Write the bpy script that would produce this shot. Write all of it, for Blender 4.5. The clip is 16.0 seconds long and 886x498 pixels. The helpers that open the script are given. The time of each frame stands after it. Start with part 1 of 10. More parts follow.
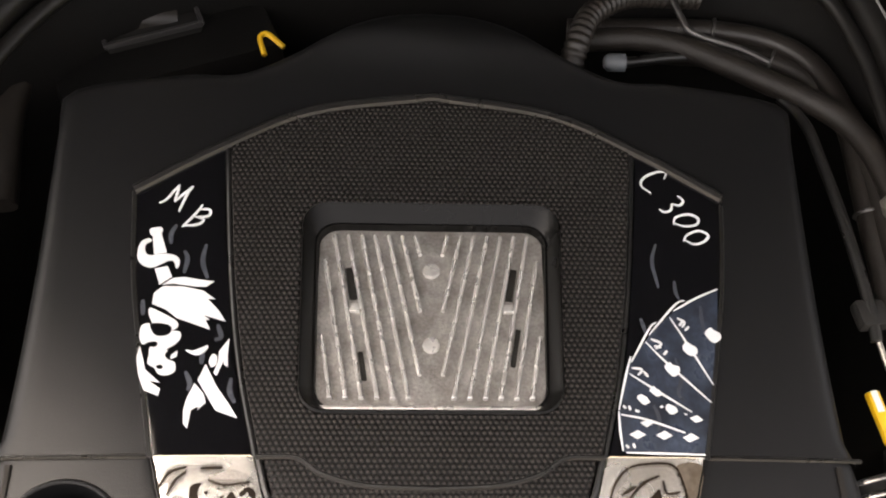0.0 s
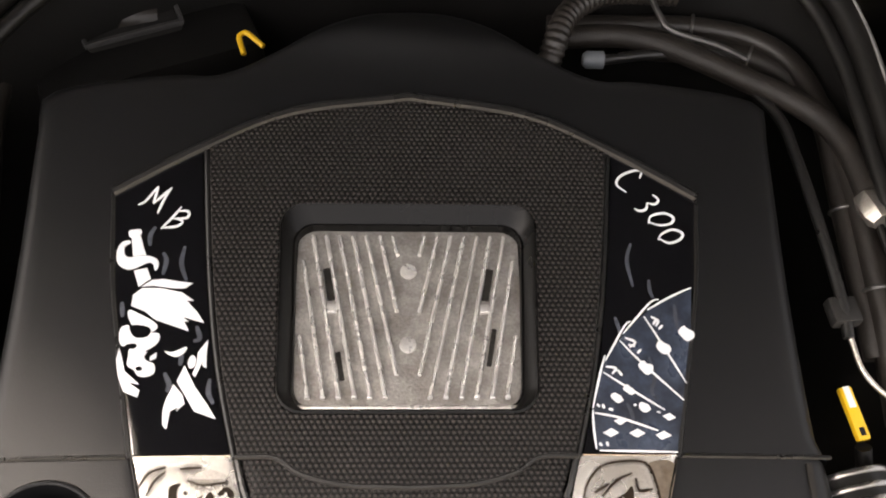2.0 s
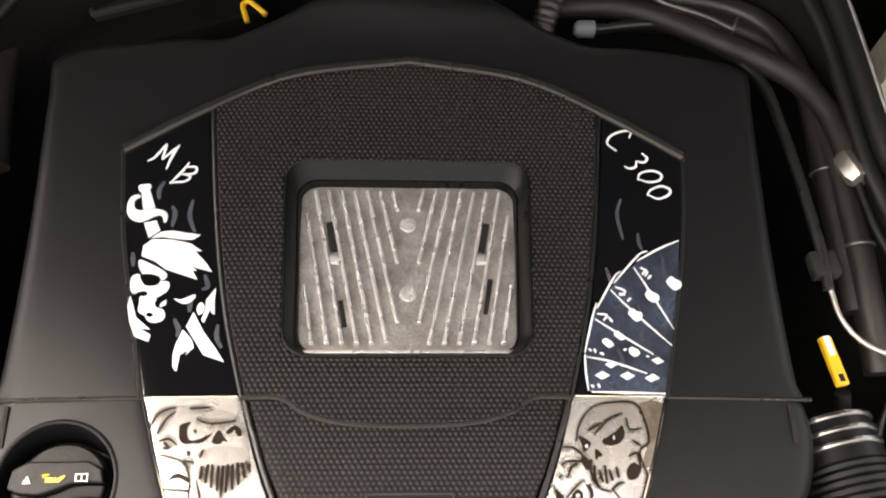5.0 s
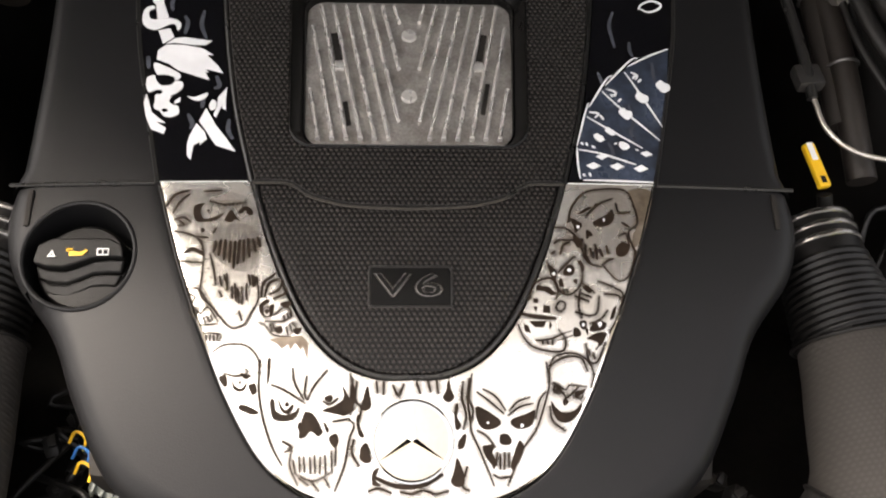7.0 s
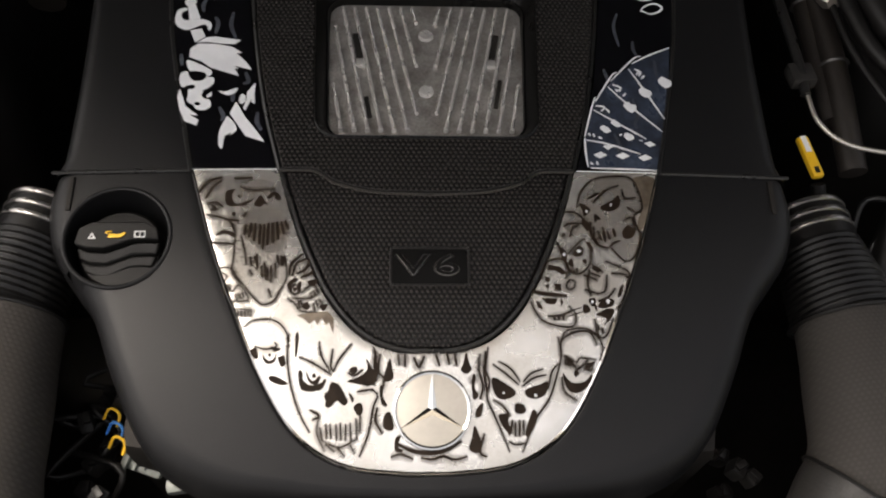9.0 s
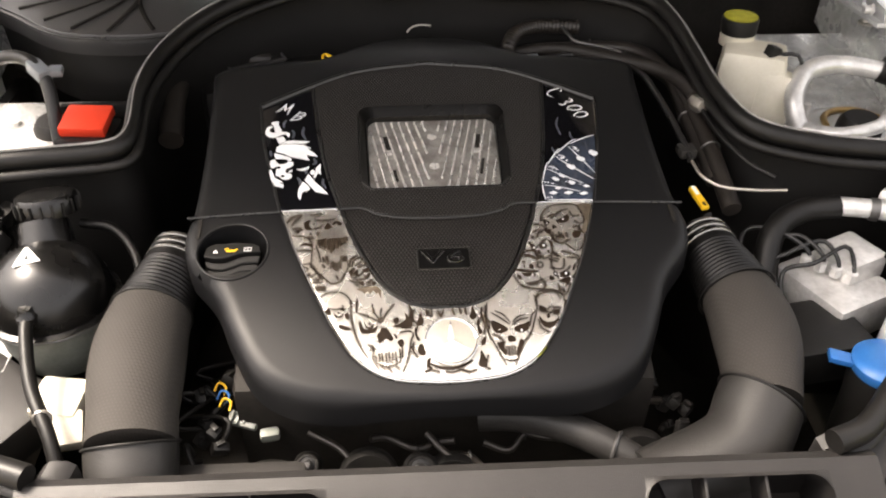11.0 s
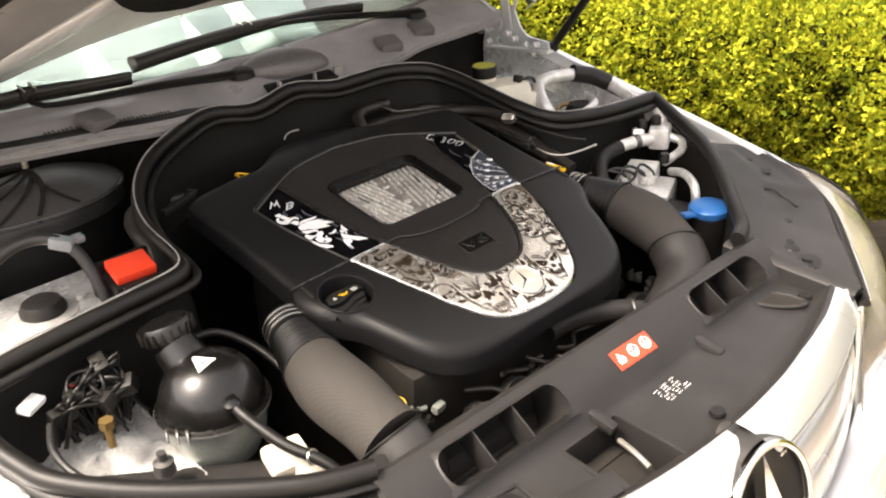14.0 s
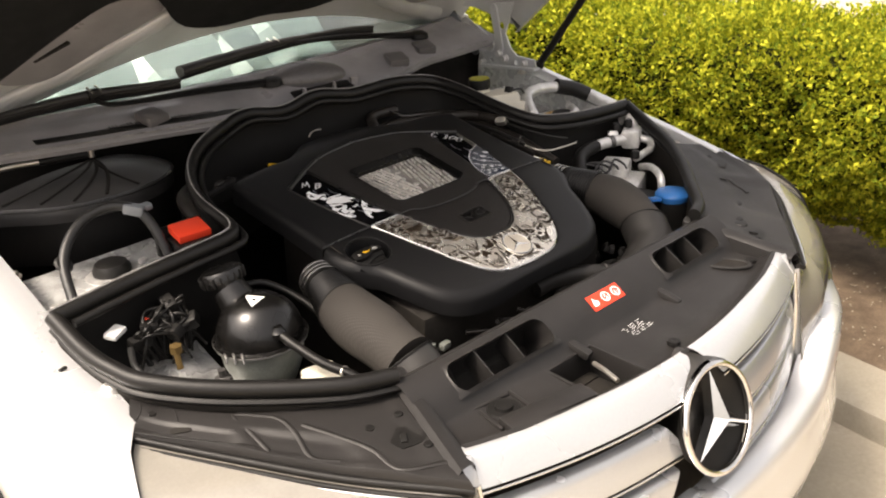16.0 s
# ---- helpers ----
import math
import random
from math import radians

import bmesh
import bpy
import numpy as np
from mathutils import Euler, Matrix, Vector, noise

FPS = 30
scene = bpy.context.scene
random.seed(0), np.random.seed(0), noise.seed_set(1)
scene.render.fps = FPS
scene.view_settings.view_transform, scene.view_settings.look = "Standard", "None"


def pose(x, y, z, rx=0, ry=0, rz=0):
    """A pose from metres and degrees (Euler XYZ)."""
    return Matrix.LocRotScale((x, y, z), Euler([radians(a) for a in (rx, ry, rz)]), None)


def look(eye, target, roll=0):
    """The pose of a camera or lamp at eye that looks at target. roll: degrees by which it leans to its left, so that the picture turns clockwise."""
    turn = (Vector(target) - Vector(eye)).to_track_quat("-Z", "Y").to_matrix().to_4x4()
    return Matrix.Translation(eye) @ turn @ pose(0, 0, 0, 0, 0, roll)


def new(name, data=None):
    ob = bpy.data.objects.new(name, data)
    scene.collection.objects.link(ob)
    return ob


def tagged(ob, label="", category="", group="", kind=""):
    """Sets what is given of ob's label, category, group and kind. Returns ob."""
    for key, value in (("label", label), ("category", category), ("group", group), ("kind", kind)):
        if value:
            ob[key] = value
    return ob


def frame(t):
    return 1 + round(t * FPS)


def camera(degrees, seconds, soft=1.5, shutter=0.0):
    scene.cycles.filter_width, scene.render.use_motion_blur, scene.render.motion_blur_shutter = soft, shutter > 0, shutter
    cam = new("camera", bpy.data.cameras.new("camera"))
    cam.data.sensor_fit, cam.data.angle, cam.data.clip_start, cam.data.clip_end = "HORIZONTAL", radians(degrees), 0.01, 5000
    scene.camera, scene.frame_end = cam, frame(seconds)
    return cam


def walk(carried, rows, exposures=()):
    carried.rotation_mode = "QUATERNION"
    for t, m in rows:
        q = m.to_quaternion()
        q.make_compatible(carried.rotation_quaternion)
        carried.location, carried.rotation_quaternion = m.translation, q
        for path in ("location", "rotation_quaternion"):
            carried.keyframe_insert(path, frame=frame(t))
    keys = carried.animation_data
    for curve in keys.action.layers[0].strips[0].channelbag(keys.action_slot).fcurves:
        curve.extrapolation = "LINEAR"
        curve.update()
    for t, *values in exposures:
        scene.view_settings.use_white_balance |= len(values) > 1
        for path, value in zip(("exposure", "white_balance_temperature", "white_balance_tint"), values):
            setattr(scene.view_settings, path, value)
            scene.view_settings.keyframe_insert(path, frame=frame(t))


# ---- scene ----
cam = camera(52.4, 16.0, 2.0, 0.3)
PATH = [
    (0, (-0.015, -0.224, 1.415), (0.049, 0.928, -0.218), 4.1),
    (0.5, (-0.007, -0.218, 1.421), (0.065, 0.905, -0.232), 4.6),
    (1, (-0.004, -0.213, 1.425), (0.07, 0.896, -0.238), 4.4),
    (1.5, (-0.002, -0.215, 1.427), (0.078, 0.899, -0.233), 4.5),
    (2, (-0.001, -0.217, 1.428), (0.071, 0.904, -0.228), 4.2),
    (2.5, (-0.002, -0.217, 1.429), (0.076, 0.9, -0.229), 4.4),
    (3, (-0.005, -0.219, 1.428), (0.085, 0.893, -0.233), 5.0),
    (5.3, (-0.008, -0.281, 1.43), (0.09, 0.847, -0.219), 5.3),
    (5.5, (-0.008, -0.296, 1.43), (0.092, 0.833, -0.218), 5.4),
    (6, (-0.004, -0.338, 1.429), (0.096, 0.793, -0.218), 5.6),
    (6.5, (0.0, -0.363, 1.415), (0.095, 0.739, -0.252), 5.6),
    (7, (0.001, -0.397, 1.383), (0.075, 0.696, -0.29), 4.2),
    (7.5, (0.001, -0.399, 1.378), (0.097, 0.572, -0.368), 5.7),
    (8, (0.003, -0.398, 1.377), (0.117, 0.551, -0.38), 6.7),
    (8.5, (-0.001, -0.402, 1.388), (0.069, 0.62, -0.329), 4.8),
    (9, (-0.014, -0.447, 1.397), (0.063, 0.697, -0.242), 4.1),
    (9.2, (-0.031, -0.478, 1.405), (0.081, 0.689, -0.216), 4.2),
    (11.3, (-0.05, -0.913, 1.436), (0.05, 0.74, 0.315), -0.1),
    (11.5, (-0.128, -0.929, 1.427), (0.036, 0.737, 0.334), -0.7),
    (12, (-0.288, -0.9, 1.449), (0.178, 0.74, 0.404), -1.6),
    (12.5, (-0.342, -0.783, 1.451), (0.304, 0.809, 0.427), -4.0),
    (13, (-0.487, -0.775, 1.456), (0.377, 0.727, 0.457), -4.2),
    (13.5, (-0.724, -0.864, 1.462), (0.363, 0.51, 0.498), -4.2),
    (14, (-0.831, -0.982, 1.466), (0.315, 0.377, 0.55), -4.1),
    (14.5, (-0.946, -1.149, 1.449), (0.178, 0.258, 0.579), -3.7),
    (15, (-1.003, -1.216, 1.483), (0.127, 0.219, 0.668), -4.4),
    (15.5, (-1.076, -1.216, 1.48), (0.095, 0.198, 0.687), -4.4),
    (16, (-1.048, -1.185, 1.471), (0.146, 0.187, 0.641), -3.8),
]
EXPOSURES = [(0, 2.3), (5.0, 2.55), (6.4, 2.55), (7.5, 1.3), (9, 1.0), (11.5, 2.3), (13, 2.03), (14, 2.08), (14.5, 1.85), (15, 1.65), (15.5, 1.46), (16, 1.32)]
walk(cam, [(t, look(eye, target, roll)) for t, eye, target, roll in PATH], [(t, e, 6950 if 7 < t < 10 else 7350, 13 if 7 < t < 10 else 15) for t, e in EXPOSURES])

# ---------- world and sun ----------
SUN_AZ, SUN_EL = radians(168), radians(60)      # azimuth from +x towards +y
world = bpy.data.worlds.new("sky")
scene.world = world
world.use_nodes = True
wn = world.node_tree.nodes
sky = wn.new("ShaderNodeTexSky")
sky.sky_type, sky.sun_disc = 'NISHITA', False
sky.sun_elevation, sky.sun_rotation = SUN_EL, radians(90) - SUN_AZ
sky.dust_density, sky.air_density, sky.ozone_density = 6.0, 1.0, 0.5
bg = wn["Background"]
bg.inputs["Strength"].default_value = 0.15
haze = wn.new("ShaderNodeHueSaturation")           # thin bright cloud takes most of the blue out of the sky
haze.inputs["Saturation"].default_value = 0.25
world.node_tree.links.new(sky.outputs["Color"], haze.inputs["Color"])
world.node_tree.links.new(haze.outputs["Color"], bg.inputs["Color"])
sun_data = bpy.data.lights.new("sun", 'SUN')
sun_data.energy, sun_data.angle, sun_data.color = 2.3, radians(14), (1.0, 0.95, 0.86)
sun_dir = Vector((math.cos(SUN_EL) * math.cos(SUN_AZ), math.cos(SUN_EL) * math.sin(SUN_AZ), math.sin(SUN_EL)))
sun = new("sun", sun_data)
sun.matrix_world = look(sun_dir * 30, (0, 0, 0))


# ---------- materials ----------
def material(name, color, rough=0.5, metal=0.0, var=0.25, scale=18.0, fine=220.0, bump=0.15, rvar=0.12, coat=0.0, tint=None, spec=0.5):
    """A surface with broad and fine variation of colour, roughness and relief."""
    m = bpy.data.materials.new(name)
    m.use_nodes = True
    nt = m.node_tree
    b = nt.nodes["Principled BSDF"]
    tc = nt.nodes.new("ShaderNodeTexCoord")
    n1, n2 = nt.nodes.new("ShaderNodeTexNoise"), nt.nodes.new("ShaderNodeTexNoise")
    n1.inputs["Scale"].default_value, n1.inputs["Detail"].default_value = scale, 5
    n2.inputs["Scale"].default_value, n2.inputs["Detail"].default_value = fine, 3
    for n in (n1, n2):
        nt.links.new(tc.outputs["Object"], n.inputs["Vector"])
    ramp = nt.nodes.new("ShaderNodeMapRange")
    ramp.inputs["From Min"].default_value, ramp.inputs["From Max"].default_value = 0.3, 0.7
    nt.links.new(n1.outputs["Fac"], ramp.inputs["Value"])
    mix = nt.nodes.new("ShaderNodeMix")
    mix.data_type = 'RGBA'
    second = tint or tuple(c * (1 - var) for c in color)
    mix.inputs["A"].default_value, mix.inputs["B"].default_value = (*color, 1), (*second, 1)
    nt.links.new(ramp.outputs["Result"], mix.inputs["Factor"])
    mix2 = nt.nodes.new("ShaderNodeMix")
    mix2.data_type, mix2.blend_type = 'RGBA', 'OVERLAY'
    mix2.inputs["Factor"].default_value = min(0.6, var)
    nt.links.new(mix.outputs["Result"], mix2.inputs["A"])
    nt.links.new(n2.outputs["Color"], mix2.inputs["B"])
    bw = nt.nodes.new("ShaderNodeRGBToBW")
    nt.links.new(n2.outputs["Color"], bw.inputs["Color"])
    nt.links.new(bw.outputs["Val"], mix2.inputs["B"])
    nt.links.new(mix2.outputs["Result"], b.inputs["Base Color"])
    rr = nt.nodes.new("ShaderNodeMapRange")
    rr.inputs["To Min"].default_value, rr.inputs["To Max"].default_value = max(0.02, rough - rvar), min(1, rough + rvar)
    nt.links.new(n1.outputs["Fac"], rr.inputs["Value"])
    nt.links.new(rr.outputs["Result"], b.inputs["Roughness"])
    b.inputs["Metallic"].default_value = metal
    b.inputs["Specular IOR Level"].default_value = spec
    b.inputs["Coat Weight"].default_value = coat
    b.inputs["Coat Roughness"].default_value = 0.05
    if bump:
        bp = nt.nodes.new("ShaderNodeBump")
        bp.inputs["Strength"].default_value, bp.inputs["Distance"].default_value = bump, 0.001
        nt.links.new(n2.outputs["Fac"], bp.inputs["Height"])
        nt.links.new(bp.outputs["Normal"], b.inputs["Normal"])
    return m


def honeycomb(name, color, light, pitch=0.0041, rough=0.5, depth=0.0012):
    """Plastic moulded with a fine pattern of round pips in hexagonal order, the relief's shading put into its colour.
    """
    m = material(name, color, rough, var=0.2, bump=0, spec=0.25)
    nt = m.node_tree
    b = nt.nodes["Principled BSDF"]
    tc = nt.nodes.new("ShaderNodeTexCoord")
    def vm(op, a, c):
        n = nt.nodes.new("ShaderNodeVectorMath")
        n.operation = op
        for s, v in zip(n.inputs, (a, c)):
            if isinstance(v, tuple):
                s.default_value = v
            else:
                nt.links.new(v, s)
        return n.outputs["Value"] if op == 'LENGTH' else n.outputs["Vector"]
    cell = (pitch, pitch * 1.732, 1.0)
    half = (pitch / 2, pitch * 0.866, 0.5)
    flat = vm('MULTIPLY', tc.outputs["Object"], (1.0, 1.0, 0.0))
    flat = vm('ADD', flat, (10 * pitch * 30, 10 * pitch * 1.732 * 30, 0.5))
    la = vm('LENGTH', vm('SUBTRACT', vm('MODULO', flat, cell), half), (0, 0, 0))
    lb = vm('LENGTH', vm('SUBTRACT', vm('MODULO', vm('ADD', flat, (pitch / 2, pitch * 0.866, 0)), cell), half), (0, 0, 0))
    mn = nt.nodes.new("ShaderNodeMath")
    mn.operation = 'MINIMUM'
    nt.links.new(la, mn.inputs[0])
    nt.links.new(lb, mn.inputs[1])
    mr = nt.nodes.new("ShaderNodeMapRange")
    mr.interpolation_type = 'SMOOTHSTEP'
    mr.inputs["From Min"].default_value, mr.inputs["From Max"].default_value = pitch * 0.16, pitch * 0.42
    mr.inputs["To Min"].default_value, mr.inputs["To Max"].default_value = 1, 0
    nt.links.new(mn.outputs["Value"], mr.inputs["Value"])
    bp = nt.nodes.new("ShaderNodeBump")
    bp.inputs["Strength"].default_value, bp.inputs["Distance"].default_value = 0.9, depth
    nt.links.new(mr.outputs["Result"], bp.inputs["Height"])
    nt.links.new(bp.outputs["Normal"], b.inputs["Normal"])
    # pips coloured lighter as if lit, the gaps between them darker as if shaded
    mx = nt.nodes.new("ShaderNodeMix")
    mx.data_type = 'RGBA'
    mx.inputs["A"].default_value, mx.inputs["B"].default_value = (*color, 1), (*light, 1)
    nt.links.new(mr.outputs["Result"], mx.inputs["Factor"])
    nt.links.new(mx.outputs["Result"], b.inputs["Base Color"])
    return m


M = {}
M["cover"] = material("satin black cover plastic", (0.0078, 0.0078, 0.0083), 0.43, spec=0.22, var=0.2, scale=9, fine=900, bump=0.12, rvar=0.06)
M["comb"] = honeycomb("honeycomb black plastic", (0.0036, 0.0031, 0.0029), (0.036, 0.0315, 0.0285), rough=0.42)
M["bead"] = material("paler black edge plastic", (0.016, 0.0155, 0.015), 0.30, spec=0.5, var=0.3, scale=30, bump=0.1)
M["gloss"] = material("gloss black lacquer", (0.004, 0.004, 0.005), 0.08, var=0.1, bump=0.0, rvar=0.03, coat=0.6)
M["white_art"] = material("airbrushed white", (0.78, 0.79, 0.8), 0.35, var=0.12, scale=60, bump=0)
M["blue_art"] = material("airbrushed blue grey", (0.045, 0.058, 0.085), 0.3, var=0.6, scale=45, fine=300, bump=0, tint=(0.008, 0.010, 0.016))
M["smoke_art"] = material("airbrushed grey smoke", (0.07, 0.075, 0.09), 0.3, var=0.4, scale=80, bump=0)
M["silver"] = material("brushed silver panel", (0.78, 0.765, 0.73), 0.27, 0.75, var=0.22, scale=30, fine=500, bump=0.05, tint=(0.56, 0.53, 0.48))
M["dark_art"] = material("airbrushed black brown", (0.022, 0.014, 0.009), 0.5, var=0.5, scale=120, bump=0, spec=0.1)
M["brown_art"] = material("airbrushed grey brown", (0.11, 0.085, 0.06), 0.4, 0.5, var=0.5, scale=90, bump=0, tint=(0.22, 0.18, 0.14))
M["bar"] = material("satin silver grille paint", (0.50, 0.51, 0.52), 0.26, 0.5, var=0.06, scale=6, bump=0.02, coat=0.4)
M["chrome"] = material("polished chrome", (0.80, 0.79, 0.77), 0.08, 1.0, var=0.08, bump=0, rvar=0.04)
M["dark_chrome"] = material("smoked chrome", (0.45, 0.44, 0.43), 0.16, 0.95, var=0.1, bump=0)
M["cream_disc"] = material("champagne enamel disc", (0.55, 0.51, 0.44), 0.35, 0.5, var=0.12, bump=0)
M["alloy"] = material("cast aluminium", (0.62, 0.59, 0.54), 0.34, 0.9, var=0.35, scale=40, fine=500, bump=0.3, tint=(0.42, 0.39, 0.34))
# one casting in two tones: fins as if lit, floor shaded between them
M["alloy_fin"] = material("cast aluminium fins, lit tone", (0.90, 0.88, 0.84), 0.28, 0.55, var=0.2, scale=60, fine=500, bump=0.3, tint=(0.56, 0.545, 0.52))
M["alloy_dark"] = material("cast aluminium floor, shaded tone", (0.50, 0.48, 0.45), 0.34, 0.55, var=0.6, scale=55, fine=500, bump=0.4, tint=(0.24, 0.22, 0.20))
M["alloy_bright"] = material("bright aluminium pipe", (0.76, 0.75, 0.73), 0.33, 0.45, var=0.35, scale=50, bump=0.1)
M["plastic"] = material("black plastic", (0.009, 0.0085, 0.008), 0.5, spec=0.25, var=0.35, scale=14, fine=600, bump=0.25)
M["plastic_grey"] = material("dusty dark grey plastic", (0.026, 0.0245, 0.023), 0.5, spec=0.35, var=0.35, scale=11, fine=500, bump=0.3)
M["tray"] = material("grained grey black plastic", (0.019, 0.0176, 0.0170), 0.45, spec=0.32, var=0.35, scale=13, fine=900, bump=0.3)
M["duct"] = honeycomb("woven grey duct cover", (0.032, 0.0288, 0.0256), (0.040, 0.036, 0.0322), pitch=0.0040, rough=0.75, depth=0.00018)
M["rubber"] = material("black rubber", (0.0075, 0.007, 0.0065), 0.45, spec=0.3, var=0.3, scale=25, fine=400, bump=0.2)
M["bellows"] = material("ribbed duct rubber", (0.0045, 0.0042, 0.004), 0.42, spec=0.3, var=0.3, scale=25, fine=400, bump=0.15)
M["hose"] = material("dusty brown-black hose", (0.025, 0.0208, 0.0175), 0.42, spec=0.5, var=0.4, scale=30, fine=400, bump=0.2)
M["braid"] = material("braided hose sleeve", (0.022, 0.018, 0.015), 0.5, spec=0.4, var=0.5, scale=60, fine=700, bump=0.6)
M["cable"] = material("black cable sheath", (0.012, 0.012, 0.012), 0.5, var=0.3, bump=0.1)
M["bay"] = material("dirty dark bay metal and slot shade", (0.020, 0.0176, 0.0152), 0.7, spec=0.2, var=0.5, scale=12, fine=150, bump=0.4)
M["paint"] = material("silver car paint", (0.70, 0.71, 0.72), 0.28, 0.55, var=0.06, scale=4, fine=1500, bump=0.03, rvar=0.05, coat=0.5)
M["paint_flat"] = material("silver primer coat", (0.60, 0.61, 0.61), 0.4, 0.3, var=0.15, scale=9, fine=300, bump=0.1, rvar=0.1)
M["shelf"] = material("scuffed galvanised sheet", (0.68, 0.69, 0.685), 0.28, 0.4, var=0.5, scale=26, fine=160, bump=0.4, rvar=0.2, tint=(0.30, 0.30, 0.295))
M["red"] = material("red plastic", (0.72, 0.05, 0.02), 0.42, var=0.12, bump=0.1)
M["blue"] = material("blue plastic", (0.02, 0.145, 0.43), 0.38, var=0.15, bump=0.1)
M["cream"] = material("cream translucent plastic", (0.70, 0.655, 0.54), 0.4, var=0.15, bump=0.1)
M["cap_green"] = material("olive yellow cap label", (0.42, 0.40, 0.03), 0.5, var=0.35, scale=90, bump=0.1)
M["yellow"] = material("yellow plastic", (0.85, 0.50, 0.02), 0.45, var=0.15, bump=0.1)
M["white"] = material("white print", (0.80, 0.80, 0.78), 0.5, var=0.08, bump=0)
M["brass"] = material("brass fitting", (0.38, 0.25, 0.10), 0.35, 0.8, var=0.3, bump=0.1)
M["clamp"] = material("dull steel clamp", (0.16, 0.155, 0.15), 0.4, 0.8, var=0.3, bump=0.1)
M["clamp_ring"] = material("polished steel clamp", (0.36, 0.35, 0.335), 0.25, 0.95, var=0.3, bump=0.05)
M["grey_clip"] = material("grey plastic connector", (0.17, 0.185, 0.20), 0.5, var=0.2, bump=0.1)
M["pad"] = material("black hood insulation felt", (0.010, 0.010, 0.010), 0.95, var=0.4, scale=20, fine=900, bump=0.6, spec=0.2)
M["lens"] = material("clear lamp cover", (0.25, 0.235, 0.205), 0.10, 0.0, var=0.12, scale=5, bump=0, rvar=0.03, coat=1.0, tint=(0.15, 0.14, 0.12))
M["shade_cloth"] = material("pale silver sunshade", (0.14, 0.165, 0.165), 0.5, 0.1, var=0.3, scale=4, bump=0.1, tint=(0.07, 0.095, 0.095))
M["lip"] = material("pale rubber edge", (0.30, 0.29, 0.28), 0.45, var=0.5, scale=40, bump=0.1)
# base colour raised to carry the sky's sheen on the cowl
M["cowl"] = material("grey cowl plastic, sheen in colour", (0.29, 0.277, 0.282), 0.32, spec=0.6, var=0.3, scale=11, fine=500, bump=0.2)
M["cowl_dark"] = material("smooth mid grey plastic", (0.115, 0.109, 0.110), 0.36, spec=0.5, var=0.25, scale=10, fine=500, bump=0.1)
M["lid"] = material("smooth grey lid plastic", (0.055, 0.053, 0.053), 0.36, spec=0.5, var=0.25, scale=10, fine=500, bump=0.1)
M["tyre"] = material("tyre rubber", (0.011, 0.011, 0.011), 0.8, var=0.3, bump=0.5)
M["concrete"] = material("pale concrete", (0.37, 0.325, 0.255), 0.9, var=0.22, scale=3, fine=90, bump=0.5)
M["kerb"] = material("concrete kerb", (0.37, 0.33, 0.265), 0.9, var=0.22, scale=7, fine=120, bump=0.6)
M["soil"] = material("dry soil with litter", (0.17, 0.12, 0.08), 0.95, var=0.5, scale=16, fine=140, bump=1.0)
M["bark"] = material("hedge twig bark", (0.10, 0.07, 0.045), 0.9, var=0.4, bump=0.4)
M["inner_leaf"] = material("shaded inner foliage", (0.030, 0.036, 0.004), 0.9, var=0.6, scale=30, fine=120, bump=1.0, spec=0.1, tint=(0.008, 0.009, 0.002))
M["dash"] = material("dark dashboard", (0.02, 0.02, 0.02), 0.7, var=0.3, bump=0.2)


def leaf_material():
    m = bpy.data.materials.new("box hedge leaf")
    m.use_nodes = True
    nt = m.node_tree
    b = nt.nodes["Principled BSDF"]
    geo = nt.nodes.new("ShaderNodeNewGeometry")
    ramp = nt.nodes.new("ShaderNodeValToRGB")
    ramp.color_ramp.elements[0].color, ramp.color_ramp.elements[1].color = (0.105, 0.155, 0.014, 1), (0.60, 0.58, 0.055, 1)
    e = ramp.color_ramp.elements.new(0.55)
    e.color = (0.285, 0.310, 0.022, 1)
    nt.links.new(geo.outputs["Random Per Island"], ramp.inputs["Fac"])
    nt.links.new(ramp.outputs["Color"], b.inputs["Base Color"])
    b.inputs["Roughness"].default_value = 0.6
    b.inputs["Specular IOR Level"].default_value = 0.08
    tr = nt.nodes.new("ShaderNodeBsdfTranslucent")
    nt.links.new(ramp.outputs["Color"], tr.inputs["Color"])
    mx = nt.nodes.new("ShaderNodeMixShader")
    mx.inputs["Fac"].default_value = 0.42
    out = nt.nodes["Material Output"]
    nt.links.new(b.outputs["BSDF"], mx.inputs[1])
    nt.links.new(tr.outputs["BSDF"], mx.inputs[2])
    nt.links.new(mx.outputs["Shader"], out.inputs["Surface"])
    return m


def haze_material():
    """A thin see-through coat of sprayed brown."""
    m = material("airbrushed brown haze", (0.10, 0.075, 0.05), 0.4, var=0.5, scale=70, bump=0)
    nt = m.node_tree
    mx, tr = nt.nodes.new("ShaderNodeMixShader"), nt.nodes.new("ShaderNodeBsdfTransparent")
    n = nt.nodes.new("ShaderNodeTexNoise")
    n.inputs["Scale"].default_value = 60
    r = nt.nodes.new("ShaderNodeMapRange")
    r.inputs["From Min"].default_value, r.inputs["From Max"].default_value = 0.25, 0.75
    r.inputs["To Min"].default_value, r.inputs["To Max"].default_value = 0.10, 0.36
    nt.links.new(n.outputs["Fac"], r.inputs["Value"])
    nt.links.new(r.outputs["Result"], mx.inputs["Fac"])
    nt.links.new(tr.outputs["BSDF"], mx.inputs[1])
    nt.links.new(nt.nodes["Principled BSDF"].outputs["BSDF"], mx.inputs[2])
    nt.links.new(mx.outputs["Shader"], nt.nodes["Material Output"].inputs["Surface"])
    return m


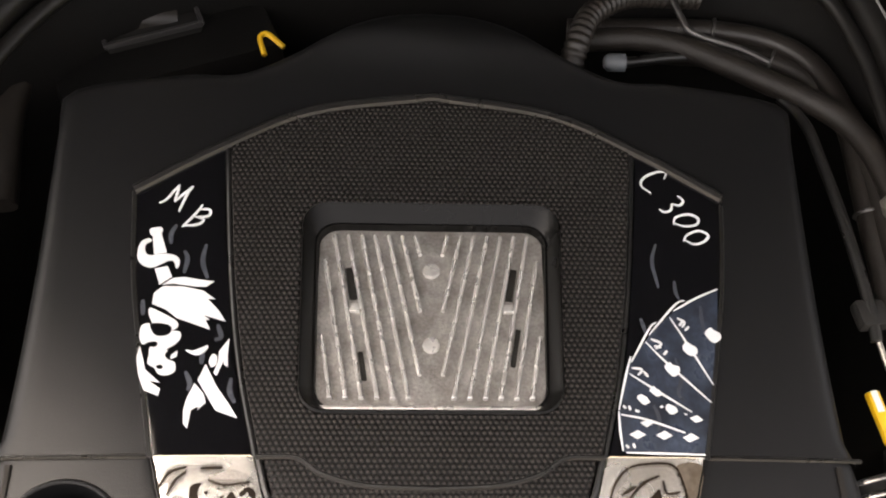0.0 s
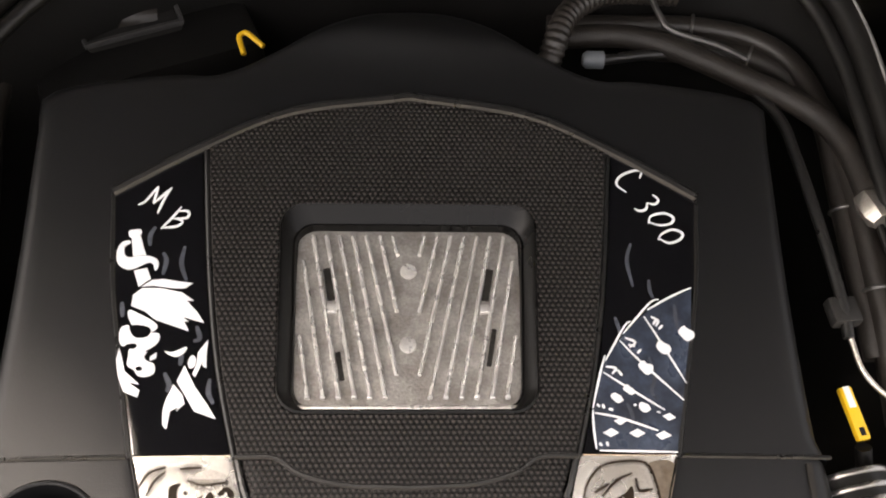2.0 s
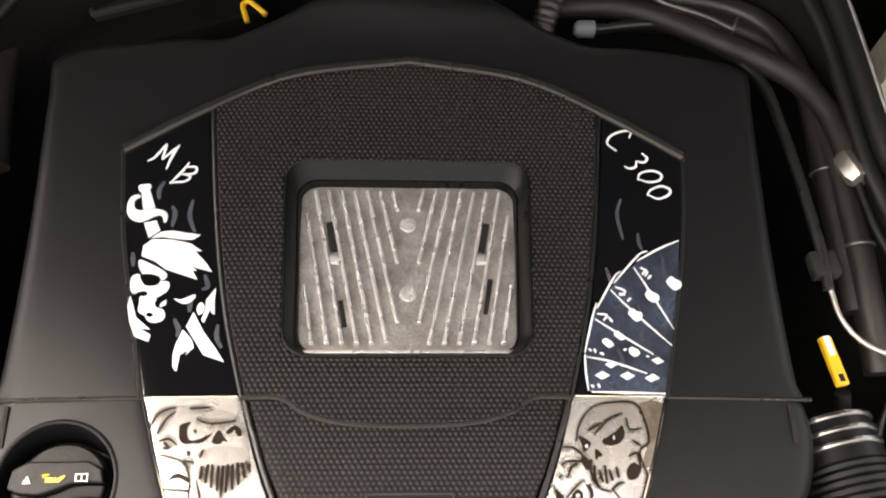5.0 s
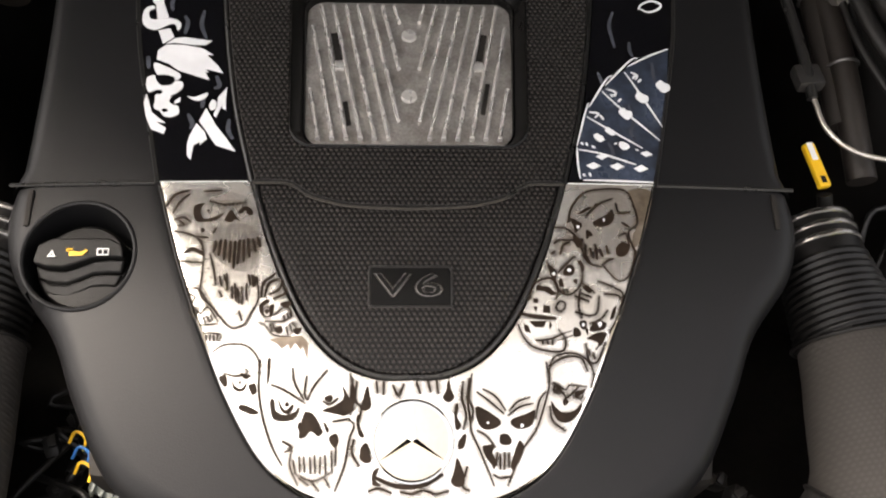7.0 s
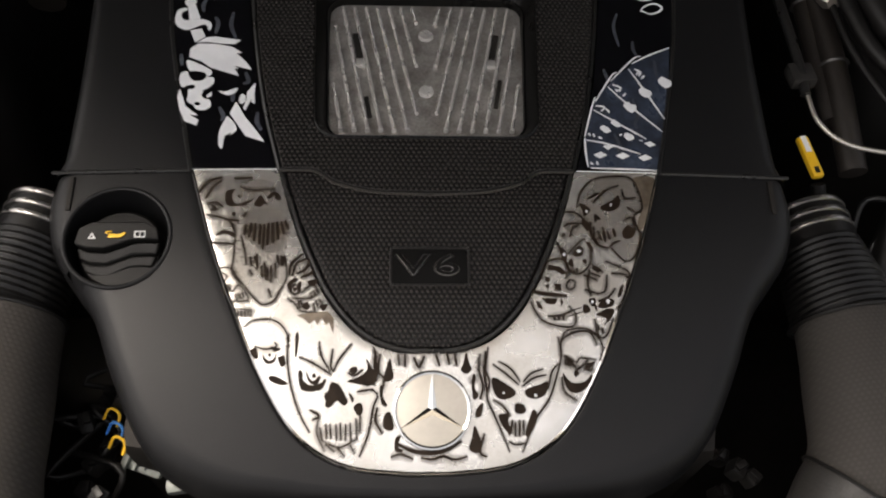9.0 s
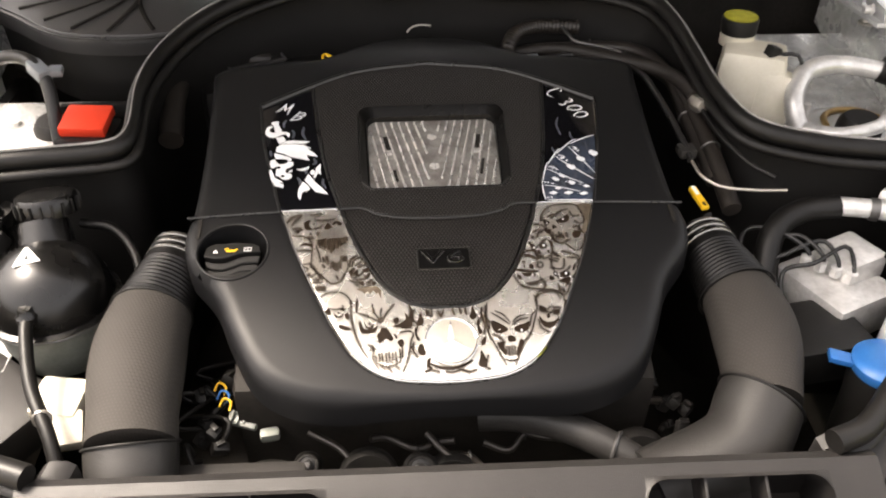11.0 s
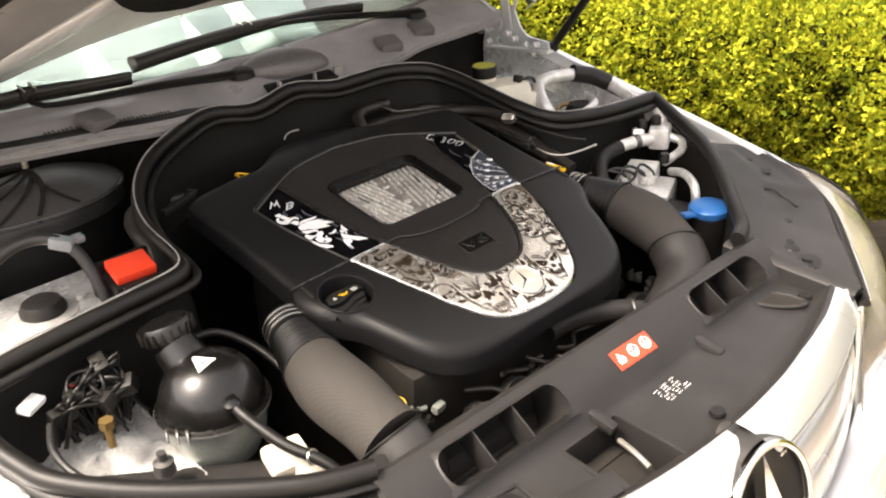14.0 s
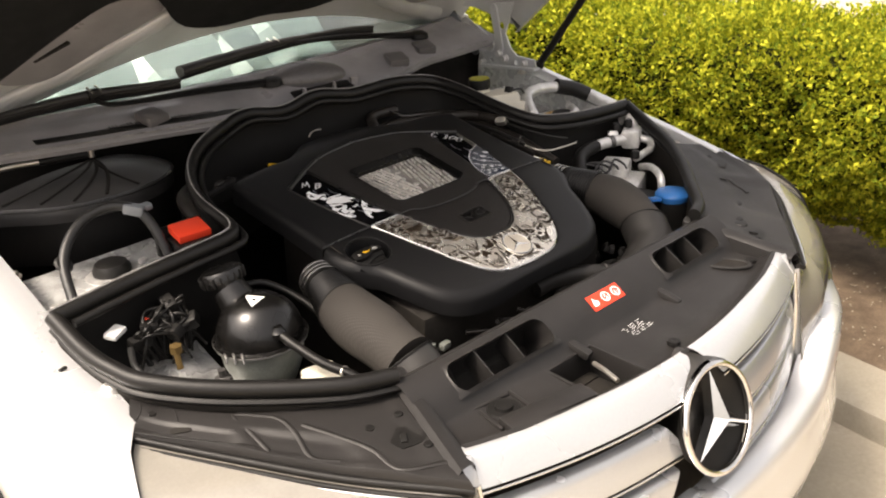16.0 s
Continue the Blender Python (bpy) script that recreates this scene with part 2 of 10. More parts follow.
def glass_material():
    m = bpy.data.materials.new("windscreen glass")
    m.use_nodes = True
    b = m.node_tree.nodes["Principled BSDF"]
    b.inputs["Base Color"].default_value = (0.80, 0.90, 0.88, 1)
    b.inputs["Transmission Weight"].default_value = 1.0
    b.inputs["Roughness"].default_value = 0.02
    b.inputs["IOR"].default_value = 1.45
    return m


M["leaf"] = leaf_material()
M["glass"] = glass_material()
M["haze_art"] = haze_material()
M["black_art"] = M["gloss"]
M["bezel"] = material("smooth black bezel plastic", (0.0045, 0.0043, 0.0042), 0.3, spec=0.18, var=0.2, scale=12, bump=0.05)


# ---------- builders ----------
def thing(name, label, category, group="", kind="", at=(0, 0, 0), turn=0.0):
    ob = new(name)
    ob.empty_display_size = 0.05
    ob.matrix_basis = pose(*at, 0, 0, turn)
    return tagged(ob, label, category, group, kind)


def finish(bm, sharp=0.6):
    bmesh.ops.recalc_face_normals(bm, faces=bm.faces[:])
    for f in bm.faces:
        f.smooth = True
    for e in bm.edges:
        if len(e.link_faces) == 2 and e.calc_face_angle(0) > sharp:
            e.smooth = False


def part(name, bm, mat, parent=None, label="", bevel=0.0, sharp=0.7, at=None):
    """Links a bmesh as one mesh object under a thing or under a part."""
    finish(bm, sharp)
    me = bpy.data.meshes.new(name)
    bm.to_mesh(me)
    bm.free()
    me.materials.append(M[mat] if isinstance(mat, str) else mat)
    ob = new(name, me)
    if parent:
        ob.parent = parent
    if at is not None:
        ob.matrix_basis = at
    if bevel:
        bv = ob.modifiers.new("bevel", 'BEVEL')
        bv.width, bv.segments, bv.limit_method, bv.angle_limit = bevel, 2, 'ANGLE', radians(40)
    if label:
        ob["label"] = label
    return ob


def spline(pts, n, closed=False):
    """n points along a smooth curve through pts, evenly by length."""
    p = [Vector(q) for q in pts]
    k = len(p)
    dense = []
    segs = k if closed else k - 1
    for i in range(segs):
        if closed:
            a, b, c, d = p[(i - 1) % k], p[i], p[(i + 1) % k], p[(i + 2) % k]
        else:
            b, c = p[i], p[i + 1]
            a = p[i - 1] if i else b * 2 - c
            d = p[i + 2] if i + 2 < k else c * 2 - b
        for s in range(12):
            t = s / 12
            dense.append(0.5 * ((2 * b) + (c - a) * t + (2 * a - 5 * b + 4 * c - d) * t * t + (3 * b - a - 3 * c + d) * t ** 3))
    dense.append(p[0].copy() if closed else p[-1].copy())
    run = [0.0]
    for i in range(1, len(dense)):
        run.append(run[-1] + (dense[i] - dense[i - 1]).length)
    out = []
    m = n if closed else n - 1
    j = 0
    for i in range(n):
        want = run[-1] * i / m
        while j < len(run) - 2 and run[j + 1] < want:
            j += 1
        w = (want - run[j]) / max(1e-9, run[j + 1] - run[j])
        out.append(dense[j].lerp(dense[j + 1], min(1, max(0, w))))
    return out


def line_mix(pts, n):
    """n points along straight pieces between pts, evenly by length."""
    p = [Vector(q) for q in pts]
    run = [0.0]
    for i in range(1, len(p)):
        run.append(run[-1] + (p[i] - p[i - 1]).length)
    out = []
    for i in range(n):
        want, j = run[-1] * i / (n - 1), 0
        while j < len(p) - 2 and run[j + 1] < want:
            j += 1
        out.append(p[j].lerp(p[j + 1], (want - run[j]) / max(1e-9, run[j + 1] - run[j])))
    return out


def mirror(pts):
    """A half outline with x <= 0 that ends on the axis, continued to the other side."""
    rest = [(-p[0], *p[1:]) for p in reversed(pts)]
    return list(pts) + (rest[1:] if abs(pts[-1][0]) < 1e-9 else rest)


def tube(bm, pts, radius, n=24, segs=10, smooth=True, squash=1.0, cap=True):
    """A round bar along pts; radius is a number or a function of 0..1."""
    c = spline(pts, n) if smooth else line_mix(pts, n)
    rings = []
    up = Vector((0, 0, 1))
    for i, q in enumerate(c):
        d = (c[min(i + 1, n - 1)] - c[max(i - 1, 0)]).normalized()
        side = d.cross(up)
        side = side.normalized() if side.length > 1e-3 else Vector((1, 0, 0))
        over = side.cross(d).normalized()
        r = radius(i / (n - 1)) if callable(radius) else radius
        rings.append([bm.verts.new(q + side * r * math.cos(a) + over * r * squash * math.sin(a)) for a in (2 * math.pi * k / segs for k in range(segs))])
    for a, b in zip(rings, rings[1:]):
        for k in range(segs):
            bm.faces.new((a[k], a[(k + 1) % segs], b[(k + 1) % segs], b[k]))
    if cap:
        bm.faces.new(rings[0][::-1])
        bm.faces.new(rings[-1])
    return bm


def pipe(name, pts, radius, mat, parent=None, n=24, segs=10, label="", squash=1.0, smooth=True):
    return part(name, tube(bmesh.new(), pts, radius, n, segs, smooth, squash), mat, parent, label, sharp=1.2)


def lathe(profile, segs=32, at=(0, 0, 0), tilt=None):
    """Turns (radius, height) pairs round the upright axis."""
    bm = bmesh.new()
    rings = []
    for r, z in profile:
        rings.append([bm.verts.new((max(r, 1e-5) * math.cos(2 * math.pi * k / segs), max(r, 1e-5) * math.sin(2 * math.pi * k / segs), z)) for k in range(segs)])
    for a, b in zip(rings, rings[1:]):
        for k in range(segs):
            bm.faces.new((a[k], a[(k + 1) % segs], b[(k + 1) % segs], b[k]))
    if profile[0][0] > 1e-4:
        bm.faces.new(rings[0][::-1])
    if profile[-1][0] > 1e-4:
        bm.faces.new(rings[-1])
    bmesh.ops.remove_doubles(bm, verts=bm.verts[:], dist=1e-5)
    m = Matrix.Translation(at)
    if tilt is not None:
        m = m @ tilt.to_4x4()
    bm.transform(m)
    return bm


def block(size, at=(0, 0, 0), turn=(0, 0, 0), round_by=0.0, taper=1.0, bm=None):
    """A box, its edges rounded, its top drawn in by taper."""
    out = bm or bmesh.new()
    b = bmesh.new()
    bmesh.ops.create_cube(b, size=1.0)
    for v in b.verts:
        k = taper if v.co.z > 0 else 1.0
        v.co = Vector((v.co.x * size[0] * k, v.co.y * size[1] * k, v.co.z * size[2]))
    if round_by:
        bmesh.ops.bevel(b, geom=b.edges[:], offset=round_by, segments=2, profile=0.6, affect='EDGES')
    b.transform(pose(*at, *turn))
    me = bpy.data.meshes.new("tmp")
    b.to_mesh(me)
    b.free()
    out.from_mesh(me)
    bpy.data.meshes.remove(me)
    return out


def plate(outline, zf, thick, holes=(), bm=None):
    """A flat piece cut to an outline, with holes through it, laid on the surface zf(x, y)."""
    b = bm or bmesh.new()
    edges = []
    for loop in (outline, *holes):
        vs = [b.verts.new((p[0], p[1], 0)) for p in loop]
        edges += [b.edges.new((vs[i], vs[(i + 1) % len(vs)])) for i in range(len(vs))]
    made = bmesh.ops.triangle_fill(b, use_beauty=True, use_dissolve=False, edges=edges)
    faces = [g for g in made["geom"] if isinstance(g, bmesh.types.BMFace)]
    top = list({v for f in faces for v in f.verts})
    for v in top:
        v.co.z = zf(v.co.x, v.co.y)
    ext = bmesh.ops.extrude_face_region(b, geom=faces)
    low = [g for g in ext["geom"] if isinstance(g, bmesh.types.BMVert)]
    for v in low:
        v.co.z -= thick
    return b


def sheet(rows, thick=0.0, down=(0, 0, -1), closed=False):
    """A surface through rows of points; thick gives it a back and edges."""
    b = bmesh.new()
    top = [[b.verts.new(p) for p in r] for r in rows]
    w = len(rows[0])
    for a, c in zip(top, top[1:]):
        for k in range(w if closed else w - 1):
            b.faces.new((a[k], a[(k + 1) % w], c[(k + 1) % w], c[k]))
    if thick:
        d = Vector(down) * thick
        low = [[b.verts.new(Vector(p) + d) for p in r] for r in rows]
        for a, c in zip(low, low[1:]):
            for k in range(w if closed else w - 1):
                b.faces.new((a[k], c[k], c[(k + 1) % w], a[(k + 1) % w]))
        h = len(rows)
        for i in range(h - 1):
            if not closed:
                b.faces.new((top[i][0], top[i + 1][0], low[i + 1][0], low[i][0]))
                b.faces.new((top[i][-1], low[i][-1], low[i + 1][-1], top[i + 1][-1]))
        for k in range(w if closed else w - 1):
            k2 = (k + 1) % w
            b.faces.new((top[0][k], low[0][k], low[0][k2], top[0][k2]))
            b.faces.new((top[-1][k], top[-1][k2], low[-1][k2], low[-1][k]))
    return b


def loft(ca, cb, zf, m=8, round_a=0.0, round_b=0.0, skirt=0.02, lift=0.0):
    """A shell between two curves of equal count, rolled over at its edges and closed by a skirt."""
    rows = []
    for p, q in zip(ca, cb):
        p, q = Vector(p[:2]), Vector(q[:2])
        w = max(1e-6, (q - p).length)
        ra, rb = min(round_a, w * 0.4), min(round_b, w * 0.4)
        d = []
        if ra:
            d += [ra * k for k in (0, 0.08, 0.25, 0.55)]
        d += [ra + (w - ra - rb) * k / m for k in range(m + 1)]
        if rb:
            d += [w - rb * k for k in (0.55, 0.25, 0.08, 0)]
        row = []
        for s in d:
            xy = p.lerp(q, s / w)
            drop = 0.0
            if ra and s < ra:
                drop = ra * (1 - math.sqrt(max(0, 1 - ((ra - s) / ra) ** 2)))
            if rb and s > w - rb:
                drop = rb * (1 - math.sqrt(max(0, 1 - ((s - w + rb) / rb) ** 2)))
            row.append((xy.x, xy.y, zf(xy.x, xy.y) + lift - drop))
        rows.append([Vector((r[0], r[1], r[2] if 0 < i < len(row) - 1 else r[2])) for i, r in enumerate(row)])
    full = []
    for r in rows:
        full.append([r[0] + Vector((0, 0, -skirt))] + r + [r[-1] + Vector((0, 0, -skirt))])
    return sheet(full)


def circle(c, r, n=24, ry=None):
    return [(c[0] + r * math.cos(2 * math.pi * k / n), c[1] + (ry or r) * math.sin(2 * math.pi * k / n)) for k in range(n)]


def rounded(x0, y0, x1, y1, r, n=5):
    out = []
    for cx, cy, a0 in ((x1 - r, y1 - r, 0), (x0 + r, y1 - r, 90), (x0 + r, y0 + r, 180), (x1 - r, y0 + r, 270)):
        for k in range(n + 1):
            a = radians(a0 + 90 * k / n)
            out.append((cx + r * math.cos(a), cy + r * math.sin(a)))
    return out


def torus(R, r, sr=48, ss=10, squash=1.0):
    b = bmesh.new()
    rings = []
    for k in range(sr):
        a = 2 * math.pi * k / sr
        rings.append([b.verts.new(((R + r * math.cos(c)) * math.cos(a), (R + r * math.cos(c)) * math.sin(a), r * squash * math.sin(c))) for c in (2 * math.pi * j / ss for j in range(ss))])
    for k in range(sr):
        p, q = rings[k], rings[(k + 1) % sr]
        for j in range(ss):
            b.faces.new((p[j], p[(j + 1) % ss], q[(j + 1) % ss], q[j]))
    return b


def letters(text, size, depth, mat, parent, at, name="lettering", bold=0.0):
    """Raised lettering in the built-in font, turned into a mesh."""
    cu = bpy.data.curves.new("text", 'FONT')
    cu.body, cu.size, cu.extrude, cu.align_x, cu.align_y, cu.offset = text, size, depth, 'CENTER', 'CENTER', bold
    tmp = bpy.data.objects.new("text", cu)
    me = bpy.data.meshes.new_from_object(tmp)
    bpy.data.objects.remove(tmp)
    me.materials.append(M[mat])
    ob = new(name, me)
    ob.parent = parent
    ob.matrix_basis = at
    return ob


# ---------- ground and kerb ----------
ground = part("ground", sheet([[(x, y, 0) for x in (-400, -40, -8, -3, 0, 1.0, 40, 400)] for y in (-400, -40, -8, -3, 0, 3, 8, 40, 400)], 0.05), "concrete")
tagged(ground, "pale sunlit concrete parking ground, slightly stained", "ground", kind="structure")
KERB = pose(1.0, -0.335, 0, 0, 0, -8)
kerb = thing("kerb", "pale concrete kerb along a planted strip", "kerb", kind="structure")
for k in range(5):
    part("kerb_stone", block((0.215, 2.494, 0.16), (0.1075, -6.0 + 2.5 * k, -0.005), round_by=0.014), "kerb", kerb, at=KERB)
rows = []
for j in range(60):
    rows.append([(0.212 + 1.3 * i / 14, -5 + 12 * j / 59, 0.060 + 0.012 * min(1, i) + 0.02 * noise.noise((i * 1.7, j * 1.3, 0)) * min(1, i)) for i in range(15)])
soil = part("soil_bed", sheet(rows, 0.1), "soil", at=KERB)
tagged(soil, "dry brown soil strip under the hedge", "soil", kind="structure")

# ---------- body of the car ----------
RIM = lambda x, y: 0.835 + 0.19 * y                 # the plane in which the bay's seals lie
FENDER = lambda y: 0.812 + 0.215 * y                # height of the wing's inner edge

PRIM = lambda y: 0.850 + 0.255 * y                  # height of the partitions' seals, which rise towards the cowl
FRONT_SEAL_R = [(0.655, 0.078), (0.628, -0.012), (0.590, -0.089), (0.524, -0.172), (0.452, -0.241), (0.402, -0.289), (0.362, -0.306)]
FRONT_SEAL = [(-0.714, 0.074), (-0.706, -0.008), (-0.692, -0.065), (-0.668, -0.116), (-0.592, -0.192), (-0.469, -0.279), (-0.390, -0.312)]
PART_L = [(-0.714, 0.071), (-0.587, 0.089), (-0.483, 0.100), (-0.400, 0.110), (-0.378, 0.134), (-0.380, 0.215), (-0.366, 0.280), (-0.330, 0.345), (-0.277, 0.397), (-0.195, 0.443), (-0.130, 0.458), (-0.06, 0.450), (0.03, 0.455), (0.08, 0.446)]
PART_R = [(0.08, 0.446), (0.16, 0.434), (0.250, 0.431), (0.325, 0.398), (0.354, 0.340), (0.366, 0.275), (0.380, 0.190), (0.410, 0.128), (0.480, 0.098), (0.565, 0.083), (0.655, 0.076)]

body = thing("car_front", "silver saloon car front, parked with its bonnet open", "car")


def wing(side):
    ends = (-0.132, -0.136, -0.140, -0.186, -0.250, -0.300, -0.322, -0.335, -0.342, -0.345)     # the front edge runs back from the lamp
    rows = []
    for j in range(34):
        row = []
        for k, ye in enumerate(ends):
            y = 0.78 + (ye - 0.78) * j / 33
            f = max(0.0, min(1.0, (0.02 - y) / 0.34))
            xin, xout, z = 0.715 - 0.010 * f, 0.846 - 0.040 * f * f, FENDER(max(y, -0.16)) - 0.3 * max(0.0, -0.16 - y)
            arch = math.sqrt(max(0.0, 0.36 ** 2 - (y - 0.27) ** 2))
            low = 0.31 + arch if arch else 0.30
            if side > 0:
                xin += 0.006
            px, pz = ((xin - 0.004, z - 0.030), (xin - 0.001, z - 0.004), (xin + 0.006, z), (xin + 0.018, z - 0.002), (xin + 0.040, z - 0.014), (xin + 0.070, z - 0.040),
                      (xout - 0.012, z - 0.085), (xout, z - 0.14), (xout + 0.005, z - 0.16), (xout, low if low < z - 0.17 else z - 0.17))[k] if side > 0 else ((xin - 0.020, z - 0.030), (xin - 0.014, z - 0.004), (xin, z), (xin + 0.03, z + 0.006), (xin + 0.065 * (1 - 0.2 * f), z + 0.001), (xin + 0.100 * (1 - 0.2 * f), z - 0.022),
                      (xout - 0.015, z - 0.07), (xout, z - 0.13), (xout + 0.005, z - 0.16), (xout, low if low < z - 0.17 else z - 0.17))[k]
            row.append((side * px, y, pz))
        rows.append(row)
    return part("wing", sheet(rows, 0.004, (-side, 0, 0)), "paint", body, "silver painted front wing", sharp=1.0)


for s in (-1, 1):
    wing(s)
    # gap flange with bolts inside the wing
    rows = []
    for k in range(20):
        y = 0.62 - (0.70 if s < 0 else 0.56) * k / 19
        z = FENDER(y) - 0.022
        a = 0.705 if s < 0 else 0.719
        rows.append([(s * a, y, z), (s * (a - 0.013), y, z - 0.004), (s * (a - 0.021), y, z - 0.03), (s * (a - 0.023), y, z - 0.10)])
    part("wing_flange", sheet(rows, 0.003), "shelf", body)
    for y in (-0.04, 0.03, 0.16, 0.30, 0.45):
        part("bolt", lathe([(0.0, 0.010), (0.007, 0.010), (0.008, 0.004), (0.012, 0.003), (0.012, 0.0)], 12, (s * 0.695, y, FENDER(y) - 0.023)), "alloy", body)

# small marks of the near wing: a black slot and a bump stop
part("slot", block((0.012, 0.006, 0.004), (-0.737, 0.008, FENDER(0.008) + 0.006), (0, 0, 25), 0.001), "plastic", body)
part("bump_stop", lathe([(0.013, 0), (0.012, 0.010), (0.008, 0.013), (0, 0.012)], 16, (-0.700, -0.058, FENDER(-0.058) - 0.006)), "alloy_bright", body)

# inner walls and floor of the bay
bay = thing("engine_bay", "dark grimy engine bay walls and floor", "bay", kind="structure")
for s in (-1, 1):
    c = spline([(p[0], p[1], 0) for p in (FRONT_SEAL if s < 0 else FRONT_SEAL_R)], 30)
    rows = [[(q.x, q.y, RIM(0, q.y) - 0.02), (q.x * 0.99, q.y, RIM(0, q.y) - 0.10), (q.x * 0.97, q.y + 0.01, 0.45), (q.x * 0.97, q.y + 0.01, 0.25)] for q in c]
    part("inner_wing", sheet(rows, 0.006, (s, 0, 0)), "bay", bay)
    part("side_wall", block((0.02, 0.70, 0.45), (s * 0.715, 0.42, 0.50)), "bay", bay)
part("bay_floor", block((1.3, 1.0, 0.02), (0, 0.20, 0.27)), "bay", bay)
part("firewall", block((1.5, 0.02, 0.68), (0, 0.66, 0.60)), "bay", bay)
part("front_frame", block((1.1, 0.03, 0.42), (0, -0.40, 0.46)), "bay", bay)

# partition walls with their rubber seals
for pts in (PART_L, PART_R):
    c = spline([(x, y, 0) for x, y in pts], 60)
    wall = thing("bulkhead_partition", "black plastic bulkhead partition with a rubber lip", "partition", group="bulkhead partitions")
    rows = []
    for q in c:
        z = PRIM(q.y) - 0.012
        rows.append([(q.x, q.y, z), (q.x, q.y + 0.004, z - 0.02), (q.x * 0.99, q.y, z - 0.05), (q.x * 0.98, q.y - 0.004, z - 0.16), (q.x * 0.98, q.y - 0.004, 0.45)])
    part("wall", sheet(rows, 0.005, (0, 1, 0)), "plastic", wall)
    wave = lambda q: (0.0042 * math.sin(q.x * 36 + 0.2) + 0.0025 * math.sin(q.x * 21)) * max(0.0, min(1.0, (0.20 - abs(q.x + 0.03)) / 0.05))
    path = [(q.x, q.y, PRIM(q.y) + wave(q)) for q in c]
    pipe("rubber_seal", path, 0.0105, "rubber", wall, 120, 10, squash=1.2)
    pipe("lip_edge", [(p[0] * 1.004, p[1] + 0.005, p[2] + 0.0125) for p in path], 0.0017, "lip", wall, 120, 5, "pale line along the seal")
    pipe("seal_lip", [(p[0] * 0.97, p[1] - 0.014, p[2] - 0.012) for p in path], 0.007, "rubber", wall, 120, 8)
for s in (-1, 1):
    path = [(x, y, RIM(0, y) + 0.006 + 0.014 * max(0.0, min(1.0, (y + 0.02) / 0.09))) for x, y in (FRONT_SEAL if s < 0 else FRONT_SEAL_R)]
    seal = thing("bay_seal", "thick black rubber bay seal", "seal", group="bay seals")
    pipe("bead", path, 0.0125, "rubber", seal, 60, 14)
    pipe("foot", [(p[0] * 1.003, p[1] - 0.004, p[2] - 0.016) for p in path], 0.010, "rubber", seal, 60, 8, squash=0.6)

# ---------- front cover tray ----------
YF = lambda x: -0.545 + 0.47 * x * x                # front edge in plan
tray = thing("front_cover", "grained black plastic cover over the radiator, with two air inlets", "cover")
HW = 0.40


def tray_profile(x):
    yf = YF(x) + 0.02
    fl = 0.716 + 0.012 * abs(x)
    return [(-0.300, 0.690), (-0.302, 0.760), (-0.306, 0.771), (-0.318, 0.776), (-0.330, 0.772), (-0.348, 0.762), (-0.373, 0.745), (-0.383, fl + 0.006),
            (-0.393, fl), ((yf - 0.412) / 2, fl - 0.003), (yf + 0.022, fl - 0.002), (yf + 0.010, fl + 0.006), (yf, fl + 0.016), (yf - 0.008, fl + 0.014)]


INLET = ((-0.325, -0.118), (0.175, 0.350))          # spans of the two inlets in x
xs = sorted({round(-HW + 2 * HW * k / 64, 4) for k in range(65)} | {x for p in INLET for x in p})
rows = [[(x, y, z) for y, z in tray_profile(x)] for x in xs]
bm = bmesh.new()
grid = [[bm.verts.new(p) for p in r] for r in rows]
LATCH = (-0.165, -0.065)
for i in range(len(xs) - 1):
    xm = (xs[i] + xs[i + 1]) / 2
    for k in range(len(rows[0]) - 1):
        if 4 <= k <= 5 and any(a < xm < b for a, b in INLET):
            continue
        if 8 <= k <= 9 and LATCH[0] < xm < LATCH[1]:
            continue
        bm.faces.new((grid[i][k], grid[i][k + 1], grid[i + 1][k + 1], grid[i + 1][k]))
part("tray_shell", bm, "tray", tray)
for a, b in INLET:
    # rounded frame, dark throat and vanes of an inlet
    n = Vector((0, -0.034, 0.054)).normalized()
    mid = Vector(((a + b) / 2, -0.3540, 0.7568))
    ex, ey = Vector((1, 0, 0)), Vector((0, 0.054, 0.034)).normalized()
    hx, hy = (b - a) / 2, 0.0255
    loop = rounded(-hx, -hy, hx, hy, 0.02, 6)
    ring = [mid + ex * p[0] + ey * p[1] + n * 0.002 for p in loop]
    bm = bmesh.new()
    outer = [bm.verts.new(mid + ex * p[0] * 1.03 + ey * p[1] * 1.12 + n * 0.0005) for p in loop]
    lip = [bm.verts.new(q + n * 0.001) for q in ring]
    deep = [bm.verts.new(q - n * 0.05 + Vector((0, 0.03, -0.01))) for q in ring]
    square = [bm.verts.new(mid + ex * max(-hx, min(hx, p[0] * 4)) * 1.06 + ey * max(-hy, min(hy, p[1] * 4)) * 1.16 - n * 0.0005) for p in loop]
    k = len(loop)
    for i in range(k):
        j = (i + 1) % k
        bm.faces.new((outer[i], outer[j], lip[j], lip[i]))
        bm.faces.new((lip[i], lip[j], deep[j], deep[i]))
        bm.faces.new((square[i], square[j], outer[j], outer[i]))
    inlet = part("air_inlet", bm, "tray", tray, "air inlet opening with upright vanes")
    bm = bmesh.new()
    bm.faces.new([bm.verts.new(v + Vector((0, 0.03, -0.012)) - n * 0.05) for v in ring])
    part("inlet_back", bm, "bay", inlet)
    for f in (0.33, 0.66):
        x = a + (b - a) * f
        q = mid + ex * (x - mid.x) - n * 0.022
        part("vane", block((0.003, 0.060, 0.040), q, (32, 0, 0), 0.001), "tray", inlet)
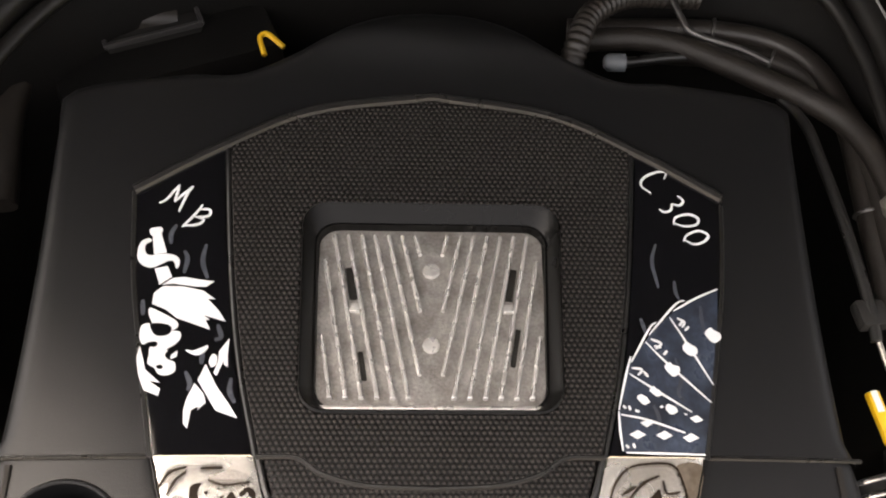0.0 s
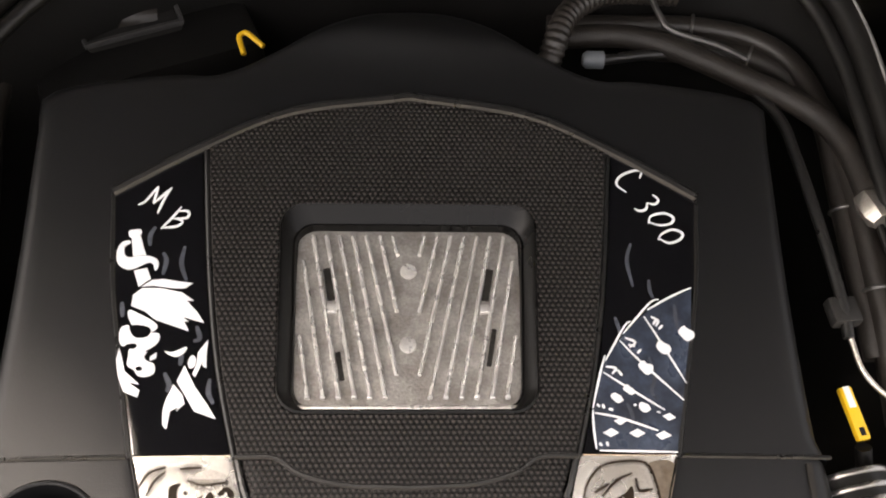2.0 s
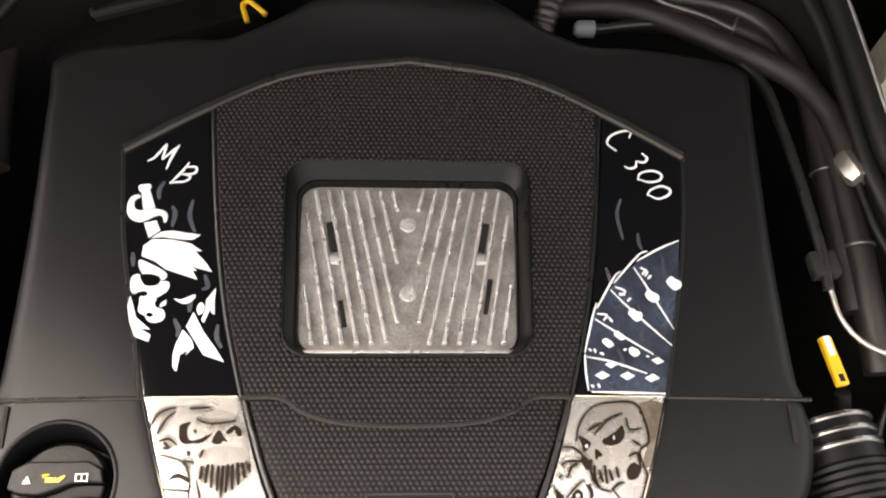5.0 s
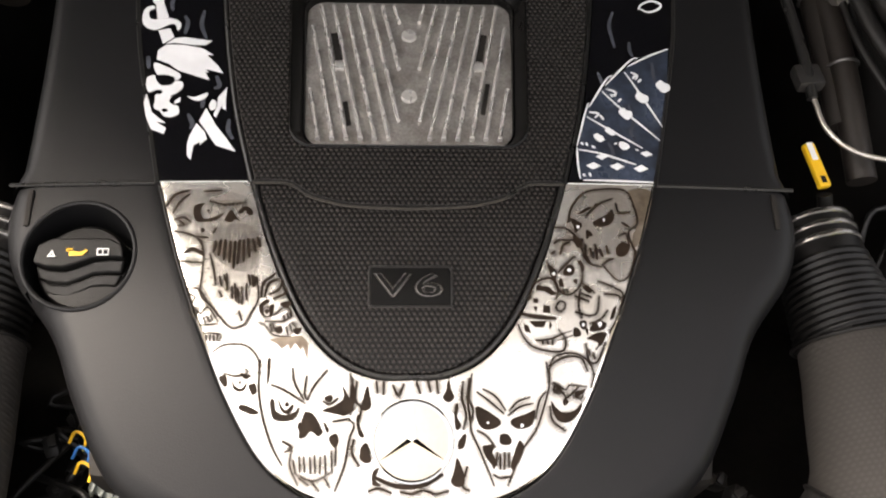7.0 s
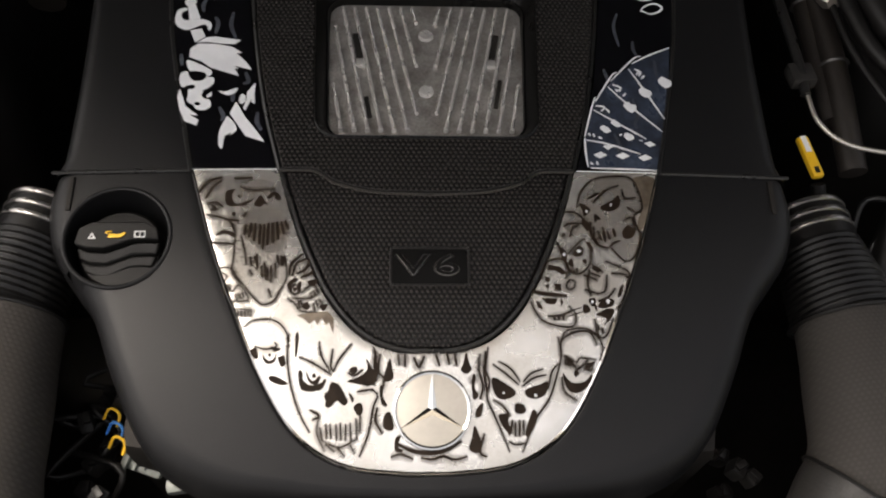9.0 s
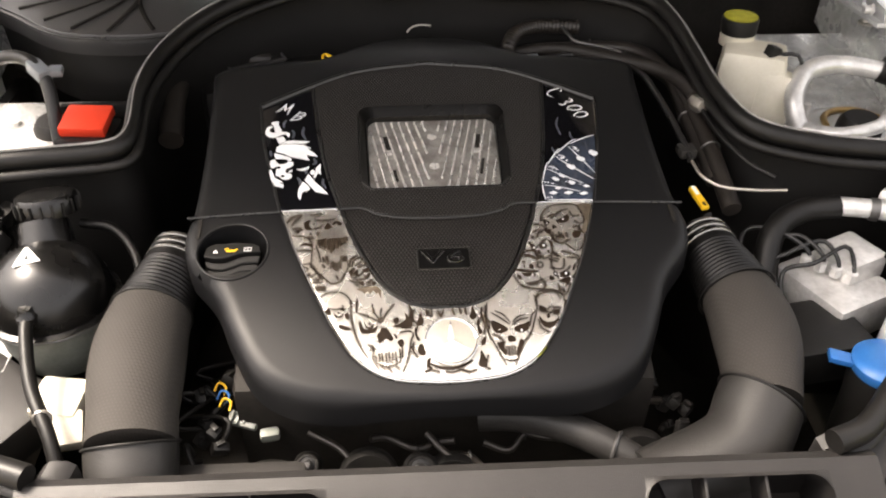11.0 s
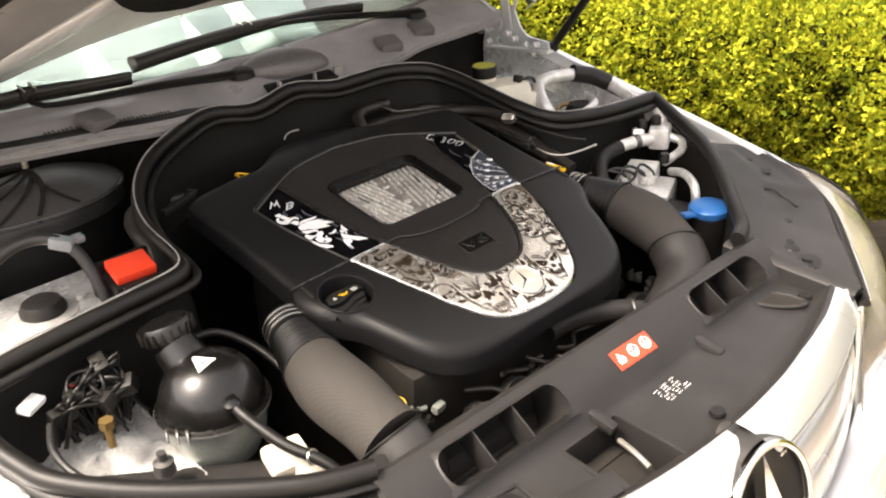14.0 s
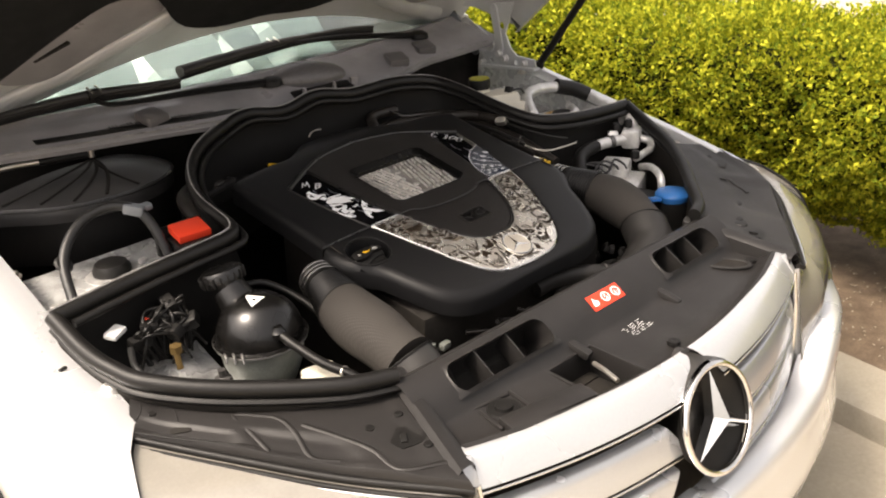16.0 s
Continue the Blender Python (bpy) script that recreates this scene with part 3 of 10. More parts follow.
# latch well with its hook
part("latch_well", block((0.11, 0.12, 0.01), (-0.115, -0.452, 0.662)), "bay", tray, "open latch well")
pipe("latch_hook", [(-0.094, -0.428, 0.712), (-0.101, -0.455, 0.714), (-0.109, -0.486, 0.712)], 0.0040, "alloy", tray, 12, 8)
for q in (-0.168, -0.062):
    part("well_side", block((0.005, 0.118, 0.052), (q, -0.450, 0.692), round_by=0.002), "tray", tray)
part("well_side", block((0.11, 0.005, 0.052), (-0.115, -0.394, 0.692), round_by=0.002), "tray", tray)
part("latch_plate", block((0.034, 0.05, 0.004), (-0.145, -0.462, 0.690), (0, 8, -12), 0.001), "plastic_grey", tray)
# ribs, buffers and screw bosses
part("buffer_pad", lathe([(0.026, 0.0), (0.024, 0.0035), (0.018, 0.0045), (0.014, 0.004), (0.013, 0.009), (0.006, 0.010), (0.0, 0.009)], 24, (-0.285, -0.418, 0.7185)), "plastic", tray, "round rubber buffer in a square pocket")
for x, y, w, d in ((-0.285, -0.392, 0.066, 0.006), (-0.252, -0.420, 0.006, 0.056), (-0.318, -0.424, 0.006, 0.056)):
    part("pocket_edge", block((w, d, 0.007), (x, y, 0.7195), (0, 0, -8), 0.003), "tray", tray)
part("moulded_step", block((0.150, 0.040, 0.022), (-0.245, -0.468, 0.719), (0, 0, -11), 0.006), "tray", tray)
# no hollow here: a dark plate gives the recess its shade
part("oval_recess", plate([(0.040 * math.cos(a), 0.017 * math.sin(a)) for a in (2 * math.pi * k / 24 for k in range(24))], lambda x, y: 0.0, 0.002), "bay", tray, "flat dark oval standing in for a shaded recess", at=pose(0.326, -0.402, 0.7225, 0, 0, -58))
part("oval_rim", torus(1.0, 0.12, 32, 8), "tray", tray, at=pose(0.326, -0.402, 0.722, 0, 0, -58) @ Matrix.Diagonal((0.042, 0.020, 0.025, 1)))
for x, y0, y1 in ((-0.088, -0.362, -0.416), (0.150, -0.360, -0.420)):
    part("rib", block((0.018, y0 - y1, 0.016), (x, (y0 + y1) / 2, 0.7215), (16, 0, 8), 0.007), "tray", tray)
for x in (0.03, 0.37):
    y = YF(x) + 0.055
    part("screw_boss", lathe([(0.011, 0), (0.010, 0.006), (0.006, 0.007), (0.0, 0.005)], 16, (x, y, 0.717)), "plastic", tray)
for s in (-1, 1):
    rows = []
    for k in range(10):
        t = k / 9
        y = -0.285 - 0.20 * t
        x = 0.372 + 0.052 * t
        z = 0.772 - 0.040 * t
        rows.append([(s * (x - 0.022), y, z - 0.055), (s * (x - 0.016), y, z - 0.006), (s * (x - 0.008), y, z), (s * (x + 0.008), y, z), (s * (x + 0.016), y, z - 0.008), (s * (x + 0.018), y, z - 0.05)])
    part("end_rib", sheet(rows), "tray", tray)

def sticker(name, x0, x1, y0, y1, mat, label, parent=None):
    """A label stuck on the cover, following its profile."""
    def zf(x, y):
        pr = tray_profile(x)
        for (ya, za), (yb, zb) in zip(pr, pr[1:]):
            if yb <= y <= ya:
                return za + (zb - za) * (ya - y) / max(1e-6, ya - yb) + 0.0012
        return 0.77
    rows = [[(x0 + (x1 - x0) * i / 3, y0 + (y1 - y0) * j / 8, zf(x0 + (x1 - x0) * i / 3, y0 + (y1 - y0) * j / 8)) for i in range(4)] for j in range(9)]
    ob = part(name, sheet(rows, 0.0006), mat, parent)
    if not parent:
        tagged(ob, label, "label")
    return ob


red_label = sticker("warning_label", -0.014, 0.065, -0.3685, -0.3445, "red", "red warning label with three white pictograms")
for k, x in enumerate((-0.001, 0.0255, 0.052)):
    stand = Matrix.Translation((x, -0.3563, 0.7578)) @ pose(0, 0, 0, 34, 0, 0)
    if k:
        part("pictogram", torus(0.0082, 0.0013, 28, 6, 0.4), "white", red_label, at=stand)
        part("pictogram_mark", plate([(-0.004, -0.006), (0.003, -0.006), (0.004, -0.001), (0.001, 0.006), (-0.002, 0.003)], lambda x, y: 0.0, 0.0005), "white", red_label, at=stand)
        part("pictogram_bar", block((0.0135, 0.0018, 0.0004), (0, 0, 0.0010)), "plastic", red_label, at=stand @ pose(0, 0, 0, 0, 0, 50 * k))
    else:
        part("pictogram", plate([(-0.006, -0.008), (0.005, -0.008), (0.007, -0.002), (0.003, 0.004), (0.002, -0.001), (-0.002, 0.009), (-0.005, 0.002), (-0.007, -0.003)], lambda x, y: 0.0, 0.0005), "white", red_label, at=stand)
white_label = thing("printed_label", "small white printed data label on black plastic", "label", at=(0.034, -0.4155, 0.7172), turn=4)
rl = random.Random(11)
for k in range(6):
    x = -0.024 + 0.003 * (k % 2)
    while x < 0.020:
        w = rl.uniform(0.004, 0.016)
        part("print_bar", block((w, 0.0009, 0.0004), (x + w / 2, 0.013 - 0.0052 * k, 0)), "white", white_label)
        x += w + rl.uniform(0.004, 0.010)

# ---------- side strips over the lamps ----------
def smooth_box(t, a, b, w):
    """1 inside a..b, falling to 0 over w."""
    return max(0.0, min(1.0, (t - a) / w + 0.5)) * max(0.0, min(1.0, (b - t) / w + 0.5))


for s in (-1, 1):
    seal_in = [(-0.390, -0.316), (-0.565, -0.226), (-0.655, -0.140), (-0.688, -0.088)] if s < 0 else [(-0.384, -0.302), (-0.520, -0.180), (-0.600, -0.085), (-0.640, -0.028)]
    inner = spline([(x, y, 0) for x, y in seal_in], 48)
    outer = spline([(-0.432, -0.500, 0), (-0.540, -0.366, 0), (-0.640, -0.240, 0), (-0.718, -0.148, 0)] if s < 0 else [(-0.432, -0.486, 0), (-0.560, -0.382, 0), (-0.686, -0.266, 0), (-0.738, -0.110, 0)], 48)
    strip = thing("lamp_strip", "black plastic panel above the headlamp with cut-outs", "panel", group="panels above the lamps")
    zs = lambda x, y: 0.800 + 0.145 * y + 0.02 * (abs(x) - 0.55)

    def relief(u, v):
        """Moulded shape of the strip: u from the cover outwards, v from the seal to the lamp."""
        z = -0.012 * v * v
        z -= 0.009 * smooth_box(u, 0.30, 0.60, 0.06) * smooth_box(v + 0.5 * (u - 0.45), 0.50, 1.2, 0.10)
        z -= 0.006 * smooth_box(u, 0.66, 0.95, 0.05) * smooth_box(v, 0.55, 0.9, 0.08)
        z += 0.004 * smooth_box(v, 0.90, 1.1, 0.06) + 0.003 * smooth_box(u, 0.90, 1.1, 0.04)
        z += 0.005 * smooth_box(u, -0.1, 0.07, 0.04)
        return z

    def on_strip(u, v, up=0.0):
        p, q = inner[round(u * 47)], outer[round(u * 47)]
        x, y = p.x + (q.x - p.x) * v, p.y + (q.y - p.y) * v
        return (-s * x if s > 0 else x, y, zs(x, y) + 0.5 * relief(u, v) + up)

    rows = []
    for i in range(48):
        row = [on_strip(i / 47, k / 20) for k in range(21)]
        e = row[-1]
        row += [(e[0], e[1] - 0.005, e[2] - 0.006), (e[0], e[1] - 0.004, e[2] - 0.03)]
        rows.append(row)
    part("strip_shell", sheet(rows, 0.003), "tray", strip)
    def near(x, y, up=0.0):
        """The strip's surface above a place of the plan."""
        best = min(((i, k) for i in range(48) for k in range(21)), key=lambda q: (inner[q[0]].x + (outer[q[0]].x - inner[q[0]].x) * q[1] / 20 - x) ** 2 + (inner[q[0]].y + (outer[q[0]].y - inner[q[0]].y) * q[1] / 20 - y) ** 2)
        return on_strip(best[0] / 47, best[1] / 20, up)

    fl = -s if s > 0 else 1
    # uncut panel: flat dark discs and plates stand in for shade in openings
    for x, y, r in ((-0.681, -0.139, 0.0045), (-0.471, -0.341, 0.0055), (-0.400, -0.345, 0.0060)):
        b = lathe([(r * 1.2, -0.001), (r * 1.15, 0.0006), (r, 0.0006), (r * 0.96, 0.0002), (0, 0.0002)], 18)
        part("hole_disc", b, "rubber", strip, at=Matrix.Translation(near(x, y, 0.0004)) @ pose(0, 0, 0, 7, 0, 0))
    part("slot", plate([(-0.022, -0.004), (-0.008, 0.014), (0.018, 0.012), (0.024, -0.004), (0.012, -0.016), (-0.012, -0.018)], lambda x, y: 0.0, 0.0012), "rubber", strip, at=Matrix.Translation(near(-0.439, -0.386, 0.0010)) @ pose(0, 0, 0, 8, 0, s * 20) @ Matrix.Diagonal((1.25, 1.25, 1, 1)))
    part("slot_clip", block((0.010, 0.016, 0.004), (0, 0, 0), round_by=0.0015), "plastic", strip, at=Matrix.Translation(near(-0.446, -0.388, 0.002)) @ pose(0, 0, 0, 8, 0, s * 35))
    part("key_slot", plate(rounded(-0.014, -0.009, 0.014, 0.009, 0.004, 3), lambda x, y: 0.0, 0.0008), "bay", strip, at=Matrix.Translation(near(-0.661, -0.181, 0.0006)) @ pose(0, 0, 0, 8, 0, s * 30))
    # grooves are dark strips laid on top, their shade drawn as colour
    for nm, r, pp in (("dark_groove", 0.0013, [(-0.653, -0.118), (-0.656, -0.145), (-0.660, -0.171)]),
                          ("dark_groove", 0.0012, [(-0.680, -0.105), (-0.686, -0.125), (-0.700, -0.136), (-0.716, -0.132)]),
                          ("raised_rib", 0.0020, [(-0.593, -0.287), (-0.5935, -0.245), (-0.594, -0.206), (-0.572, -0.228), (-0.550, -0.249), (-0.553, -0.287), (-0.557, -0.332), (-0.535, -0.360)]),
                          ("raised_rib", 0.0022, [(-0.533, -0.278), (-0.508, -0.327), (-0.492, -0.378), (-0.482, -0.428), (-0.428, -0.455)]),
                          ("dark_groove", 0.0016, [(-0.712, -0.158), (-0.675, -0.205), (-0.640, -0.240), (-0.605, -0.275)])):
        if s < 0:
            pipe(nm, [near(x, y, -0.0004) for x, y in pp], r * (1.9 if nm == "raised_rib" else 1.1), "tray" if nm == "raised_rib" else "rubber", strip, 30, 8, squash=0.38 if nm == "raised_rib" else 0.7)
    for u, v in ((0.06, 0.25), (0.05, 0.62)):
        part("screw", lathe([(0.007, 0), (0.0062, 0.002), (0.004, 0.0028), (0, 0.002)], 14), "plastic", strip, at=Matrix.Translation(on_strip(u, v, 0.0)))

    if s > 0:
        # dark strip and discs again in place of shaded cut-outs
        pipe("dark_groove", [near(-x, y, 0.0004) for x, y in ((0.605, -0.216), (0.610, -0.232), (0.607, -0.250), (0.602, -0.270), (0.596, -0.288))], 0.0036, "rubber", strip, 24, 8, squash=0.5)
        for x, y, r in ((0.670, -0.178, 0.008), (0.533, -0.304, 0.007), (0.456, -0.356, 0.011)):
            part("hole_disc", lathe([(r * 1.15, -0.001), (r, 0.0006), (0, 0.0004)], 18), "rubber", strip, at=Matrix.Translation(near(-x, y, 0.0006)) @ pose(0, 0, 0, 7, 0, 0))

    # headlamp
    lamp = thing("headlamp", "clear headlamp with a black rubber edge and chrome line", "headlamp", group="headlamps")
    up = spline([(-0.428, -0.506, 0.702), (-0.540, -0.378, 0.718), (-0.640, -0.252, 0.743), (-0.718, -0.154, 0.766)] if s < 0 else [(-0.428, -0.494, 0.702), (-0.564, -0.394, 0.714), (-0.690, -0.278, 0.738), (-0.741, -0.125, 0.764)], 24)
    lo = spline([(-0.408, -0.530, 0.525), (-0.60, -0.490, 0.545), (-0.745, -0.42, 0.575), (-0.800, -0.340, 0.62)], 24)
    side = spline([tuple(up[-1]), (-0.738, -0.192, 0.766), (-0.757, -0.245, 0.748), (-0.785, -0.305, 0.70), (-0.800, -0.340, 0.62)], 12)
    fx = (lambda x: -x) if s > 0 else (lambda x: x)
    rows = []
    for i, (p, q) in enumerate(zip(up, lo)):
        row = []
        w = (i / 23) ** 4
        for k in range(12):
            t = k / 11
            v = p.lerp(q, t) + Vector((-0.014, -0.030, 0.018)) * math.sin(math.pi * min(1, t * 1.1)) * min(1.0, i / 4)
            v = v.lerp(side[k], w)
            row.append((fx(v.x), v.y, v.z))
        rows.append(row)
    part("lens", sheet(rows, 0.004, (0, 0.7, -0.7)), "lens", lamp, "clear lamp lens")
    pipe("rubber_edge", [(fx(p.x), p.y + 0.002, p.z + 0.004) for p in up], 0.0062, "rubber", lamp, 40, 8)
    pipe("inner_edge", [(fx(p.x), p.y - 0.012, p.z - 0.006) for p in up[1:]], 0.0045, "plastic", lamp, 40, 8)
    pipe("chrome_line", [(fx(p.x), p.y - 0.020, p.z - 0.008) for p in up[2:14]], lambda t: 0.0036 * math.sin(math.pi * min(1, t + 0.12)), "chrome", lamp, 40, 8)
    pipe("side_seam", [(fx(p.x), p.y, p.z) for p in side], 0.0026, "rubber", lamp, 24, 6)
    pipe("turn_lamp", [(fx(-0.715), -0.200, 0.752), (fx(-0.726), -0.232, 0.742), (fx(-0.735), -0.262, 0.726)], 0.007, "brass", lamp, 10, 8, "amber turn lamp", 0.5)

# ---------- bumper ----------
bump = [(-0.850, 0.02), (-0.842, -0.16), (-0.80, -0.34), (-0.64, -0.49), (-0.45, -0.57), (-0.22, -0.615), (0, -0.625)]
c = spline(mirror(bump), 140)
rows = []
for q in c:
    w = max(0.0, 1 - abs(q.x) / 0.42)
    mid = min(1.0, max(0.0, (abs(q.x) - 0.36) / 0.16))
    mid = mid * mid * (3 - 2 * mid)
    top = 0.50 + 0.075 * mid + 0.09 * max(0, (abs(q.x) - 0.7) / 0.18)
    pr = [(0.060, top - 0.01), (0.030, top), (0.012, top - 0.006), (0.003, top - 0.020), (0.0, top - 0.05), (0.002, 0.42), (-0.004, 0.40), (-0.008, 0.36), (0.004, 0.33), (0.012, 0.28), (0.03, 0.22), (0.05, 0.19)]
    d = Vector((q.x * 0.8, q.y, 0)).normalized()
    rows.append([(q.x - d.x * o, q.y - d.y * o, z) for o, z in pr])
bumper = part("bumper", sheet(rows, 0.004, (0, 1, 0)), "paint", body, "silver painted front bumper", sharp=1.3)

# ---------- grille ----------
grille = thing("grille", "three-bar chrome radiator grille with a large round emblem", "grille")


def bar(name, top, low, off, lean, half, in_top, in_low, n=28):
    """A flat leaning louvre in two halves, one each side of the emblem, with a bright lip below."""
    prof = ((0.012, 0.0), (0.002, 0.015), (-0.001, 0.06), (-0.003, 0.25), (-0.004, 0.5), (-0.004, 0.8), (-0.003, 0.95), (0.001, 1.0), (0.025, 1.0))
    for s in (-1, 1):
        rows = []
        for k in range(n + 1):
            row = []
            for dy, t in prof:
                inner = in_top + (in_low - in_top) * t
                x = s * (inner + (half - inner) * k / n)
                row.append((x, YF(x) + off + lean * t + dy, top + (low - top) * t))
            rows.append(row)
        ob = part(name, sheet(rows, 0.003, (0, 1, 0)), "bar", grille, sharp=0.8)
        pipe("chrome_lip", [(s * x, YF(x) + off + lean - 0.001, low - 0.005) for x in [in_low + (half - in_low) * k / 8 for k in range(9)]], 0.0022, "chrome", ob, 30, 6)


bar("top_bar", 0.734, 0.690, 0.003, -0.030, 0.408, 0.010, 0.046)
bar("grille_bar", 0.658, 0.602, -0.024, -0.012, 0.404, 0.095, 0.055)
bar("grille_bar", 0.576, 0.520, -0.036, -0.006, 0.400, 0.072, 0.110)
bar("lower_bar", 0.502, 0.486, -0.036, -0.004, 0.38, 0.02, 0.02)
rows = [[(-0.40 + 0.80 * k / 20, YF(-0.40 + 0.80 * k / 20) + 0.040, z) for z in (0.70, 0.6, 0.50)] for k in range(21)]
part("grille_back", sheet(rows, 0.004, (0, 1, 0)), "bay", grille)
for s in (-1, 1):
    pipe("grille_side", [(s * 0.412, YF(0.41) - 0.026, 0.700), (s * 0.409, YF(0.405) - 0.036, 0.62), (s * 0.402, YF(0.40) - 0.040, 0.51)], 0.0045, "chrome", grille, 24, 8)
    rows = [[(s * x, y - 0.17 * (0.70 - z), z) for x, y in ((0.412, -0.486), (0.420, -0.492), (0.430, -0.493), (0.446, -0.484))] for z in (0.702, 0.66, 0.60, 0.55, 0.50)]
    part("surround", sheet(rows, 0.003, (0, 1, 0)), "paint", grille, "silver edge between grille and lamp")
    part("bar_end", block((0.020, 0.016, 0.044), (s * 0.412, YF(0.41) - 0.010, 0.712), (-30, 0, s * 18), 0.006), "bar", grille)
# round emblem: dished black field, ring and three arms
EMB = Matrix.Translation((0.003, -0.594, 0.638)) @ pose(0, 0, 0, 90 - 18, 0, 0)
part("emblem_field", lathe([(0.050, -0.085), (0.066, -0.055), (0.080, -0.020), (0.084, -0.008), (0.080, -0.008), (0.05, -0.020), (0.0, -0.024)], 40), "plastic", grille, at=EMB)
R0 = 0.0840


def star(r, w, h):
    """Three ridged arms meeting at the middle."""
    b = bmesh.new()
    top = b.verts.new((0, 0, h))
    ring = []
    for k in range(6):
        a = radians(90 + 60 * k)
        rr = r if k % 2 == 0 else w
        ring.append(b.verts.new((rr * math.cos(a), rr * math.sin(a), h * 0.12)))
    low = [b.verts.new(v.co - Vector((0, 0, h * 0.8))) for v in ring]
    for k in range(6):
        b.faces.new((top, ring[k], ring[(k + 1) % 6]))
        b.faces.new((ring[k], low[k], low[(k + 1) % 6], ring[(k + 1) % 6]))
    return b


bm2 = bmesh.new()
front, back = [], []
for k in range(25):
    a = radians(-20 + 220 * k / 24)
    q = EMB @ Vector((0.087 * math.cos(a), 0.087 * math.sin(a) + 0.006 * math.sin(a), -0.004))
    front.append(bm2.verts.new(q))
    back.append(bm2.verts.new((0.003 + (q.x - 0.003) * 0.45, q.y + 0.050, 0.640 + (q.z - 0.640) * 1.06)))
for k in range(24):
    bm2.faces.new((front[k], front[k + 1], back[k + 1], back[k]))
part("emblem_hood", bm2, "plastic_grey", grille, "dark textured hood behind the emblem")
part("emblem_ring", torus(R0, 0.0052), "chrome", grille, at=EMB)
part("emblem_star", star(0.081, 0.017, 0.020), "chrome", grille, at=EMB, sharp=0.2)

# ---------- cowl, windscreen, wipers ----------
cowl = thing("cowl_panel", "dark grey plastic cowl below the windscreen, paled for its sheen", "cowl")
COWL = spline([(-0.72, 0.605, 0.984), (-0.60, 0.565, 0.983), (-0.46, 0.512, 0.982), (-0.31, 0.468, 0.980), (-0.20, 0.448, 0.974), (-0.10, 0.472, 0.966), (0.0, 0.474, 0.964), (0.10, 0.455, 0.965), (0.20, 0.452, 0.967), (0.306, 0.468, 0.970), (0.42, 0.510, 0.971), (0.56, 0.522, 0.971), (0.70, 0.54, 0.971)], 60)


def cowl_front(x):
    """Place and height of the cowl's front edge."""
    return min(COWL, key=lambda p: abs(p.x - x))


cowl_y = lambda x: cowl_front(x).y
rows = []
for p in COWL:
    x, y0, z0 = p.x, p.y, p.z
    y1, z1 = 0.598 + 0.118 * (x / 0.7) ** 2, 1.018
    at = lambda t, dz=0.0: (x, y0 + (y1 - y0) * t, z0 + (z1 - z0) * t + dz)
    rows.append([(x, y0 + 0.006, z0 - 0.014), (x, y0, z0 - 0.004), at(0.02), at(0.06, 0.003), at(0.30, 0.002), at(0.36, 0.006), at(0.62, 0.004), at(0.80, 0.003), at(0.84, 0.008), at(1.0)])
part("cowl_shell", sheet(rows, 0.004), "cowl", cowl)
pipe("cowl_lip", [(p.x, p.y - 0.003, p.z + 0.002) for p in COWL[2:26]], 0.0018, "lip", cowl, 60, 6, "pale edge of the cowl")
pipe("cowl_lip", [(p.x, p.y - 0.003, p.z + 0.001) for p in COWL[40:58]], 0.0012, "lip", cowl, 40, 6, "pale edge of the cowl")
rows = [[(q.x, q.y + d, q.z + 0.006 + 0.20 * d) for d in (0.014, 0.020, 0.032)] for q in COWL[8:27]]
slot = part("cowl_grille", sheet(rows, 0.004), "plastic", cowl, "dark ribbed air slot")
for k in range(30):
    x = -0.40 + 0.20 * k / 29
    part("slot_rib", block((0.0020, 0.008, 0.0016), (x, cowl_y(x) + 0.034, cowl_front(x).z + 0.0142), (14, 0, 12)), "plastic_grey", slot)
for x, w in ((-0.319, 0.050), (0.315, 0.05), (0.44, 0.05)):
    part("cowl_clip", block((w, 0.050, 0.022), (x, cowl_y(x) + 0.036, cowl_front(x).z + 0.020), (14, 0, 14 if x < 0 else -16), 0.007), "cowl_dark", cowl)
part("wiper_cap", lathe([(math.cos(a), math.sin(a)) for a in (-0.5, -0.2, 0.1, 0.35, 0.6, 0.85, 1.1, 1.35, 1.57)], 36), "cowl_dark", cowl, "smooth grey dome over the wiper spindle", at=Matrix.Translation((0.078, 0.535, 0.992)) @ pose(0, 0, 0, 12, 4, -12) @ Matrix.Diagonal((0.092, 0.042, 0.036, 1)))
# solid black block set where the cowl only has a shaded notch
part("recess", block((0.150, 0.040, 0.030), (0.075, 0.482, 0.964), (10, 0, -6), 0.008), "plastic", cowl, "black block in place of the shaded pocket below the dome")
for x, y, w in ((0.020, 0.470, 0.006), (0.095, 0.462, 0.004), (0.150, 0.462, 0.018)):
    part("pocket_web", block((w, 0.012, 0.030), (x, y, 0.976), (8, 0, -6), 0.002), "cowl", cowl)

ws = thing("windscreen", "clear windscreen reflecting a bright sky", "windscreen", kind="structure")
rows = []
for k in range(25):
    x = -0.72 + 1.44 * k / 24
    bow = 0.12 * (x / 0.72) ** 2
    rows.append([(x * (1 - 0.12 * t), 0.590 + bow + 0.80 * t, 1.012 + 0.46 * t - 0.05 * t * t) for t in (0, 0.25, 0.5, 0.75, 1)])
pane = part("pane", sheet(rows, 0.005), "glass", ws)
pane.visible_shadow = False
FOLDS = [(-0.66, 0.0), (-0.50, 0.030), (-0.40, 0.004), (-0.27, 0.034), (-0.20, 0.006), (-0.06, 0.030), (0.00, 0.0), (0.05, 0.036), (0.14, 0.006), (0.24, 0.030)]
rows = []
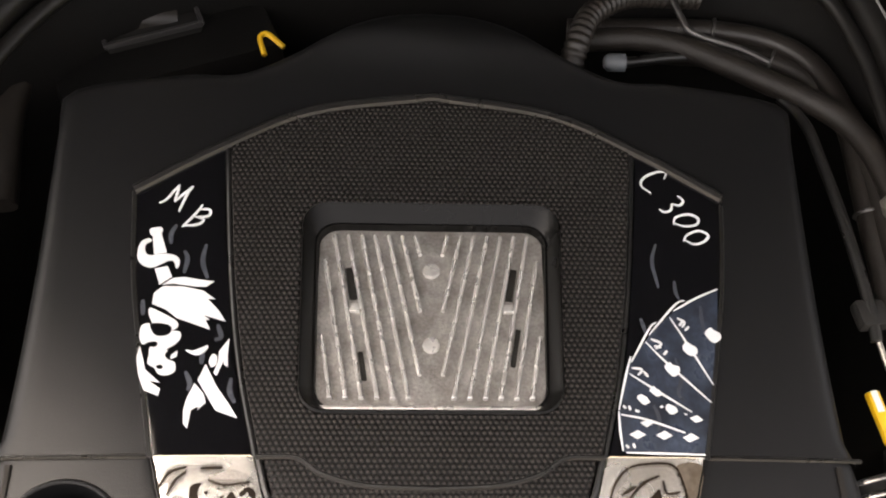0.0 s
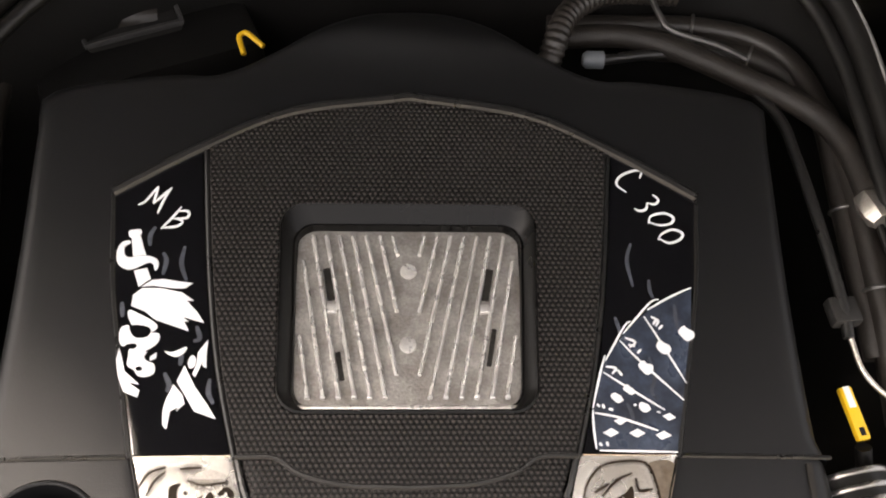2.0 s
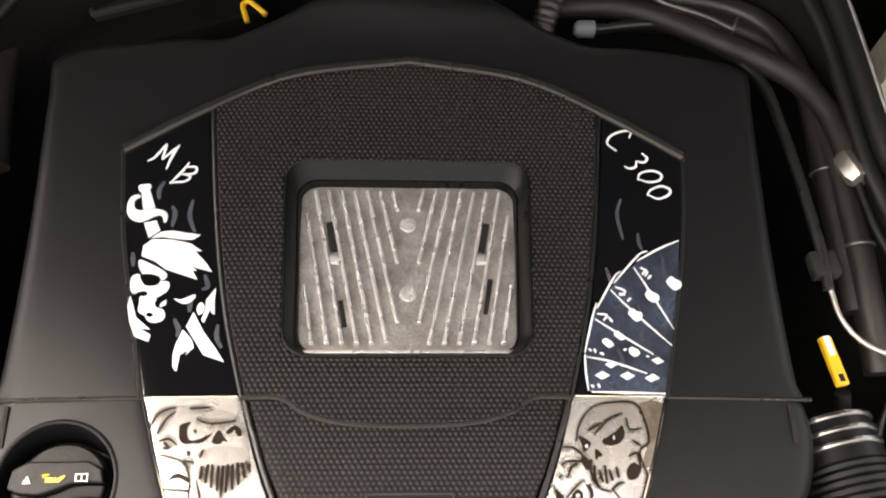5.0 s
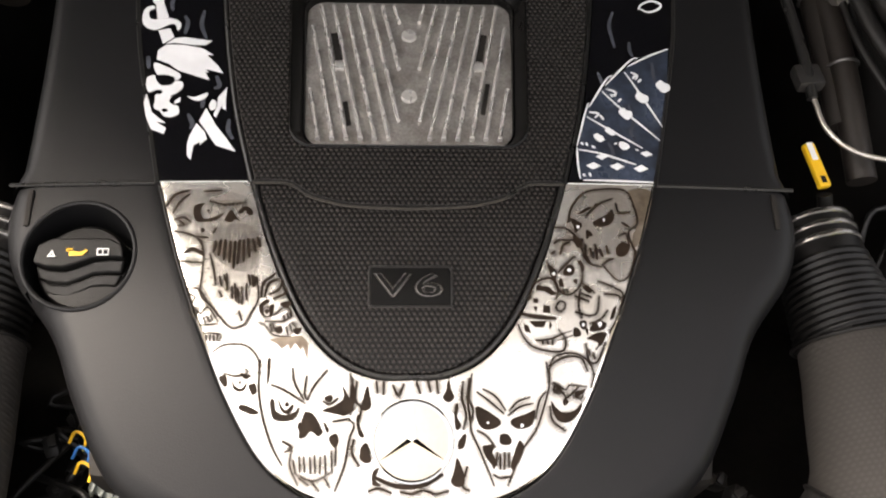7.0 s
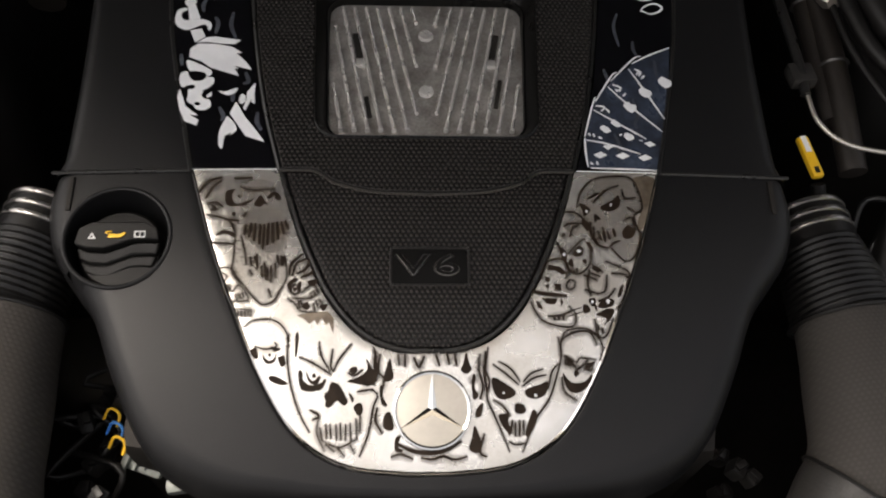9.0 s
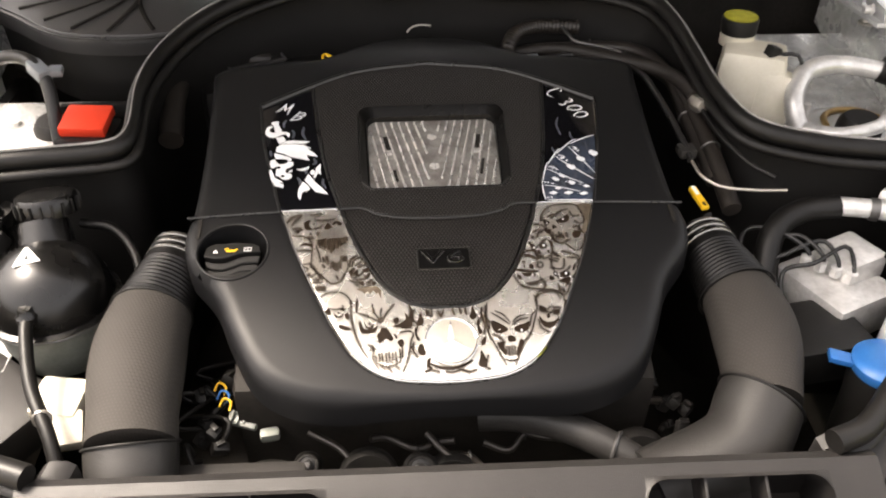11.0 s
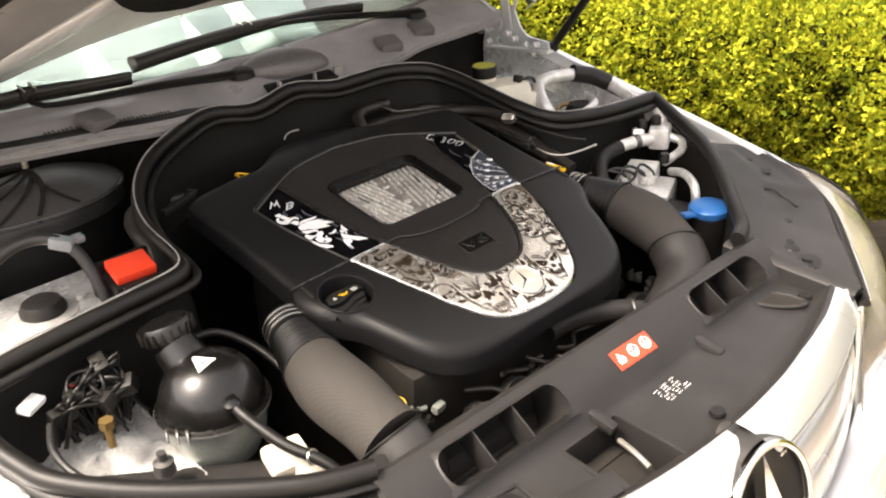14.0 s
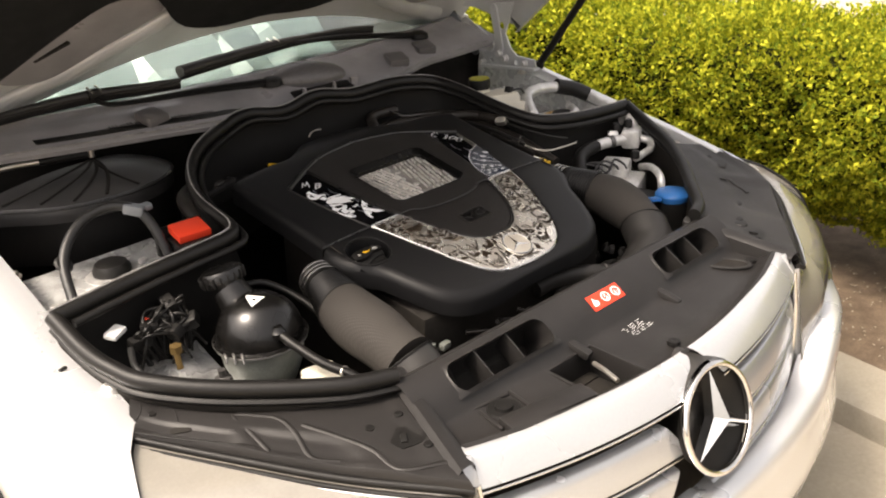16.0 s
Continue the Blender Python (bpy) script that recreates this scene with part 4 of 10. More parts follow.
for k, (x0, d0) in enumerate(FOLDS):
    row = []
    for j, t in enumerate((0.05, 0.13, 0.20, 0.30, 0.45, 0.75)):
        x = x0 + 0.10 * t * (1 if k % 2 else -1.6) + 0.10 * t
        bow = 0.12 * (x / 0.72) ** 2
        row.append((x, 0.590 + bow + 0.80 * t, 1.012 + 0.46 * t - 0.05 * t * t - 0.022 - d0 * (1.0 if j % 2 else 0.45)))
    rows.append(row)
shade = part("sunshade", sheet(rows, 0.003), "shade_cloth", sharp=0.05)
tagged(shade, "pale folded sunshade standing behind the windscreen", "sunshade")
rows = [[(-0.70 + 1.4 * k / 20, 0.64 + 0.12 * ((-0.70 + 1.4 * k / 20) / 0.7) ** 2 + d, 0.985 - 0.02 * d + 0.03 * math.sin(d * 6)) for d in (0, 0.15, 0.3, 0.5)] for k in range(21)]
part("dashboard", sheet(rows, 0.02), "dash", ws)
cabin = thing("cabin", "closed silver car cabin behind the windscreen", "car body", kind="structure")
rows = []
for k in range(13):
    x = -0.63 + 1.26 * k / 12
    d = 0.10 * (x / 0.63) ** 2
    rows.append([(x, 1.46 + d * 0.5, 1.38 - d * 0.3), (x, 1.9, 1.44 - d), (x, 2.4, 1.43 - d), (x, 2.9, 1.36 - d), (x, 3.4, 1.10 - d * 0.3)])
part("roof", sheet(rows, 0.01), "paint", cabin)
for s in (-1, 1):
    pipe("pillar", [(s * 0.735, 0.72, 0.985), (s * 0.69, 1.12, 1.22), (s * 0.635, 1.5, 1.37)], 0.03, "paint", cabin, 16, 8)
    rows = [[(s * (0.850 - 0.012 * k), y, z) for k, z in enumerate((0.25, 0.5, 0.75, 0.93))] for y in (0.78, 1.4, 2.2, 3.0, 3.7)]
    part("side_panel", sheet(rows, 0.01, (-s, 0, 0)), "paint", cabin)
    rows = [[(s * 0.83, y, 0.93), (s * 0.66, y + 0.15, 1.34)] for y in (0.85, 1.6, 2.4, 3.0)]
    part("side_glass", sheet(rows, 0.005, (-s, 0, 0)), "dash", cabin)
part("tail", block((1.7, 0.05, 0.7), (0, 3.72, 0.6), round_by=0.02), "paint", cabin)
part("floor_pan", block((1.6, 3.0, 0.02), (0, 2.2, 0.25)), "bay", cabin)


def wiper(blade, arm, label):
    w = thing("wiper", label, "wiper", group="windscreen wipers")
    pipe("blade", blade, 0.007, "rubber", w, 24, 8, squash=1.7)
    pipe("spoiler", [(p[0], p[1] - 0.006, p[2] + 0.008) for p in blade], lambda t: 0.004 + 0.013 * max(0.0, 1 - t / 0.62) ** 0.3 * (t < 0.62) if blade[0][0] > -0.3 else 0.006 + 0.005 * math.sin(math.pi * t), "plastic_grey", w, 24, 8, squash=0.75)
    pipe("arm", arm, lambda t: 0.006 + 0.007 * t, "plastic", w, 20, 6, squash=0.7)
    q = arm[0]
    part("joint", block((0.03, 0.022, 0.018), (q[0], q[1], q[2] + 0.004), (0, 0, 5), 0.004), "plastic", w)
    for k in (-1, 1):
        part("clip_edge", block((0.004, 0.020, 0.003), (q[0] + 0.009 * k, q[1] - 0.004, q[2] + 0.014), (30, 0, 15), 0.001), "alloy", w, "bright edge of the blade clip")
    part("cap", lathe([(0.026, 0), (0.024, 0.012), (0.014, 0.018), (0, 0.018)], 18, (arm[-1][0], arm[-1][1], arm[-1][2] - 0.008)), "plastic", w)


wiper([(-0.60, 0.590, 1.042), (-0.484, 0.606, 1.042), (-0.390, 0.602, 1.042), (-0.30, 0.577, 1.041), (-0.222, 0.560, 1.040)], [(-0.390, 0.594, 1.046), (-0.385, 0.566, 1.032), (-0.31, 0.552, 1.025), (-0.18, 0.545, 1.018), (-0.08, 0.535, 1.010), (-0.02, 0.535, 1.004)], "black windscreen wiper lying along the cowl, over the pale end")
wiper([(-0.198, 0.606, 1.046), (-0.076, 0.624, 1.050), (0.123, 0.650, 1.052), (0.257, 0.655, 1.048), (0.36, 0.650, 1.040)], [(0.06, 0.640, 1.056), (0.20, 0.630, 1.048), (0.31, 0.620, 1.036), (0.40, 0.608, 1.022), (0.47, 0.600, 1.012)], "black windscreen wiper lying along the cowl, nearer the hedge")

# ---------- bonnet, open ----------
HOOD_A = 39.0
HOOD = pose(0, 0.655, 1.055, -HOOD_A, 0, 0)          # local -y runs up along the open bonnet
hood = thing("bonnet", "open silver bonnet with black insulation felt on its underside", "bonnet")
hood.matrix_basis = HOOD
LEN = 1.10


def hood_half(v):
    return 0.735 - 0.02 * v - 0.16 * max(0.0, (v - 0.65) / 0.35) ** 2


def hood_rear(x):
    return -0.062 + 0.15 * min(1.0, abs(x) / 0.56) ** 2


rows = []
for j in range(25):
    v = j / 24
    row = []
    for i in range(33):
        u = -1 + 2 * i / 32
        x = u * hood_half(v)
        yr = hood_rear(x)
        yf = -LEN + 0.20 * (abs(x) / 0.72) ** 2.2
        row.append((x, yr + (yf - yr) * v, 0.012 + 0.045 * (1 - u * u) + 0.02 * math.sin(math.pi * v)))
    rows.append(row)
part("skin", sheet(rows, 0.004), "paint", hood, "silver painted outer skin")
rows = [[(p[0] * 0.985, p[1] * 0.99 - 0.006, p[2] - 0.016 - 0.012 * (1 - abs(2 * i / 32 - 1) ** 4)) for i, p in enumerate(r)] for r in rows]
part("inner_panel", sheet(rows, 0.004), "paint_flat", hood, "pressed silver inner panel")
pad_half = [(-0.62, -0.135), (-0.57, -0.130), (-0.48, -0.226), (-0.385, -0.305), (-0.30, -0.285), (-0.235, -0.190), (-0.185, -0.145), (-0.10, -0.122), (0.0, -0.132)]
pad_out = mirror(pad_half) + [(0.62, -0.66), (0.46, -0.90), (0.2, -0.985), (-0.2, -0.985), (-0.46, -0.90), (-0.62, -0.66)]
pz = lambda x, y: -0.012 + 0.045 * (1 - (x / 0.72) ** 2) * 0.9
part("insulation", plate([p[:2] for p in spline([(x, y, 0) for x, y in pad_out], 110, True)], pz, 0.022), "pad", hood, "black felt insulation pad")
for s in (-1, 1):
    ridge = [(s * 0.60, 0.030, 0.0), (s * 0.55, 0.006, 0.002), (s * 0.42, -0.058, 0.008), (s * 0.316, -0.118, 0.016), (s * 0.225, -0.172, 0.024)]
    pipe("stiffening_ridge", ridge, lambda t: 0.026 - 0.004 * t, "paint_flat", hood, 24, 14, squash=0.55)
    rows = []
    for k in range(14):
        v = k / 13
        ly = -0.005 - 0.86 * v
        low = -0.150 + 0.05 * max(0.0, v - 0.6)
        cut = 0.085 * (1 - min(1.0, k / 1.0))
        rows.append([(s * 0.690, ly + 0.02 * (k == 0), 0.0), (s * 0.716, ly, -0.022), (s * 0.738, ly - 0.02 * (k == 0), -0.065), (s * 0.745, ly - 0.035 * (k == 0), -0.095), (s * 0.747, ly - cut, low), (s * 0.728, ly - cut, low - 0.003)])
    part("side_flange", sheet(rows, 0.003, (-s, 0, 0)), "paint_flat", hood, "turned-down silver edge of the bonnet")
    # pocket and slot get darker materials, the silver panel's shade put into colour
    pocket = [(s * x, y) for x, y in ((-0.57, -0.105), (-0.50, -0.185), (-0.40, -0.275), (-0.31, -0.275), (-0.26, -0.220), (-0.36, -0.135), (-0.47, -0.060))]
    pk = part("pressed_pocket", plate([p[:2] for p in spline([(x, y, 0) for x, y in pocket], 36, True)], lambda x, y: pz(x, y) - 0.006, 0.006), "cowl", hood)
    part("grab_slot", block((0.075, 0.010, 0.006), (0, 0, 0), round_by=0.002), "bay", pk, at=pose(s * 0.475, -0.165, pz(0.475, 0) - 0.012, 0, 0, s * 38))
# hinge and strut of the bonnet, on the hedge side
UP = Matrix(((0, 0, 1, 0), (1, 0, 0, 0), (0, 1, 0, 0), (0, 0, 0, 1)))       # a flat outline stood up along the car


def oblong(a, b, r, n=8):
    """Outline of a bar with round ends from a to b."""
    ang = math.atan2(b[1] - a[1], b[0] - a[0])
    return [(a[0] + r * math.cos(ang + math.pi / 2 + math.pi * k / n), a[1] + r * math.sin(ang + math.pi / 2 + math.pi * k / n)) for k in range(n + 1)] + \
           [(b[0] + r * math.cos(ang - math.pi / 2 + math.pi * k / n), b[1] + r * math.sin(ang - math.pi / 2 + math.pi * k / n)) for k in range(n + 1)]


hinge = thing("hinge_assembly", "pierced silver painted bonnet hinge with bolts", "hinge")
web = [(0.545, 1.062), (0.475, 1.070), (0.492, 1.025), (0.508, 0.985), (0.490, 0.948), (0.468, 0.930), (0.404, 0.926), (0.400, 0.908), (0.500, 0.893), (0.596, 0.886), (0.594, 0.925), (0.560, 0.936), (0.546, 0.965), (0.550, 1.010)]
part("hinge_plate", plate(web, lambda x, y: 0.0, 0.005, [circle((0.520, 1.005), 0.010, 12), circle((0.470, 0.912), 0.007, 10), circle((0.560, 0.908), 0.009, 12)]), "paint_flat", hinge, at=Matrix.Translation((0.700, 0, 0)) @ UP)
part("hinge_link", plate(oblong((0.642, 0.998), (0.556, 0.955), 0.019), lambda x, y: 0.0, 0.005, [oblong((0.632, 0.992), (0.568, 0.961), 0.009, 6)]), "alloy_bright", hinge, "bright hinge link with a long slot", at=Matrix.Translation((0.684, 0, 0)) @ UP)
part("hinge_arm", plate(oblong((0.690, 1.030), (0.600, 0.935), 0.013), lambda x, y: 0.0, 0.005), "grey_clip", hinge, at=Matrix.Translation((0.674, 0, 0)) @ UP)
part("hinge_arm", plate(oblong((0.540, 1.050), (0.520, 0.945), 0.012), lambda x, y: 0.0, 0.005), "paint_flat", hinge, at=Matrix.Translation((0.690, 0, 0)) @ UP)
pipe("link_edge", [(0.681, y, z) for y, z in oblong((0.642, 0.998), (0.556, 0.955), 0.019)], 0.0022, "paint_flat", hinge, 60, 6)
part("hinge_foot", block((0.040, 0.205, 0.008), (0.705, 0.500, 0.896), (-4, 0, 0), 0.003), "paint_flat", hinge)
part("cover_cap", lathe([(0.020, 0), (0.019, 0.008), (0.010, 0.011), (0, 0.011)], 20, (0.670, 0.661, 0.984), Euler((0, radians(-90), 0)).to_matrix()), "grey_clip", hinge)
for y, z, r in ((0.521, 0.932, 0.011), (0.500, 0.922, 0.010), (0.430, 0.917, 0.009), (0.645, 1.000, 0.008), (0.553, 0.953, 0.009), (0.585, 0.903, 0.009)):
    part("pivot", lathe([(0, 0.014), (r * 0.7, 0.014), (r * 0.75, 0.005), (r, 0.004), (r, 0)], 8, (0.688, y, z), Euler((0, radians(-90), 0)).to_matrix()), "alloy_bright", hinge)
strut = thing("gas_strut", "thin black gas strut holding the bonnet", "strut")
a, b2 = Vector((0.716, 0.405, 0.912)), Vector((0.69, -0.02, 1.42))
pipe("cylinder", [a, a.lerp(b2, 0.3), a.lerp(b2, 0.6)], 0.0095, "plastic", strut, 8, 10)
pipe("rod", [a.lerp(b2, 0.6), a.lerp(b2, 0.8), b2], 0.0045, "alloy", strut, 8, 8)
part("ball_joint", lathe([(0, 0.012), (0.012, 0.008), (0.013, -0.004), (0.008, -0.012), (0, -0.012)], 12, a), "plastic", strut)

# ---------- wheels ----------
for s in (-1, 1):
    wheel = thing("wheel", "black tyre on a silver alloy rim", "wheel", group="front wheels")
    WM = pose(s * 0.785, 0.27, 0.31, 0, 90, 0)
    part("tyre", lathe([(0.22, -0.10), (0.29, -0.105), (0.312, -0.08), (0.312, 0.08), (0.29, 0.105), (0.22, 0.10)], 40), "tyre", wheel, at=WM)
    part("rim", lathe([(0.0, 0.06 * s), (0.06, 0.065 * s), (0.20, 0.05 * s), (0.222, 0.09 * s), (0.225, -0.09 * s), (0.0, -0.09 * s)], 30), "alloy", wheel, at=WM)


# ---------- engine cover ----------
cover = thing("engine_cover", "black engine cover with painted side panels and a silver skull band", "engine cover", turn=0.9)
SEAM = 0.003


def H(x, y):
    """Height of the cover's top surface."""
    z = 0.857 + 0.19 * y
    if y < 0:
        z -= 0.55 * y * y
    if y > 0.27:
        z -= 2.2 * (y - 0.27) ** 2
    return z - 0.15 * max(0.0, abs(x) - 0.08) ** 2


PAD_OUT = [(-0.182, SEAM), (-0.194, 0.056), (-0.209, 0.126), (-0.2175, 0.194)]
PAD_IN = [(-0.1155, SEAM), (-0.131, 0.062), (-0.143, 0.132), (-0.1545, 0.231)]
ARCH = [(-0.2175, 0.194), (-0.1545, 0.231), (-0.09, 0.261), (0.0, 0.2755)]
BACK_SIDE = [(-0.290, SEAM), (-0.284, 0.020), (-0.283, 0.125), (-0.287, 0.255)]
BACK = [(-0.287, 0.255), (-0.282, 0.288), (-0.195, 0.303), (-0.152, 0.304), (-0.112, 0.328), (-0.07, 0.368), (-0.035, 0.389), (0.0, 0.394)]
FRONT = [(-0.288, SEAM), (-0.2905, -0.022), (-0.281, -0.058), (-0.249, -0.100), (-0.231, -0.142), (-0.204, -0.192), (-0.168, -0.217), (-0.115, -0.228), (0.0, -0.231)]
U_OUT = [(-0.1815, SEAM), (-0.163, -0.055), (-0.141, -0.110), (-0.120, -0.155), (-0.095, -0.191), (-0.062, -0.2105), (-0.02, -0.216), (0.0, -0.2163)]
U_IN = [(-0.1145, SEAM), (-0.099, -0.046), (-0.077, -0.0935), (-0.052, -0.1225), (-0.0245, -0.1350), (0.0, -0.1362)]
STEP = [(-0.1135, 0.0035), (-0.090, 0.0035), (-0.080, -0.001), (-0.070, -0.0075), (-0.042, -0.0143), (0.0, -0.0162)]
P3 = lambda pts: [(p[0], p[1], 0) for p in pts]
G = 0.0011                                          # half the gap between neighbours


def half_curve(pts, n):
    return [(p.x, p.y) for p in spline(P3(pts), n)]


def whole(pts, n):
    c = half_curve(pts, n)
    return c + [(-x, y) for x, y in reversed(c[:-1])]


# rear and side shell: from the pads and the arch out to the rim
a = half_curve(PAD_OUT, 16)[:-1] + half_curve(ARCH, 28)
b = half_curve(BACK_SIDE, 16)[:-1] + half_curve(BACK, 28)
a, b = a + [(-x, y) for x, y in reversed(a[:-1])], b + [(-x, y) for x, y in reversed(b[:-1])]
part("upper_shell", loft(a, b, H, 8, 0.0, 0.014, 0.025), "cover", cover, "satin black rear shell")
# raised bead along the arch and the pads' outer edges
bead = [(x, y, H(x, y) + 0.0014) for x, y in half_curve(ARCH, 24)]
bead = bead + [(-x, y, z) for x, y, z in reversed(bead[:-1])]
part("arch_bead", tube(bmesh.new(), bead, 0.0040, 80, 8), "bead", cover)
step = [(x, y - 0.0012, H(x, y) + 0.0016) for x, y in half_curve(STEP, 18)]
step = step + [(-x, y, z) for x, y, z in reversed(step[:-1])]
part("step_bead", tube(bmesh.new(), step, 0.0019, 70, 7), "bead", cover)
for s in (-1, 1):
    e = [(-s * x, y, H(x, y) - 0.0008) for x, y in half_curve(PAD_OUT, 12)]
    part("side_bead", tube(bmesh.new(), e, 0.0024, 24, 6), "bead", cover)

# front shell with the filler well
CAP = (-0.232, -0.050)
a, b = whole(U_OUT, 44), whole(FRONT, 44)
bm = loft(a, b, H, 14, 0.002, 0.016, 0.022, -0.001)
gone = [f for f in bm.faces if (f.calc_center_median().xy - Vector(CAP)).length < 0.043]
bmesh.ops.delete(bm, geom=gone, context='FACES')
rim = list({v for e in bm.edges if len(e.link_faces) == 1 for v in e.verts if (v.co.xy - Vector(CAP)).length < 0.056 and v.co.y < 0.0 and v.co.z > H(*CAP) - 0.03})
angle = lambda v: math.atan2(v.co.y - CAP[1], v.co.x - CAP[0])
rim.sort(key=angle)
cv = [bm.verts.new((CAP[0] + 0.0385 * math.cos(angle(v)), CAP[1] + 0.0385 * math.sin(angle(v)), 0)) for v in rim]
NR = len(rim)
for v in cv:
    v.co.z = H(v.co.x, v.co.y) - 0.001
for i in range(NR):
    bm.faces.new((rim[i], rim[(i + 1) % NR], cv[(i + 1) % NR], cv[i]))
dv = [bm.verts.new((v.co.x * 0.97 + CAP[0] * 0.03, v.co.y * 0.97 + CAP[1] * 0.03, v.co.z - 0.045)) for v in cv]
for i in range(NR):
    bm.faces.new((cv[i], cv[(i + 1) % NR], dv[(i + 1) % NR], dv[i]))
bm.faces.new(dv)
part("lower_shell", bm, "cover", cover, "satin black front shell")
part("well_rim", torus(0.0395, 0.0018, 48, 8), "cover", cover, at=Matrix.Translation((*CAP, H(*CAP) - 0.0008)) @ pose(0, 0, 0, 14, -1, 0))
# seam lip between rear and front shell
for s in (-1, 1):
    part("seam_lip", tube(bmesh.new(), [(s * x, 0.0035, H(x, 0.0035) + 0.0003) for x in (0.184, 0.22, 0.26, 0.288)], 0.0016, 12, 6), "bead", cover)
    # notch drawn as a dark block, its shade as colour
    part("notch", block((0.004, 0.028, 0.004), (s * 0.272, -0.014, H(0.27, -0.014) - 0.0012), (13, 0, 0), 0.0008), "bay", cover)

# honeycomb centre, upper part with the window, lower part with the badge
inner = [(x + 0.004, y) for x, y in half_curve(PAD_IN, 14)]
arch_c = [p for p in half_curve(ARCH, 40) if p[0] > -0.150]
top = [(x, y - 0.0042) for x, y in arch_c]
left = [p for p in inner if p[1] < 0.226]
out = half_curve(STEP, 14)[::-1][:-1] + left + top
out = out + [(-x, y) for x, y in reversed(out[1:-1])]
WIN = rounded(-0.089, 0.030, 0.089, 0.1835, 0.017, 6)
WIN = [(x * (1 + 0.055 * (y - 0.03) / 0.15), y) for x, y in WIN]
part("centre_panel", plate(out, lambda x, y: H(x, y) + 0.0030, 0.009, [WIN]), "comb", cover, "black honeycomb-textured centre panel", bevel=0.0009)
a = [(x + 0.0045 * (1 - (k / 33) ** 3), y + 0.0045 * min(1, max(0, -y / 0.06))) for k, (x, y) in enumerate(half_curve(U_IN, 34))]
b = [(-x, y) for x, y in a]
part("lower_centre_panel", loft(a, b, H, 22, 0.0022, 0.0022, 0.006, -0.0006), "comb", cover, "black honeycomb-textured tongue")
ub = [(x + 0.0018, y + 0.0018 * (y < -0.02), H(x, y) - 0.0006) for x, y in half_curve(U_IN, 30)]
ub = ub + [(-x, y, z) for x, y, z in reversed(ub[:-1])]
part("tongue_bead", tube(bmesh.new(), ub, 0.0021, 90, 7), "bead", cover)
for s in (-1, 1):
    e = [(-s * (x + 0.0018), y, H(x, y) + 0.0002) for x, y in half_curve(PAD_IN, 14)]
    part("pad_bead", tube(bmesh.new(), e, 0.0019, 24, 7), "bead", cover)

# bezel and finned plate in the window
bm = bmesh.new()
k = len(WIN)
cx, cy = 0.0, 0.1035
def bez(scale_x, scale_y, dz, shift=0.0):
    return [bm.verts.new((x * scale_x, cy + (y - 0.10675) * scale_y + shift, H(x, y) + dz)) for x, y in WIN]
rings = [bez(1.0, 1.0, 0.0028, 0.0033), bez(0.99, 0.985, 0.0042, 0.0033), bez(0.965, 0.96, 0.0026, 0.0033), bez(0.90, 0.885, -0.006), bez(0.885, 0.865, -0.0055), bez(0.875, 0.85, -0.012)]
for p, q in zip(rings, rings[1:]):
    for i in range(k):
        bm.faces.new((p[i], p[(i + 1) % k], q[(i + 1) % k], q[i]))
bez_ob = part("window_bezel", bm, "bezel", cover, "smooth black window bezel")
PB = lambda x, y: 0.857 + 0.19 * y - 0.0098         # floor of the finned plate
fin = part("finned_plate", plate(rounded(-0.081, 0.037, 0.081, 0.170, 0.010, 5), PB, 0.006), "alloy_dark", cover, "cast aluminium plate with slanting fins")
y0, y1 = 0.0405, 0.1660
for s in (-1, 1):
    for i in range(-3, 6):
        p = Vector((s * (0.0155 + 0.0107 * i), y0 + 0.006))
        q = Vector((s * (0.0409 + 0.0098 * i), y1 - 0.002))       # the fins spread outwards towards the rear
        if s * p.x < 0.0080:
            p = p.lerp(q, (0.0080 - s * p.x) / (s * (q.x - p.x)))
        if s * q.x > 0.0765:
            q = p.lerp(q, (0.0765 - s * p.x) / (s * (q.x - p.x)))
        if (q - p).length < 0.012:
            continue
        pts = []
        for t in (0, 0.5, 1):
            v = p.lerp(q, t)
            pts.append((v.x, v.y, PB(v.x, v.y) + 0.0016))
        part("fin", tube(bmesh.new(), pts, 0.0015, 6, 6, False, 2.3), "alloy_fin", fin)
        if p.y < y0 + 0.010:
            part("fin_end", block((0.0036, 0.0026, 0.0080), (p.x, p.y - 0.001, PB(p.x, p.y) + 0.001), (11, 0, 0), 0.0010), "alloy_bright", fin)
    for sy, half, out in ((0.1275, 0.0125, 0.0570), (0.081 if s > 0 else 0.0675, 0.014 if s > 0 else 0.0105, 0.0590 if s > 0 else 0.0475)):
        # slots are dark blocks on the floor, in place of their shade
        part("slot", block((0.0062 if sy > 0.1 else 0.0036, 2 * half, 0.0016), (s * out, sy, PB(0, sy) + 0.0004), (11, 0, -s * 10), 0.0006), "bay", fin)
    for y in (0.109,):
        part("boss", block((0.0075, 0.0065, 0.004), (s * 0.0545, y, PB(0, y) + 0.001), (11, 0, s * 4), 0.001), "alloy_fin", fin)
for y in (0.0825, 0.1375):
    part("stud", lathe([(0.0062, 0), (0.0058, 0.0024), (0.004, 0.003), (0.0, 0.0026)], 20, (0, y, PB(0, y))), "alloy_fin", fin)
part("front_lip", block((0.158, 0.003, 0.005), (0, 0.0385, PB(0, 0.0385) + 0.001), (11, 0, 0), 0.001), "alloy_fin", fin)

